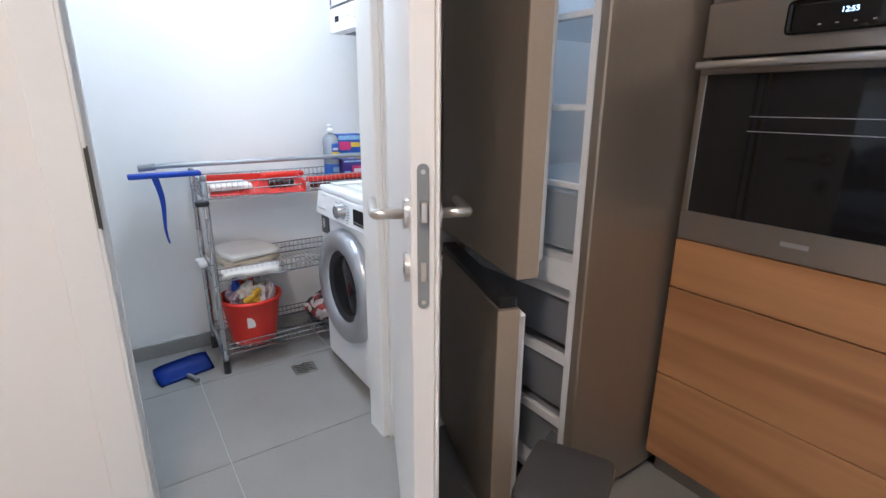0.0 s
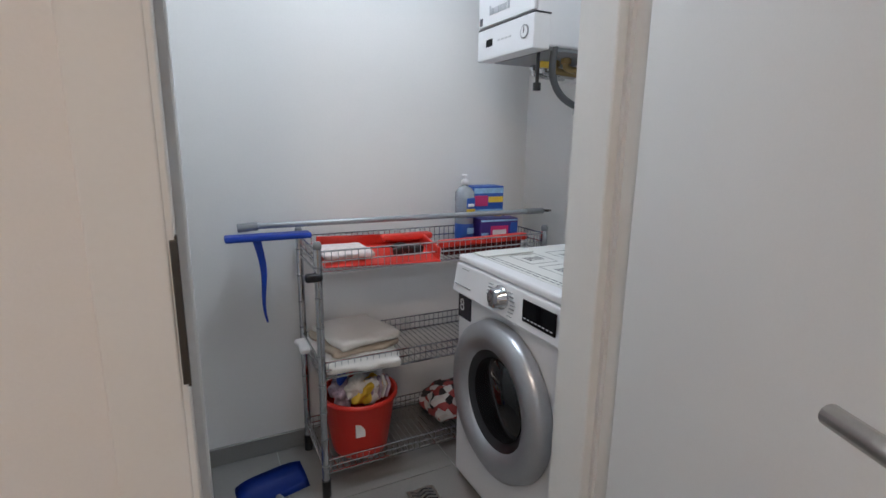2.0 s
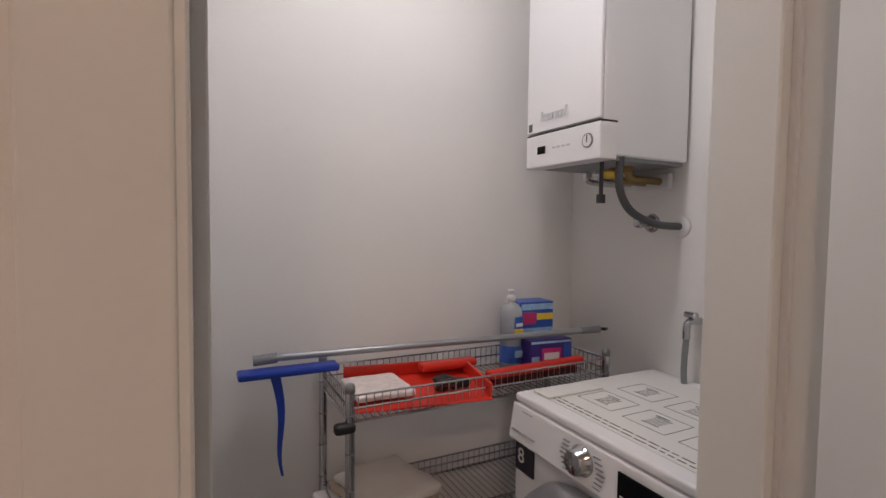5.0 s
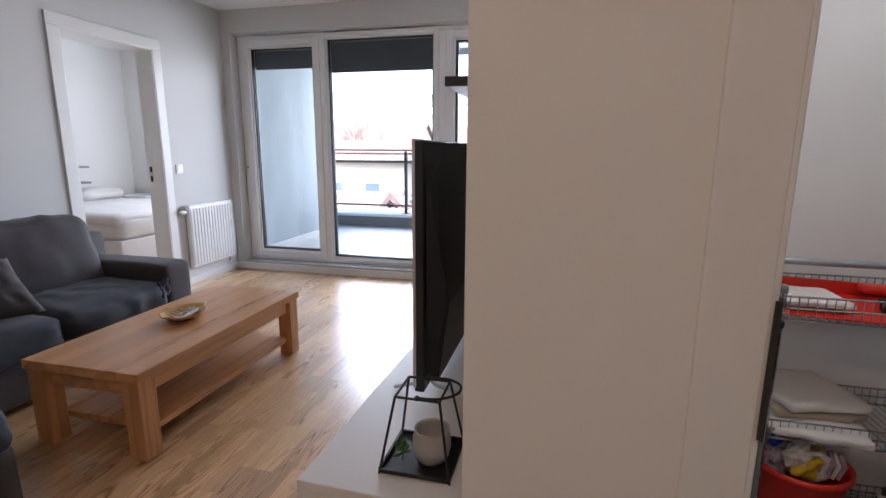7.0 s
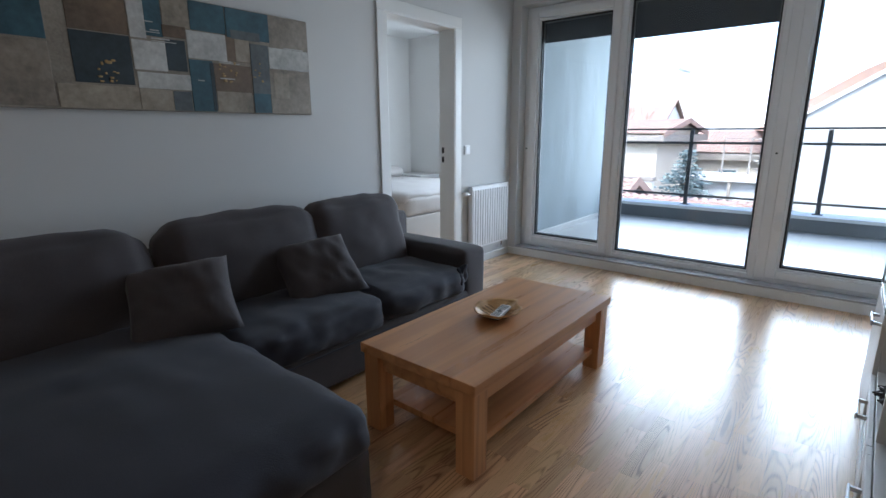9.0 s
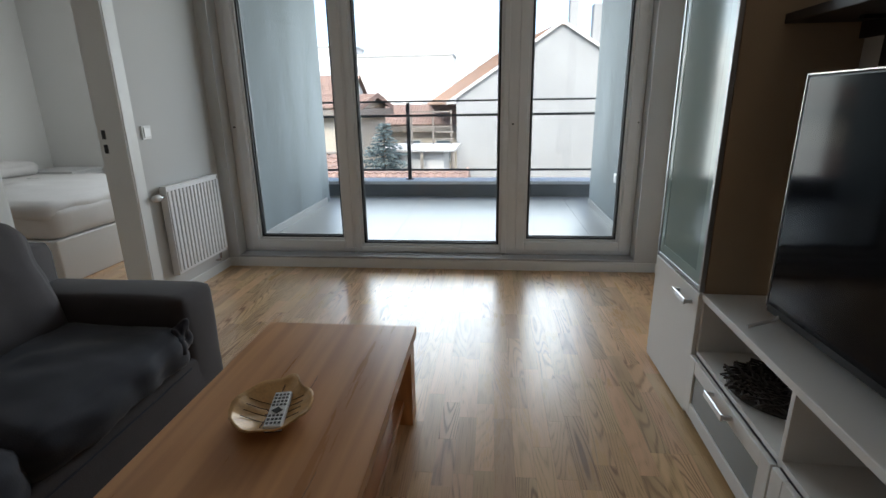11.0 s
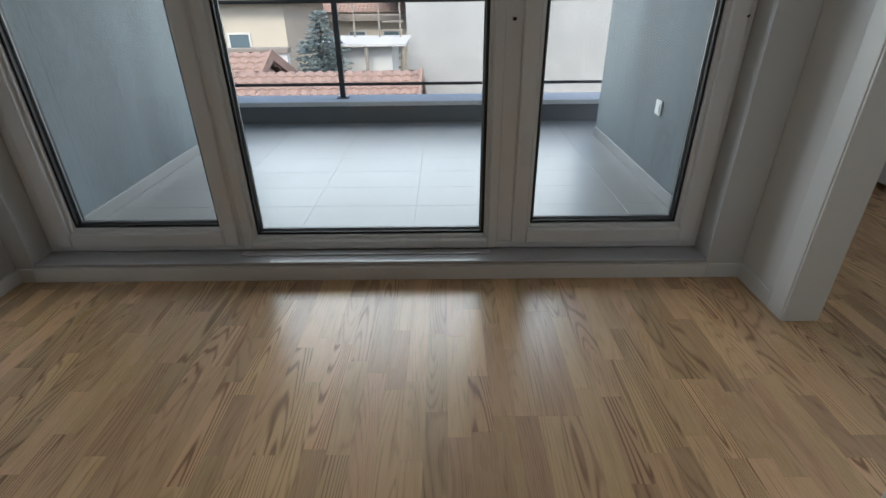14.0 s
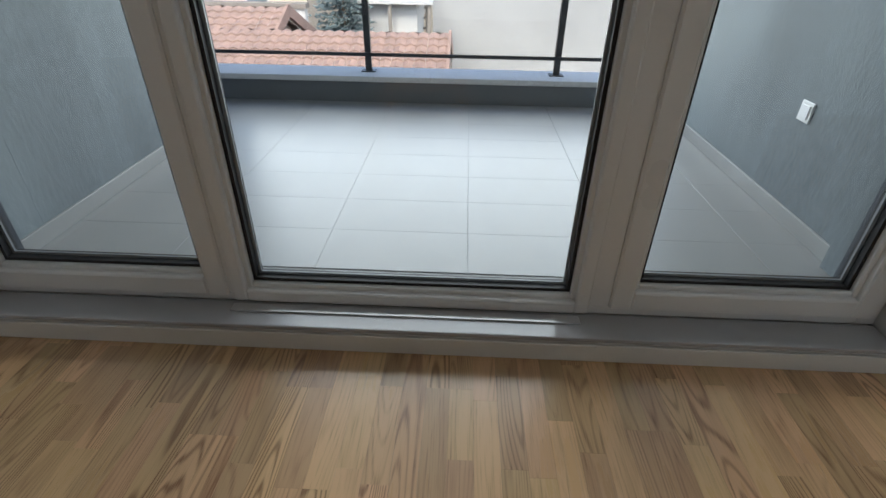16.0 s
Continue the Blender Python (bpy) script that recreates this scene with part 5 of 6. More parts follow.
def bucket():
    t = thing("red_bucket", 0.51, 2.285, 0.092, "red plastic bucket full of bottles and rags", "bucket")
    part("tub", smooth(lathe([(0, 0), (0.098, 0), (0.102, 0.01), (0.132, 0.205), (0.142, 0.21), (0.142, 0.225), (0.132, 0.226), (0.128, 0.2), (0.098, 0.012), (0, 0.01)], 40)), M_RED, t)
    part("sticker", one(-0.05, -0.015, -0.119, -0.113, 0.10, 0.15, 0.002), M_WHITE2, t)
    for i, m in enumerate((M_SHEET, M_RAG, M_YELLOW, M_WHITE2, M_RAG, M_SHEET, M_RED, M_TOWEL, M_YELLOW, M_RAG, M_WHITE2)):
        a, r = i * 2.4, 0.03 + 0.055 * ((i * 0.618) % 1)
        part("rag", soft(r * math.cos(a), r * math.sin(a), 0.205 + 0.016 * (i % 4), 0.075, 0.05, 0.07, 0.022, 10, crumple=0.032, seed=i * 2.2, fold=24), m, t)
    for i in range(5):
        part("cloth_strip", tube([(0.03 + 0.014 * i, -0.05, 0.20), (0.035 + 0.016 * i, -0.055, 0.245), (0.04 + 0.015 * i, -0.02, 0.265), (0.045 + 0.013 * i, 0.03, 0.22)], 0.007, 8), M_SHEET if i % 2 else M_RAG, t)
    part("bottle_neck", smooth(lathe([(0, 0.18), (0.02, 0.18), (0.02, 0.27), (0.014, 0.285), (0.014, 0.305), (0, 0.305)], 18)), M_BLUE, t, "blue bottle cap").location = (-0.055, 0.03, 0)
    part("spray_head", boxes((-0.02, 0.055, -0.013, 0.013, 0.30, 0.33), (-0.013, 0.013, -0.012, 0.012, 0.20, 0.30), (0.03, 0.045, -0.008, 0.008, 0.26, 0.30), bevel=0.005), M_RED, t, "red spray trigger").location = (0.02, 0.05, 0)


M_RAG = mat("striped_rag", (0.42, 0.34, 0.42), 0.9, var=0.45, vscale=45)
bucket()
bag = thing("patterned_bag", 0.92, 2.33, 0.092, "crumpled black, white and red patterned bag on the bottom shelf", "bag")
M_BAG = patchwork("patterned_fabric", ((0.012, 0.012, 0.014), (0.62, 0.60, 0.58), (0.02, 0.016, 0.018), (0.30, 0.05, 0.05), (0.55, 0.50, 0.48)), 32)
part("bag_body", soft(0, 0, 0.062, 0.23, 0.19, 0.11, 0.045, 14, puff=0.015, crumple=0.03, seed=9, fold=11), M_BAG, bag)


def blue_dustpan():
    t = thing("blue_dustpan", 0.185, 2.27, 0, "blue plastic dustpan lying on the tiled floor", "dustpan", rz=14)
    bm = bmesh.new()
    n = 14
    rows = []
    for y, z, w, up in ((-0.055, 0.003, 0.115, 0.0), (-0.025, 0.008, 0.119, 0.008), (0.02, 0.018, 0.120, 0.014), (0.04, 0.035, 0.119, 0.008), (0.045, 0.058, 0.116, 0.0)):
        rows.append([bm.verts.new((-w + 2 * w * k / n, y - (0.02 * abs(2 * k / n - 1) ** 4 if y > 0 else 0), z + up * abs(2 * k / n - 1) ** 6)) for k in range(n + 1)])
    for a, b in zip(rows, rows[1:]):
        for k in range(n):
            bm.faces.new((a[k], a[k + 1], b[k + 1], b[k]))
    bmesh.ops.solidify(bm, geom=bm.faces[:], thickness=0.004)
    part("scoop", smooth(bm), M_BLUE, t)
    part("handle", tube([(0, -0.05, 0.012), (0.008, -0.09, 0.014), (0.010, -0.125, 0.012)], 0.010, 12), M_GREY, t)


blue_dustpan()


def floor_drain():
    t = thing("floor_drain", 0.655, 2.01, 0.0015, "square steel floor drain with wavy slots", "drain")
    part("plate", one(-0.05, 0.05, -0.05, 0.05, 0, 0.004, 0.001), M_STEEL, t)
    for i in range(5):
        y = -0.034 + i * 0.017
        part("slot", tube([(x * 0.01, y + 0.006 * math.sin(x * 1.2), 0.0035) for x in range(-4, 5)], 0.0038, 6), M_BLACK, t)


floor_drain()


def washing_machine():
    t = thing("washing_machine", 1.085, 1.795, 0, "white front-loading washing machine with a silver porthole", "washing machine")
    F = -0.27
    part("body", one(F, 0.28, -0.298, 0.298, 0.02, 0.815, 0.012, 3), M_WHITE, t)
    top = part("worktop", one(F - 0.002, 0.285, -0.2985, 0.2985, 0.816, 0.84, 0.008, 3), M_WHITE, t)
    st = part("sticker_sheet", one(F + 0.045, 0.235, -0.275, 0.275, 0.8405, 0.8417), M_PAPER, top, "printed transport notice on the lid")
    part("folded_flap", soft(F + 0.14, 0.235, 0.846, 0.20, 0.07, 0.007, 0.003, 8, crumple=0.004, seed=3, fold=20), M_PAPER, st, "lifted edge of the notice film")
    for x, y in ((-0.085, 0.13), (-0.085, -0.03), (0.065, 0.13), (0.065, -0.03), (-0.085, -0.19), (0.065, -0.19)):
        d = part("diagram", ring(-0.062, 0.062, -0.052, 0.052, 0.0016, 0, 0.0006, 0), M_INK, st)
        d.matrix_basis = pose(x, y, 0.8423, -90, 0, -90)
        bm = bmesh.new()
        for k in range(7):
            box(bm, x - 0.026, x + 0.022, y - 0.02 + k * 0.006, y - 0.0185 + k * 0.006, 0.8417, 0.8421)
        box(bm, x - 0.028, x - 0.0265, y - 0.026, y + 0.024, 0.8417, 0.8422)
        box(bm, x + 0.0225, x + 0.024, y - 0.026, y + 0.024, 0.8417, 0.8422)
        box(bm, x + 0.03, x + 0.034, y - 0.012, y + 0.03, 0.8417, 0.8421)
        part("diagram_mark", bm, M_INK, st)
    words = random.Random(4)
    for i in range(2):
        y = -0.25
        bm = bmesh.new()
        while y < 0.22:
            w = words.uniform(0.012, 0.035)
            box(bm, F + 0.058 + i * 0.016, F + 0.0625 + i * 0.016, y, y + w, 0.8416, 0.8420)
            y += w + 0.007
        part("text_line", bm, M_INK, st)
    # control strip, tilted a little
    bm = one(F - 0.024, F, -0.296, 0.296, 0.715, 0.816, 0.006, 2)
    for v in bm.verts:
        if v.co.x < F - 0.01 and v.co.z > 0.77:
            v.co.x += 0.014
    cp = part("control_panel", bm, M_WHITE, t)
    part("display", one(F - 0.0235, F - 0.018, -0.245, -0.105, 0.738, 0.800, 0.002), M_SCREEN, cp, "black touch display")
    for i in range(8):
        part("display_mark", one(F - 0.0238, F - 0.0234, -0.235 + i * 0.016, -0.226 + i * 0.016, 0.748, 0.751), M_WHITE2, cp)
    k = part("dial", smooth(lathe([(0, 0), (0.036, 0), (0.036, 0.004), (0.03, 0.008), (0.028, 0.03), (0.025, 0.033), (0, 0.033)], 36)), M_CHROME, cp, "chrome programme dial")
    k.matrix_basis = pose(F - 0.018, 0.005, 0.772, 0, -90, 0)
    for i in range(14):
        z, s = 0.730 + (i % 7) * 0.0115, 1 if i < 7 else -1
        off = 0.062 - 0.012 * abs((i % 7) - 3) / 3
        part("programme_mark", one(F - 0.0243, F - 0.0195, 0.005 + s * off - 0.011, 0.005 + s * off + 0.011, z, z + 0.0014), M_GREY, cp)
    part("brand_mark", one(F - 0.0115, F - 0.0095, 0.205, 0.25, 0.797, 0.802), M_INK, cp)
    part("small_print", one(F - 0.0243, F - 0.019, 0.18, 0.28, 0.745, 0.7465), M_GREY, cp)
    # drawer line and capacity badge
    part("badge", one(F - 0.003, F, 0.205, 0.288, 0.625, 0.705, 0.003), M_BLACKB, t, "black capacity badge")
    letters("badge_digit", "8", 0.06, M_WHITE2, t, pose(F - 0.0035, 0.262, 0.668, 90, 0, -90))
    # porthole
    c = (0.0, 0.45)
    d = part("porthole_ring", smooth(lathe([(0.148, 0.0), (0.238, 0.0), (0.246, 0.012), (0.238, 0.045), (0.212, 0.060), (0.165, 0.05), (0.15, 0.03), (0.148, 0.0)], 56)), M_SILVER, t, "broad silver porthole ring")
    d.matrix_basis = pose(F, c[0], c[1], 0, -90, 0)
    part("gasket", smooth(lathe([(0.148, 0.003), (0.165, 0.038), (0.150, 0.034), (0.122, 0.012), (0.118, 0.004), (0.148, 0.003)], 48)), M_BLACK, d)
    part("porthole_glass", smooth(lathe([(0, -0.02), (0.06, -0.015), (0.11, 0.005), (0.128, 0.02), (0.128, 0.024), (0, 0.012)], 48)), M_OVENGLASS, d, "dark bowl-shaped door glass")
    for i in range(5):
        a = -2.2 + i * 0.32
        part("drum_hole", cyl(bmesh.new(), (0.07 * math.cos(a), 0.07 * math.sin(a), 0.016), (0.07 * math.cos(a), 0.07 * math.sin(a), 0.0175), 0.004, n=8), M_CHROME, d)
    part("filter_flap", one(F - 0.003, F, -0.27, -0.12, 0.06, 0.16, 0.003), M_WHITE, t)
    for x in (F + 0.05, 0.23):
        for y in (-0.25, 0.25):
            part("foot", cyl(bmesh.new(), (x, y, 0), (x, y, 0.025), 0.022, n=16), M_BLACK, t)


M_PAPER = mat("notice_paper", (0.74, 0.74, 0.71), 0.6, var=0.03)
M_INK = mat("grey_print", (0.10, 0.10, 0.11), 0.6)
M_BLACKB = mat("badge_black", (0.016, 0.016, 0.028), 0.3)
M_SILVER = mat("silver_plastic", (0.40, 0.41, 0.43), 0.32, 0.6, var=0.04)
washing_machine()


def boiler():
    t = thing("gas_boiler", 1.375, 2.14, 1.502, "white wall-hung gas boiler with pipes below", "boiler")
    F, Y0, Y1, H = -0.375, -0.155, 0.180, 0.72
    part("casing", one(F + 0.012, -0.012, Y0, Y1, 0.012, H, 0.006, 2), M_WHITE, t)
    part("front_cover", one(F, F + 0.0115, Y0, Y1, 0.112, H, 0.004, 2), M_WHITE, t)
    fl = part("lower_flap", one(F, F + 0.065, Y0 - 0.002, Y1 + 0.002, 0.0, 0.104, 0.004, 2), M_WHITE, t)
    # solid black strip added as the shade between flap and cover
    part("shadow_gap", one(F + 0.004, F + 0.0655, Y0 - 0.0025, Y1 + 0.0025, 0.1045, 0.109), M_BLACK, t)
    g = part("gauge", cyl(bmesh.new(), (F - 0.003, Y0 + 0.045, 0.055), (F, Y0 + 0.045, 0.055), 0.021, n=24), M_GREY, fl, "round pressure gauge")
    part("gauge_face", cyl(bmesh.new(), (F - 0.0042, Y0 + 0.045, 0.055), (F - 0.003, Y0 + 0.045, 0.055), 0.017, n=24), M_WHITE2, g)
    part("needle", one(F - 0.0048, F - 0.0042, Y0 + 0.043, Y0 + 0.047, 0.05, 0.07), M_BLACK, g)
    part("display", one(F - 0.0015, F, Y0 + 0.235, Y0 + 0.275, 0.042, 0.066), M_SCREEN, fl, "small dark display")
    for i in range(4):
        part("print_line", one(F - 0.001, F, Y0 + 0.12 + 0.022 * i, Y0 + 0.136 + 0.022 * i, 0.052, 0.058), M_PALEINK, fl)
    for i, w in enumerate((0.010, 0.016, 0.012, 0.014, 0.02, 0.012, 0.014, 0.010)):
        part("emblem_bar", one(F - 0.003, F, Y0 + 0.135 + i * 0.0165, Y0 + 0.135 + i * 0.0165 + w * 0.8, 0.145, 0.165 if i % 7 else 0.175), M_ALU, t)
    part("side_tag", one(F - 0.001, F, Y1 - 0.03, Y1 - 0.012, 0.12, 0.145), M_INK, t)
    # pipework
    part("underside_plate", one(F + 0.07, -0.02, Y0 + 0.01, Y1 - 0.01, 0.0, 0.011), M_GREY, t)
    part("drain_hose", smooth(tube(arc_pts([(-0.275, -0.14, 0.02), (-0.28, -0.14, -0.07), (-0.23, -0.137, -0.14), (-0.12, -0.134, -0.178), (-0.005, -0.132, -0.185)]), 0.0115, 14)), M_HOSE, t, "grey flexible drain hose")
    part("wall_collar", smooth(lathe([(0, 0), (0.036, 0), (0.034, 0.006), (0.016, 0.009), (0, 0.009)], 24)), M_WHITE2, t).matrix_basis = pose(0, -0.132, -0.185, 0, -90, 0)
    part("safety_valve", smooth(tube(arc_pts([(-0.31, -0.10, 0.01), (-0.31, -0.10, -0.05), (-0.31, -0.10, -0.10)]), 0.006, 8)), M_BLACK, t)
    part("valve_knob", cyl(bmesh.new(), (-0.31, -0.10, -0.095), (-0.31, -0.10, -0.12), 0.013, n=14), M_BLACK, t)
    for y, m, r in ((-0.06, M_BRASS, 0.012), (0.0, M_BRASS, 0.012), (0.06, M_CHROME, 0.010), (0.12, M_CHROME, 0.010)):
        p = part("pipe", smooth(tube(arc_pts([(-0.16, y, 0.01), (-0.16, y, -0.022), (-0.14, y, -0.036), (-0.01, y, -0.04)]), r, 12)), m, t)
        part("nut", cyl(bmesh.new(), (-0.16, y, -0.02), (-0.16, y, -0.002), r + 0.006, n=6), m, p)
    part("gas_cock", one(-0.30, -0.24, -0.105, -0.085, -0.045, -0.025, 0.004), M_YELLOW, t, "yellow gas tap")
    part("wall_plate", one(-0.02, -0.001, -0.10, 0.14, -0.065, -0.012, 0.006), M_WHITE2, t)
    v = part("stop_tap", cyl(bmesh.new(), (-0.05, -0.02, -0.175), (0, -0.02, -0.175), 0.012, n=16), M_CHROME, t)
    part("tap_rose", smooth(lathe([(0, 0), (0.032, 0), (0.026, 0.01), (0.014, 0.014), (0, 0.014)], 24)), M_CHROME, v).matrix_basis = pose(0, -0.02, -0.175, 0, -90, 0)
    part("tap_knob", smooth(soft(-0.06, -0.02, -0.175, 0.03, 0.034, 0.034, 0.012, 6)), M_CHROME, v)


M_HOSE = mat("dark_hose", (0.075, 0.078, 0.082), 0.5, bump=0.3, bscale=300)
M_BRASS = mat("brass", (0.30, 0.21, 0.09), 0.4, 0.9)
M_PALEINK = mat("pale_print", (0.55, 0.55, 0.56), 0.5)
boiler()
tap = thing("washing_tap", 1.375, 1.93, 1.03, "chrome washing machine tap with a dark hose", "tap")
part("tap_body", smooth(tube(arc_pts([(0, 0, 0), (-0.05, 0, 0), (-0.06, 0, -0.02), (-0.06, 0, -0.05)]), 0.011, 12)), M_CHROME, tap)
part("tap_handle", one(-0.055, -0.03, -0.02, 0.02, 0.012, 0.03, 0.005), M_CHROME, tap)
part("hose", smooth(tube(arc_pts([(-0.06, 0, -0.05), (-0.06, 0.005, -0.15), (-0.04, 0.01, -0.25), (-0.02, 0.01, -0.4)]), 0.009, 10)), M_GREY, tap)
lt = thing("laundry_ceiling_lamp", 0.5, 1.9, CEIL, "round white opal ceiling lamp in the laundry closet", "ceiling lamp")
part("shade", smooth(lathe([(0.15, 0), (0.15, -0.03), (0.14, -0.05), (0.0, -0.055)], 32)), glow("opal_lit", (1, 0.98, 0.95), 0.5), lt)
kt = thing("kitchen_ceiling_lamp", -0.45, -0.2, CEIL, "round warm white ceiling lamp in the kitchen", "ceiling lamp")
part("shade", smooth(lathe([(0.17, 0), (0.17, -0.03), (0.16, -0.05), (0.0, -0.055)], 32)), glow("warm_lit", (1, 0.84, 0.68), 0.5), kt)

# ---- kitchen end ----
def fridge():
    t = thing("fridge_freezer", 1.36, 1.02, 0, "bronze fridge freezer with both doors ajar and a white inside", "fridge")
    F, B, S, N, H = -0.365, 0.30, -0.295, 0.25, 1.86
    part("side_wall", one(F, B, S, S + 0.03, 0.03, H, 0.004), M_BRONZE, t)
    part("side_wall", one(F, B, N - 0.03, N, 0.03, H, 0.004), M_BRONZE, t)
    part("top_wall", one(F, B, S + 0.03, N - 0.03, H - 0.04, H, 0.003), M_BRONZE, t)
    part("base", one(F + 0.02, B, S + 0.03, N - 0.03, 0.02, 0.07, 0.003), M_BLACK, t)
    part("liner_back", one(B - 0.05, B - 0.04, S + 0.03, N - 0.03, 0.07, H - 0.04), M_FRIDGE_IN, t)
    for ya, yb in ((S + 0.03, S + 0.05), (N - 0.05, N - 0.03)):
        part("liner_side", one(F + 0.002, B - 0.05, ya, yb, 0.07, H - 0.04), M_FRIDGE_IN, t)
    for za, zb in ((0.715, 0.79), (0.07, 0.09), (H - 0.06, H - 0.04)):
        part("liner_floor", one(F + 0.004, B - 0.05, S + 0.05, N - 0.05, za, zb), M_FRIDGE_IN, t)
    for z in (0.98, 1.18, 1.40, 1.62):
        s = part("glass_shelf", one(F + 0.06, B - 0.06, S + 0.052, N - 0.052, z, z + 0.005), M_SHELFGLASS, t, "glass fridge shelf")
        s.visible_shadow = False
        part("shelf_trim", one(F + 0.048, F + 0.06, S + 0.052, N - 0.052, z - 0.006, z + 0.010, 0.002), M_WHITE2, s)
    part("crisper", one(F + 0.05, B - 0.07, S + 0.055, N - 0.055, 0.805, 0.965, 0.006), M_SHELFGLASS, t, "clear vegetable drawer")
    for z0, z1 in ((0.10, 0.29), (0.31, 0.50), (0.52, 0.70)):
        d = part("freezer_drawer", one(F + 0.05, B - 0.07, S + 0.055, N - 0.055, z0, z1, 0.006), M_FREEZER, t)
        part("drawer_lip", one(F + 0.035, F + 0.05, S + 0.055, N - 0.055, z1 - 0.035, z1, 0.004), M_WHITE2, d)
    part("lamp_cover", one(F + 0.25, F + 0.37, -0.06, 0.06, H - 0.075, H - 0.061, 0.003), glow("fridge_lamp", (0.92, 0.96, 1.0), 0.3), t, "small lit lamp cover")
    # doors hinged at the closet side
    for z0, z1, ang in ((0.783, H, 14.5), (0.06, 0.712, 19.0)):
        d = part("door", boxes((-0.062, -0.004, 0.0, 0.53, z0, z1), bevel=0.006, seg=2), M_BRONZE, t)
        d.matrix_basis = pose(F - 0.004, N, 0, 0, 0, -ang) @ pose(0, -0.53, 0)
        part("door_edge", one(-0.0615, -0.0045, -0.0015, 0.0005, z0 + 0.004, z1 - 0.004, 0.0005), M_BRONZE_L, d, "pale metallic door edge")
        part("inner_panel", one(-0.003, 0.03, 0.03, 0.50, z0 + 0.03, z1 - 0.03, 0.008), M_FRIDGE_IN, d)
        part("door_seal", ring(0.01, 0.52, z0 + 0.012, z1 - 0.012, 0.014, 0, 0.008, 0), M_WHITE2, d).matrix_basis = Matrix(((0, 1, 0, -0.004), (1, 0, 0, 0), (0, 0, 1, 0), (0, 0, 0, 1)))
        if z0 < 0.5:
            part("grip_recess", one(-0.058, -0.010, 0.004, 0.526, z1 - 0.001, z1 + 0.028, 0.004), M_BLACK, d, "black recessed grip")


M_SHELFGLASS = mat("cool_clear_glass", (0.62, 0.66, 0.70), 0.12, var=0.02, bump=0, trans=0.5)
M_FREEZER = mat("frosty_plastic", (0.24, 0.25, 0.27), 0.3, var=0.04, bump=0.02, trans=0.2)
fridge()


def oven_column():
    t = thing("oven_cabinet", 1.66, 0.415, 0, "oak fronted kitchen column with three drawers under the oven", "kitchen cabinet")
    F, S, N = -0.285, -0.30, 0.295
    part("body", boxes((F, 0.30, S, S + 0.018, 0.10, 2.2), (F, 0.30, N - 0.018, N, 0.10, 2.2), (0.28, 0.30, S + 0.018, N - 0.018, 0.1, 2.2), (F, 0.28, S + 0.018, N - 0.018, 0.815, 0.826), (F, 0.28, S + 0.018, N - 0.018, 1.436, 1.445)), M_CARCASS, t)
    for z0, z1 in ((0.102, 0.391), (0.395, 0.675), (0.679, 0.824)):
        part("drawer_front", one(F - 0.020, F - 0.001, S + 0.002, N - 0.002, z0, z1, 0.0015), M_DRAWER, t, "smooth oak drawer front")
    part("plinth", one(F + 0.05, F + 0.066, S, N, 0, 0.10, 0.001), M_OVEN, t, "brushed metal plinth")
    part("upper_door", one(F - 0.020, F - 0.001, S + 0.002, N - 0.002, 1.448, 2.2, 0.002), M_TRIM, t, "white upper door")


M_CARCASS = mat("grey_carcass", (0.30, 0.28, 0.26), 0.5)
oven_column()


def oven():
    t = thing("built_in_oven", 1.375, 0.415, 0.828, "stainless built-in oven with a black glass door and clock", "oven")
    S, N = -0.296, 0.291
    d = part("oven_door", one(-0.022, -0.002, S, N, 0.0, 0.08, 0.002), M_OVEN, t)
    part("door_rail", one(-0.022, -0.002, S, N, 0.437, 0.468, 0.002), M_OVEN, d)
    for ya in (S, N - 0.02):
        part("door_stile", one(-0.0215, -0.002, ya, ya + 0.02, 0.08, 0.437, 0.002), M_OVEN, d)
    part("door_glass", one(-0.021, -0.004, S + 0.02, N - 0.02, 0.0805, 0.4365), M_OVENGLASS, d, "black reflective oven glass")
    for z in (0.30, 0.335):
        part("rack_line", one(-0.0214, -0.0212, S + 0.05, N - 0.14, z, z + 0.002), M_ALU, d)
    part("maker_plate", one(-0.0235, -0.022, -0.03, 0.03, 0.036, 0.048, 0.001), M_ALU, d)
    h = part("handle", smooth(boxes((-0.066, -0.050, S + 0.015, N - 0.006, 0.448, 0.468), bevel=0.005, seg=2)), M_ALU, d, "straight steel bar handle")
    for y in (S + 0.05, N - 0.03):
        part("handle_post", one(-0.05, -0.0225, y - 0.009, y + 0.009, 0.452, 0.465, 0.002), M_ALU, h)
    p = part("control_panel", one(-0.022, -0.002, S, N, 0.478, 0.606, 0.002), M_OVEN, t)
    part("control_glass", one(-0.0245, -0.0215, -0.19, 0.105, 0.513, 0.585, 0.012, 3), M_OVENGLASS, p, "black rounded control glass")
    letters("clock_digits", "12:55", 0.0145, glow("clock_blue", (0.55, 0.75, 1.0), 0.12), p, pose(-0.0248, -0.01, 0.555, 90, 0, -90), label="pale blue clock digits")
    for i in range(5):
        part("touch_mark", one(-0.0249, -0.0246, -0.09 + i * 0.032, -0.084 + i * 0.032, 0.53, 0.533), M_GREY, p)


oven()


M_LID = mat("dark_lid", (0.06, 0.06, 0.062), 0.45, bump=0.1)


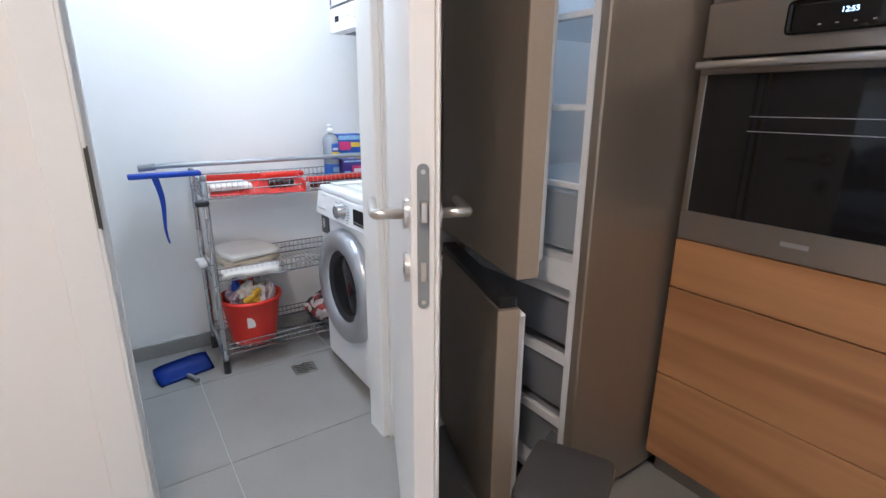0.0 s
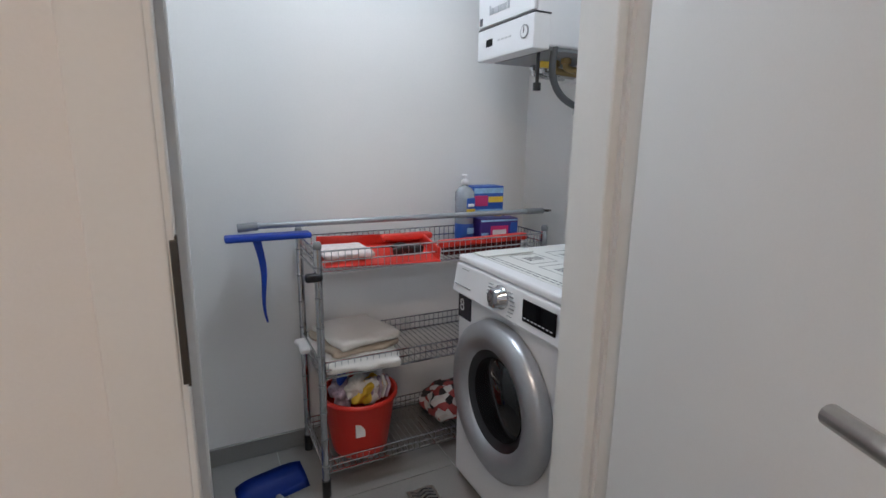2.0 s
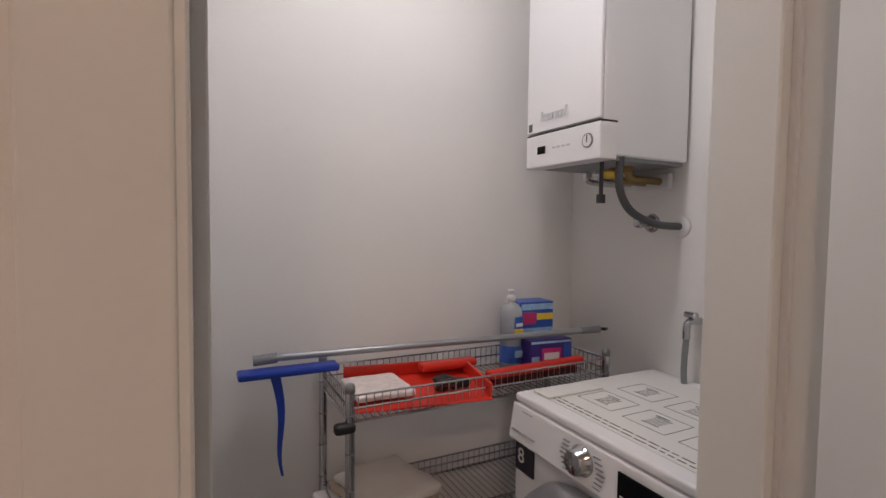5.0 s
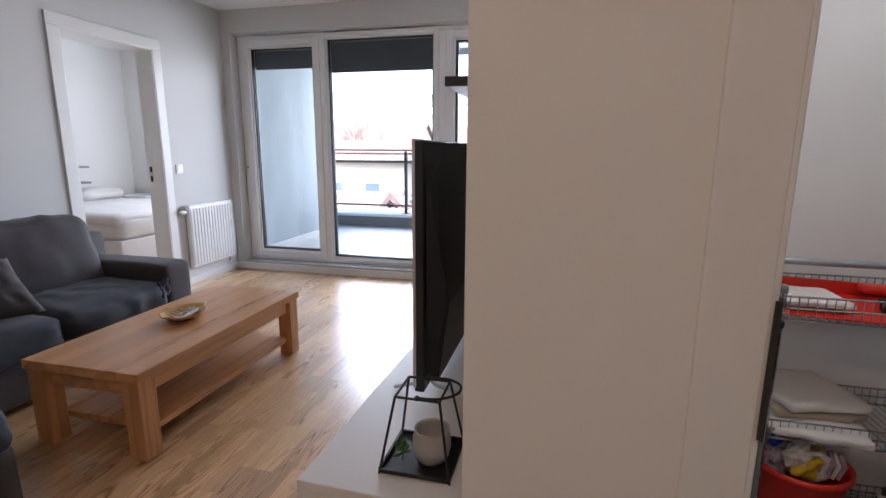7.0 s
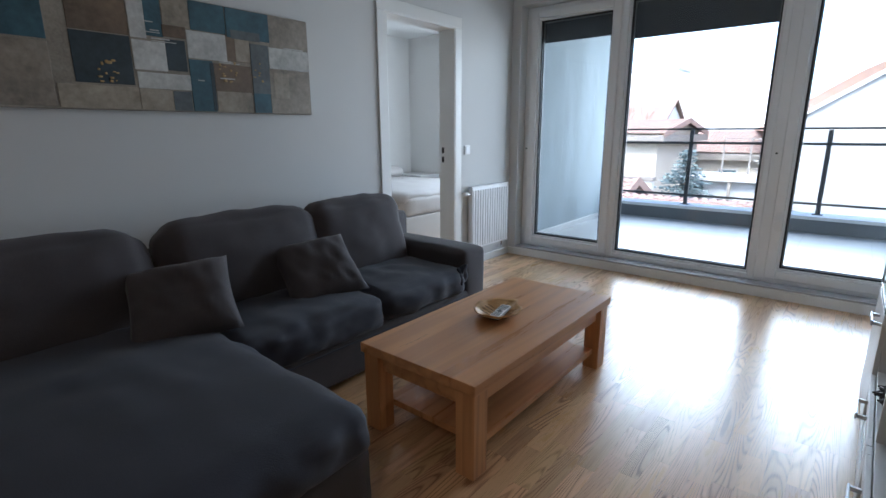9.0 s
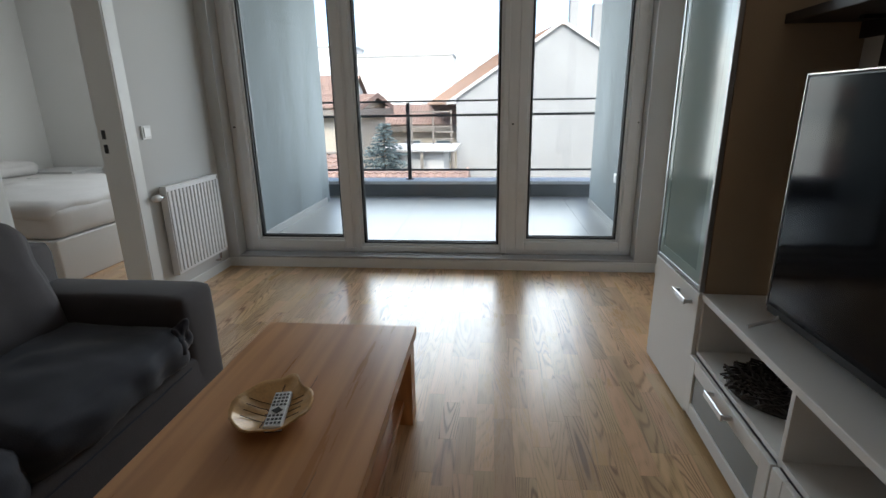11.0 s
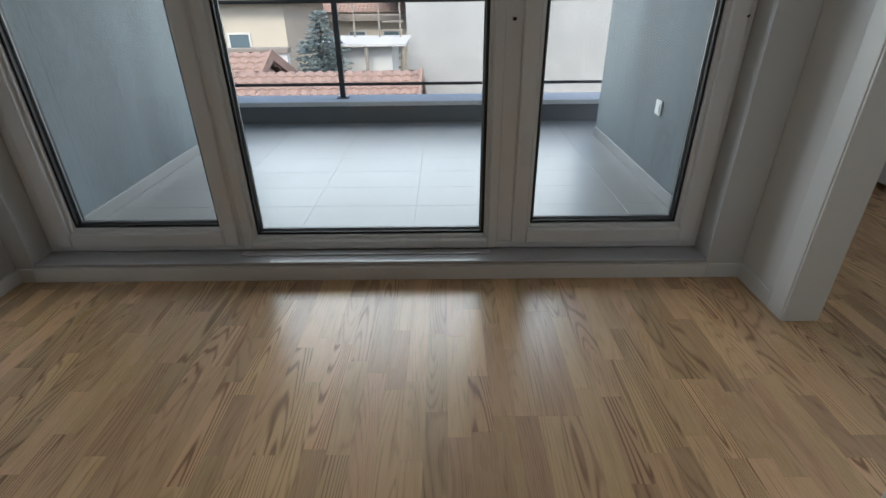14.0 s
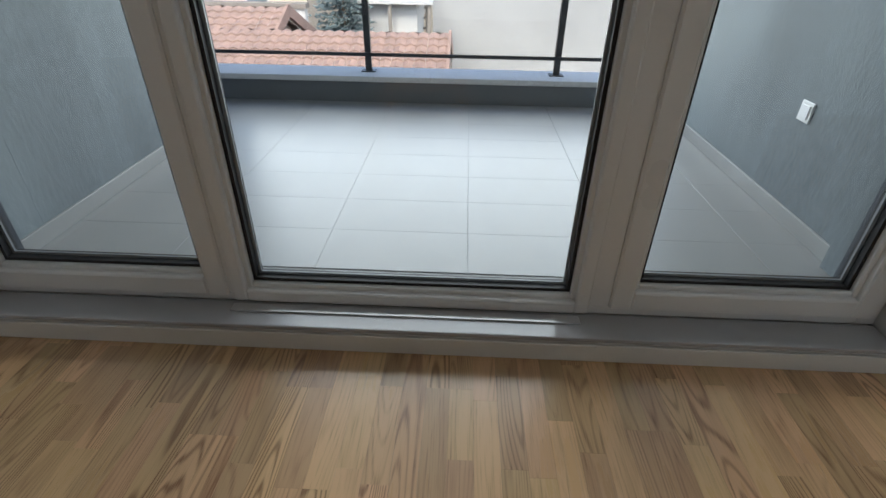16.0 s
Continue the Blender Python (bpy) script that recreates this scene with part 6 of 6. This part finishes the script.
def pedal_bin():
    t = thing("pedal_bin", 0.822, 0.595, 0, "grey plastic pedal bin with a flat dark lid", "bin", rz=28)
    part("body", smooth(soft(0, 0, 0.16, 0.22, 0.19, 0.32, 0.05, 10)), M_SILVER, t)
    part("lid", smooth(soft(0, 0, 0.328, 0.225, 0.195, 0.03, 0.014, 12, puff=0.006)), M_LID, t, "dark grey lid")
    part("rim", smooth(soft(0, 0, 0.307, 0.235, 0.205, 0.022, 0.010, 8)), M_ALU, t)


pedal_bin()

# ---- outside ----
M_GROUND = mat("garden_ground", (0.16, 0.15, 0.12), 0.95, var=0.3, vscale=0.6, bump=0.5, bscale=5)
M_REND = mat("pale_render", (0.29, 0.297, 0.30), 0.85, var=0.2, vscale=0.5, bump=0.2, bscale=14)
M_REND2 = mat("cream_render", (0.46, 0.41, 0.34), 0.85, var=0.08, vscale=0.7)
M_REND3 = mat("white_render", (0.50, 0.50, 0.49), 0.85, var=0.06, vscale=0.7)
M_ROOF = mat("clay_roof_tile", (0.255, 0.175, 0.145), 0.7, var=0.3, vscale=4, bump=0.3)
M_ROOF_O = mat("orange_roof_tile", (0.46, 0.28, 0.18), 0.7, var=0.25, vscale=4, bump=0.3)
M_ROOF_G = mat("grey_sheet_roof", (0.42, 0.42, 0.42), 0.6, var=0.12, vscale=2)
M_PANE = mat("far_window_glass", (0.10, 0.14, 0.16), 0.1, bump=0)
# apartment blocks: haze and glare are painted into the pale wall colour
M_HAZEWALL = mat("hazed_far_wall", (0.72, 0.71, 0.70), 0.9, var=0.06, vscale=0.3)
# their panes are lightened for haze too, unlike the nearer dark panes
M_HAZEPANE = mat("hazed_far_glass", (0.42, 0.46, 0.50), 0.3, bump=0)
M_NEEDLE = mat("blue_spruce_needles", (0.10, 0.135, 0.14), 0.8, var=0.35, vscale=8)
M_BARK = mat("bark", (0.10, 0.075, 0.055), 0.9, var=0.3, vscale=12)
M_TIMBER = mat("grey_timber", (0.20, 0.18, 0.16), 0.8, var=0.2)
GZ = -6.5
gbm = bmesh.new()
bmesh.ops.create_grid(gbm, x_segments=2, y_segments=2, size=900)
bmesh.ops.translate(gbm, verts=gbm.verts, vec=(0, 300, GZ))
setting("ground", gbm, M_GROUND, "bare garden ground below the house", "ground")


def window_pane(parent, x0, x1, z0, z1, y):
    w = part("window", ring(x0, x1, z0, z1, 0.07, y - 0.05, y + 0.02, 0), M_REND3, parent)
    part("pane", one(x0 + 0.07, x1 - 0.07, y - 0.02, y, z0 + 0.07, z1 - 0.07), M_PANE, w)


def tiled_roof(t, x0, x1, y0, z0, y1, z1, material, nx):
    """A roof slope of rows of tiles, from eaves (y0, z0) to ridge (y1, z1)."""
    bm = bmesh.new()
    L = math.hypot(y1 - y0, z1 - z0)
    n = max(3, int(L / 0.26))
    for i in range(n):
        a, b = i / n, min(1.0, (i + 1.12) / n)
        for k in range(nx):
            xa, xb = x0 + (x1 - x0) * k / nx, x0 + (x1 - x0) * (k + 0.97) / nx
            m = (xa + xb) / 2
            lo, hi = (y0 + (y1 - y0) * a, z0 + (z1 - z0) * a + 0.05), (y0 + (y1 - y0) * b, z0 + (z1 - z0) * b + 0.01)
            v = [bm.verts.new(q) for q in ((xa, lo[0], lo[1]), (m, lo[0], lo[1] + 0.035), (xb, lo[0], lo[1]), (xb, hi[0], hi[1]), (m, hi[0], hi[1] + 0.035), (xa, hi[0], hi[1]), (xa, lo[0], lo[1] - 0.05), (m, lo[0], lo[1]), (xb, lo[0], lo[1] - 0.05))]
            bm.faces.new((v[0], v[1], v[4], v[5]))
            bm.faces.new((v[1], v[2], v[3], v[4]))
            bm.faces.new((v[6], v[7], v[1], v[0]))
            bm.faces.new((v[7], v[8], v[2], v[1]))
    r = part("roof_tiles", bm, material, t)
    r["kind"] = "stuff"
    for x in (x0 - 0.02, x1 - 0.04):
        bm = bmesh.new()
        v = [bm.verts.new((x + dx, y, z + dz)) for dx in (0, 0.06) for y, z, dz in ((y0, z0, -0.16), (y1, z1, -0.16), (y1, z1, 0.09), (y0, z0, 0.09))]
        for f in ((0, 1, 2, 3), (7, 6, 5, 4), (0, 4, 5, 1), (3, 2, 6, 7), (0, 3, 7, 4), (1, 5, 6, 2)):
            bm.faces.new([v[k] for k in f])
        part("verge", bm, material, t)
    part("roof_deck", one(x0, x1, min(y0, y1), max(y0, y1), min(z0, z1) - 0.4, min(z0, z1) - 0.05), M_TIMBER, t)


def gable_house():
    """Big neighbour with a blank pale end wall and an orange roof."""
    t = thing("gable_house", 1.2, 25.0, GZ, "large neighbouring house with a blank pale gable wall", "house")
    bm = bmesh.new()
    pts = [(-4.4, 0), (5.8, 0), (5.8, 7.48), (0.2, 10.985), (-4.4, 7.985)]
    f = [bm.verts.new((x, 0, z)) for x, z in pts]
    b = [bm.verts.new((x, 14, z)) for x, z in pts]
    bm.faces.new(f)
    bm.faces.new(b[::-1])
    for i in range(5):
        bm.faces.new((f[i], b[i], b[(i + 1) % 5], f[(i + 1) % 5]))
    part("wall", bm, M_REND, t)
    for (xa, za), (xb, zb) in (((-4.85, 7.7), (0.2, 11.0)), ((6.2, 7.2), (0.2, 11.0))):
        bm = bmesh.new()
        n = 26
        for i in range(n):
            for k in range(30):
                u0, u1 = i / n, (i + 1.1) / n
                y0, y1 = -0.12 + k * 0.48, -0.12 + (k + 0.97) * 0.48
                q = [bm.verts.new(p) for p in ((xa + (xb - xa) * u0, y0, za + (zb - za) * u0 + 0.10), (xa + (xb - xa) * u0, y1, za + (zb - za) * u0 + 0.10), (xa + (xb - xa) * u1, y1, za + (zb - za) * u1 + 0.05), (xa + (xb - xa) * u1, y0, za + (zb - za) * u1 + 0.05), (xa + (xb - xa) * u0, y0, za + (zb - za) * u0), (xa + (xb - xa) * u0, y1, za + (zb - za) * u0))]
                bm.faces.new((q[0], q[1], q[2], q[3]))
                bm.faces.new((q[4], q[5], q[1], q[0]))
        # the ridge runs a little askew, so the near slope shows beside the gable
        for v in bm.verts:
            v.co.x -= 0.19 * (v.co.y + 0.12)
        r = part("roof_tiles", bm, M_ROOF_O, t)
        r["kind"] = "stuff"
    for (xa, za), (xb, zb) in (((-4.85, 7.7), (0.2, 11.0)), ((6.2, 7.2), (0.2, 11.0))):
        bm = bmesh.new()
        v = [bm.verts.new((x, y, z + d)) for y in (-0.15, -0.11) for x, z, d in ((xa, za, -0.03), (xb, zb, -0.03), (xb, zb, 0.13), (xa, za, 0.13))]
        for f in ((0, 1, 2, 3), (7, 6, 5, 4), (0, 4, 5, 1), (3, 2, 6, 7)):
            bm.faces.new([v[k] for k in f])
        bmesh.ops.recalc_face_normals(bm, faces=bm.faces[:])
        part("verge", bm, M_REND3, t, "pale rendered verge")
    part("chimney", one(2.2, 2.7, 4, 4.6, 9.5, 12.4, 0.02), M_REND, t)
    part("chimney", one(0.9, 1.3, 3, 3.5, 11, 12.6, 0.02), M_REND, t)


gable_house()


def simple_house(name, x, y, w, d, wall_h, ridge, wall_m, roof_m, label, along="x", wins=()):
    t = thing(name, x, y, GZ, label, "house")
    part("wall", one(-w / 2, w / 2, 0, d, 0, wall_h), wall_m, t)
    tiled_roof(t, -w / 2 - 0.4, w / 2 + 0.4, -0.5, wall_h - 0.1, d / 2, ridge, roof_m, int(w / 0.19))
    tiled_roof(t, -w / 2 - 0.4, w / 2 + 0.4, d + 0.5, wall_h - 0.1, d / 2, ridge, roof_m, 12)
    bm = bmesh.new()
    for s in (-1, 1):
        v = [bm.verts.new(q) for q in ((s * w / 2, 0, wall_h), (s * w / 2, d, wall_h), (s * w / 2, d / 2, ridge - 0.08))]
        u = [bm.verts.new(q.co - Vector((s * 0.2, 0, 0))) for q in v]
        bm.faces.new(v)
        bm.faces.new(u[::-1])
        for i in range(3):
            bm.faces.new((v[i], u[i], u[(i + 1) % 3], v[(i + 1) % 3]))
    part("gable", bm, wall_m, t)
    for x0, x1, z0, z1 in wins:
        window_pane(t, x0, x1, z0, z1, -0.001)
    return t


simple_house("red_roof_house", -5.2, 13.5, 5.2, 3.2, 5.35, 5.98, M_REND3, M_ROOF, "low house with a weathered red tile roof")
simple_house("small_house", -7.9, 14.6, 3.2, 3.0, 5.6, 6.3, M_REND3, M_ROOF, "small white house with a red tile roof")
simple_house("cream_house", -12.3, 24, 9, 7, 7.7, 8.25, M_REND2, M_ROOF, "cream house with a dark red tile roof", wins=((2.2, 3.1, 5.0, 6.2), (0.2, 1.1, 5.0, 6.2)))
simple_house("back_house", -7.5, 33, 9, 7, 6.6, 7.7, M_REND2, M_ROOF, "house with a brown tiled roof behind the garden", wins=((0.5, 1.5, 4.3, 5.6), (2.4, 3.4, 4.3, 5.6)))
simple_house("far_house", 3, 60, 12, 8, 9, 12, M_REND3, M_ROOF_O, "pale house with an orange roof further away", wins=((-3, -1.6, 6, 8), (1, 2.4, 6, 8)))
simple_house("far_house", -24, 55, 14, 9, 8, 11, M_REND3, M_ROOF, "pale house with a red roof further away", wins=((-3, -1.6, 5.5, 7), (2, 3.4, 5.5, 7)))
shed = thing("garden_shed", -4.4, 20.6, GZ, "low shed with a pale sheet roof and a timber frame", "shed")
part("wall", one(-1.2, 1.0, 0, 2.6, 0, 6.0), M_REND3, shed)
part("roof", boxes((-1.5, 1.5, -0.4, 2.8, 6.02, 6.10)), M_ROOF_G, shed)
for x in (-1.3, 0.2, 1.4):
    part("post", one(x - 0.05, x + 0.05, -0.35, -0.25, 0, 6.02), M_TIMBER, shed)
st = thing("outside_stair", -3.55, 22.5, GZ, "steel outside stair frame beside the neighbour's wall", "stair")
for i in range(6):
    part("tread", one(-0.5, 0.3, 0.2 + 0.25 * i, 0.45 + 0.25 * i, 5.0 + 0.3 * i, 5.05 + 0.3 * i), M_TIMBER, st)
for z in (6.0, 6.8, 7.4):
    part("bar", one(-1.4, 0.3, 0.16, 0.2, z, z + 0.05), M_TIMBER, st)
for x in (-1.4, -0.5, 0.26):
    part("post", one(x, x + 0.06, 0.1, 0.16, 0, 7.5), M_TIMBER, st)
wall_g = thing("garden_wall", -7.2, 18.0, GZ, "plain white rendered garden wall", "wall")
part("wall", one(-5.5, 1.1, 0, 0.25, 0, 6.1), M_REND3, wall_g)
part("coping", one(-5.55, 1.15, -0.06, 0.31, 6.1, 6.22), M_TIMBER, wall_g)


def apartment(x, y, w, h, label):
    t = thing("apartment_block", x, y, GZ, label, "apartment block")
    part("wall", one(-w / 2, w / 2, 0, 14, 0, h), M_HAZEWALL, t)
    part("roof", one(-w / 2 - 0.3, w / 2 + 0.3, -0.3, 14.3, h, h + 0.6), M_ROOF_G, t)
    for i in range(int(w / 4)):
        for k in range(int(h / 3.2)):
            x0, z0 = -w / 2 + 1 + 4 * i, 1 + 3.2 * k
            part("window", one(x0, x0 + 1.8, -0.05, 0.05, z0, z0 + 1.5), M_HAZEPANE, t)


apartment(-30, 150, 34, 21, "distant apartment block, its colours lightened for haze")
apartment(-62, 170, 30, 26, "distant apartment block, its colours lightened for haze")
apartment(14, 190, 30, 22, "distant apartment block, its colours lightened for haze")


def spruce(x, y, h, label):
    t = thing("spruce_tree", x, y, GZ, label, "tree")
    part("trunk", cyl(bmesh.new(), (0, 0, 0), (0, 0, h * 0.97), 0.16, 0.02, n=10), M_BARK, t)
    rnd = random.Random(int(x * 10))
    verts, faces = [], []
    levels = 60
    for i in range(levels):
        f = i / levels
        z = h * (0.08 + 0.92 * f)
        R = min(2.1, 0.14 + 0.62 * (h - z)) * rnd.uniform(0.72, 1.1)
        for k in range(int(10 + 14 * (1 - f))):
            a = rnd.uniform(0, 6.283)
            r = R * rnd.uniform(0.7, 1.08)
            for s in range(max(3, int(r / 0.12))):
                q = (s + rnd.random()) / max(3, int(r / 0.12))
                bx, by, bz = r * q * math.cos(a), r * q * math.sin(a), z - 0.22 * r * q + 0.10 * r * q * q
                for _ in range(3):
                    d = Vector((math.cos(a + rnd.uniform(-1.1, 1.1)), math.sin(a + rnd.uniform(-1.1, 1.1)), rnd.uniform(-0.5, 0.4))).normalized()
                    sd = d.orthogonal().normalized() * rnd.uniform(0.022, 0.05)
                    L = rnd.uniform(0.09, 0.19)
                    o = Vector((bx, by, bz))
                    n = len(verts)
                    verts += [tuple(o - sd), tuple(o + sd), tuple(o + d * L)]
                    faces.append((n, n + 1, n + 2))
    me = bpy.data.meshes.new("crown")
    me.from_pydata(verts, [], faces)
    me.materials.append(M_NEEDLE)
    cr = new("crown", me)
    cr.parent = t
    cr["kind"] = "stuff"


spruce(-5.55, 20.0, 7.15, "blue spruce tree standing in the neighbour's garden")


def bare_tree(x, y, h, seed):
    t = thing("bare_tree", x, y, GZ, "leafless grey tree in the distance", "tree")
    rnd = random.Random(seed)
    bm = bmesh.new()

    def grow(p, d, L, r, n):
        q = p + d * L
        cyl(bm, p, q, r, r * 0.6, n=5, caps=False)
        if n:
            for _ in range(3):
                e = (d + Vector((rnd.uniform(-0.7, 0.7), rnd.uniform(-0.7, 0.7), rnd.uniform(-0.1, 0.5)))).normalized()
                grow(p + d * L * rnd.uniform(0.6, 1), e, L * rnd.uniform(0.55, 0.75), r * 0.55, n - 1)

    grow(Vector((0, 0, 0)), Vector((0, 0, 1)), h * 0.42, 0.16, 5)
    part("limbs", bm, M_BARK, t)


bare_tree(-17, 40, 11, 1)
bare_tree(-20, 46, 12, 2)
bare_tree(9.5, 34, 14, 3)

# ---- floors, piece by piece ----
setting("floor", boxes((-7.3, 3.2, -2.6, 5.62, -0.10, -0.0045), (-7.3, -3.62, 5.62, 6.8, -0.1, -0.0045), (-0.31, 3.2, 5.62, 7.34, -0.1, -0.0045)), M_SCREED, "oak strip parquet laid towards the window", "floor")
FLOOR = bpy.data.objects["floor"]


def slab_mesh(name, w, d, h, c, material):
    """A thin slab with chamfered top edges, its top at z = 0."""
    me = bpy.data.meshes.new(name)
    a, b = w / 2, d / 2
    v = [(-a, -b, -h), (a, -b, -h), (a, b, -h), (-a, b, -h), (-a, -b, -c), (a, -b, -c), (a, b, -c), (-a, b, -c), (-a + c, -b + c, 0), (a - c, -b + c, 0), (a - c, b - c, 0), (-a + c, b - c, 0)]
    f = [(8, 9, 10, 11)]
    for i in range(4):
        j = (i + 1) % 4
        f += [(i, j, 4 + j, 4 + i), (4 + i, 4 + j, 8 + j, 8 + i)]
    me.from_pydata(v, [], f)
    me.materials.append(material)
    return me


def lay(parent, name, cells, z, h, c, material, near, limit=300):
    """Cells (x, y, w, d): those near become pieces of their own, the rest one joined part."""
    meshes, rest = {}, []
    cells = sorted(cells, key=near)
    for i, (x, y, w, d) in enumerate(cells):
        if i < limit:
            k = (round(w, 3), round(d, 3))
            if k not in meshes:
                meshes[k] = slab_mesh(name, w, d, h, c, material)
            ob = new(name, meshes[k])
            ob.parent = parent
            ob.location = (x, y, z)
        else:
            rest.append((x, y, w, d))
    if rest:
        vs, fs = [], []
        for x, y, w, d in rest:
            t = slab_mesh("scratch", w, d, h, c, material)
            n = len(vs)
            vs += [(q.co.x + x, q.co.y + y, q.co.z + z) for q in t.vertices]
            fs += [tuple(n + k for k in p.vertices) for p in t.polygons]
            bpy.data.meshes.remove(t)
        me = bpy.data.meshes.new(name + "_field")
        me.from_pydata(vs, [], fs)
        me.materials.append(material)
        ob = new(name + "_field", me)
        ob.parent = parent
        ob["kind"] = "stuff"


rnd = random.Random(21)
cells = []
STRIP = 0.0705
for (x0, x1, y0, y1) in ((XW, XE2 + 0.12, 1.36, YN), (XW, XE, -2.6, 1.36), (XE, XE + 0.12, -2.6, 1.288), (XW - 0.14, XW, 3.483, 4.292), (XE2 + 0.12, 3.08, 2.63, 7.22), (-6.4, XW - 0.14, 1.12, 6.65)):
    nx = int((x1 - x0) / STRIP) + 1
    for i in range(nx):
        a, b = x0 + i * STRIP, min(x0 + (i + 1) * STRIP, x1)
        if b - a < 0.01:
            continue
        y = y0
        first = True
        while y < y1 - 0.02:
            L = rnd.choice((0.24, 0.32, 0.40, 0.48, 0.56))
            if first:
                L, first = rnd.choice((0.12, 0.2, 0.3, 0.4)), False
            L = min(L, y1 - y)
            cells.append(((a + b) / 2, y + L / 2, b - a - 0.0003, L - 0.0003))
            y += L
lay(FLOOR, "parquet_strip", cells, 0.0, 0.004, 0.0001, M_OAK, lambda c: (c[0] + 1.7) ** 2 + (c[1] - 4.2) ** 2)

setting("tiled_floor", boxes((XE + 0.121, 1.375, 1.29, 2.512, -0.02, -0.0035), (XE + 0.121, 1.99, -2.6, 1.29, -0.02, -0.0035)), M_GROUT, "grey stone-look tiled floor of the laundry and kitchen", "floor")
cells = []
for i in range(4):
    xa, xb = max(XE + 0.121, -0.3645 + 0.6 * i), min(1.99, 0.2325 + 0.6 * i)
    for k in range(9):
        ya, yb = max(-2.6, -2.667 + 0.6 * k), min(2.512, -2.07 + 0.6 * k)
        if ya > 1.4:
            xb = min(xb, 1.375)
        if xb - xa > 0.02 and yb - ya > 0.02:
            cells.append(((xa + xb) / 2, (ya + yb) / 2, xb - xa - 0.001, yb - ya - 0.001))
lay(bpy.data.objects["tiled_floor"], "tile", cells, 0.001, 0.004, 0.0008, M_TILE_G, lambda c: c[1])

setting("balcony_floor", boxes((-9, -0.31, 5.62, 7.69, -0.3, 0.112), (-0.31, 6, 7.34, 7.69, -0.3, 0.112)), M_GROUT, "pale grey tiled balcony floor", "floor")
cells = []
for i in range(-11, 13):
    for k in range(8):
        xa, xb = -1.84 + 0.567 * i, -1.84 + 0.567 * (i + 1)
        ya = 5.488 + 0.289 * k
        yb = min(ya + 0.29, 7.688)
        if xb < -3.51 and yb < 7.4 or xa > -0.46 and yb < 7.64:
            continue
        cells.append(((xa + xb) / 2, (ya + yb) / 2, xb - xa - 0.0013, yb - ya - 0.0013))
cells = [c for c in cells if c[1] > 5.5]
lay(bpy.data.objects["balcony_floor"], "tile", cells, 0.115, 0.004, 0.0008, M_TILE_B, lambda c: (c[0] + 1.9) ** 2 + (c[1] - 5) ** 2)
setting("balcony_step", one(-3.56, -0.46, 5.39, 5.62, -0.1, 0.111), M_TILE_B, "pale tile strip against the window", "floor")
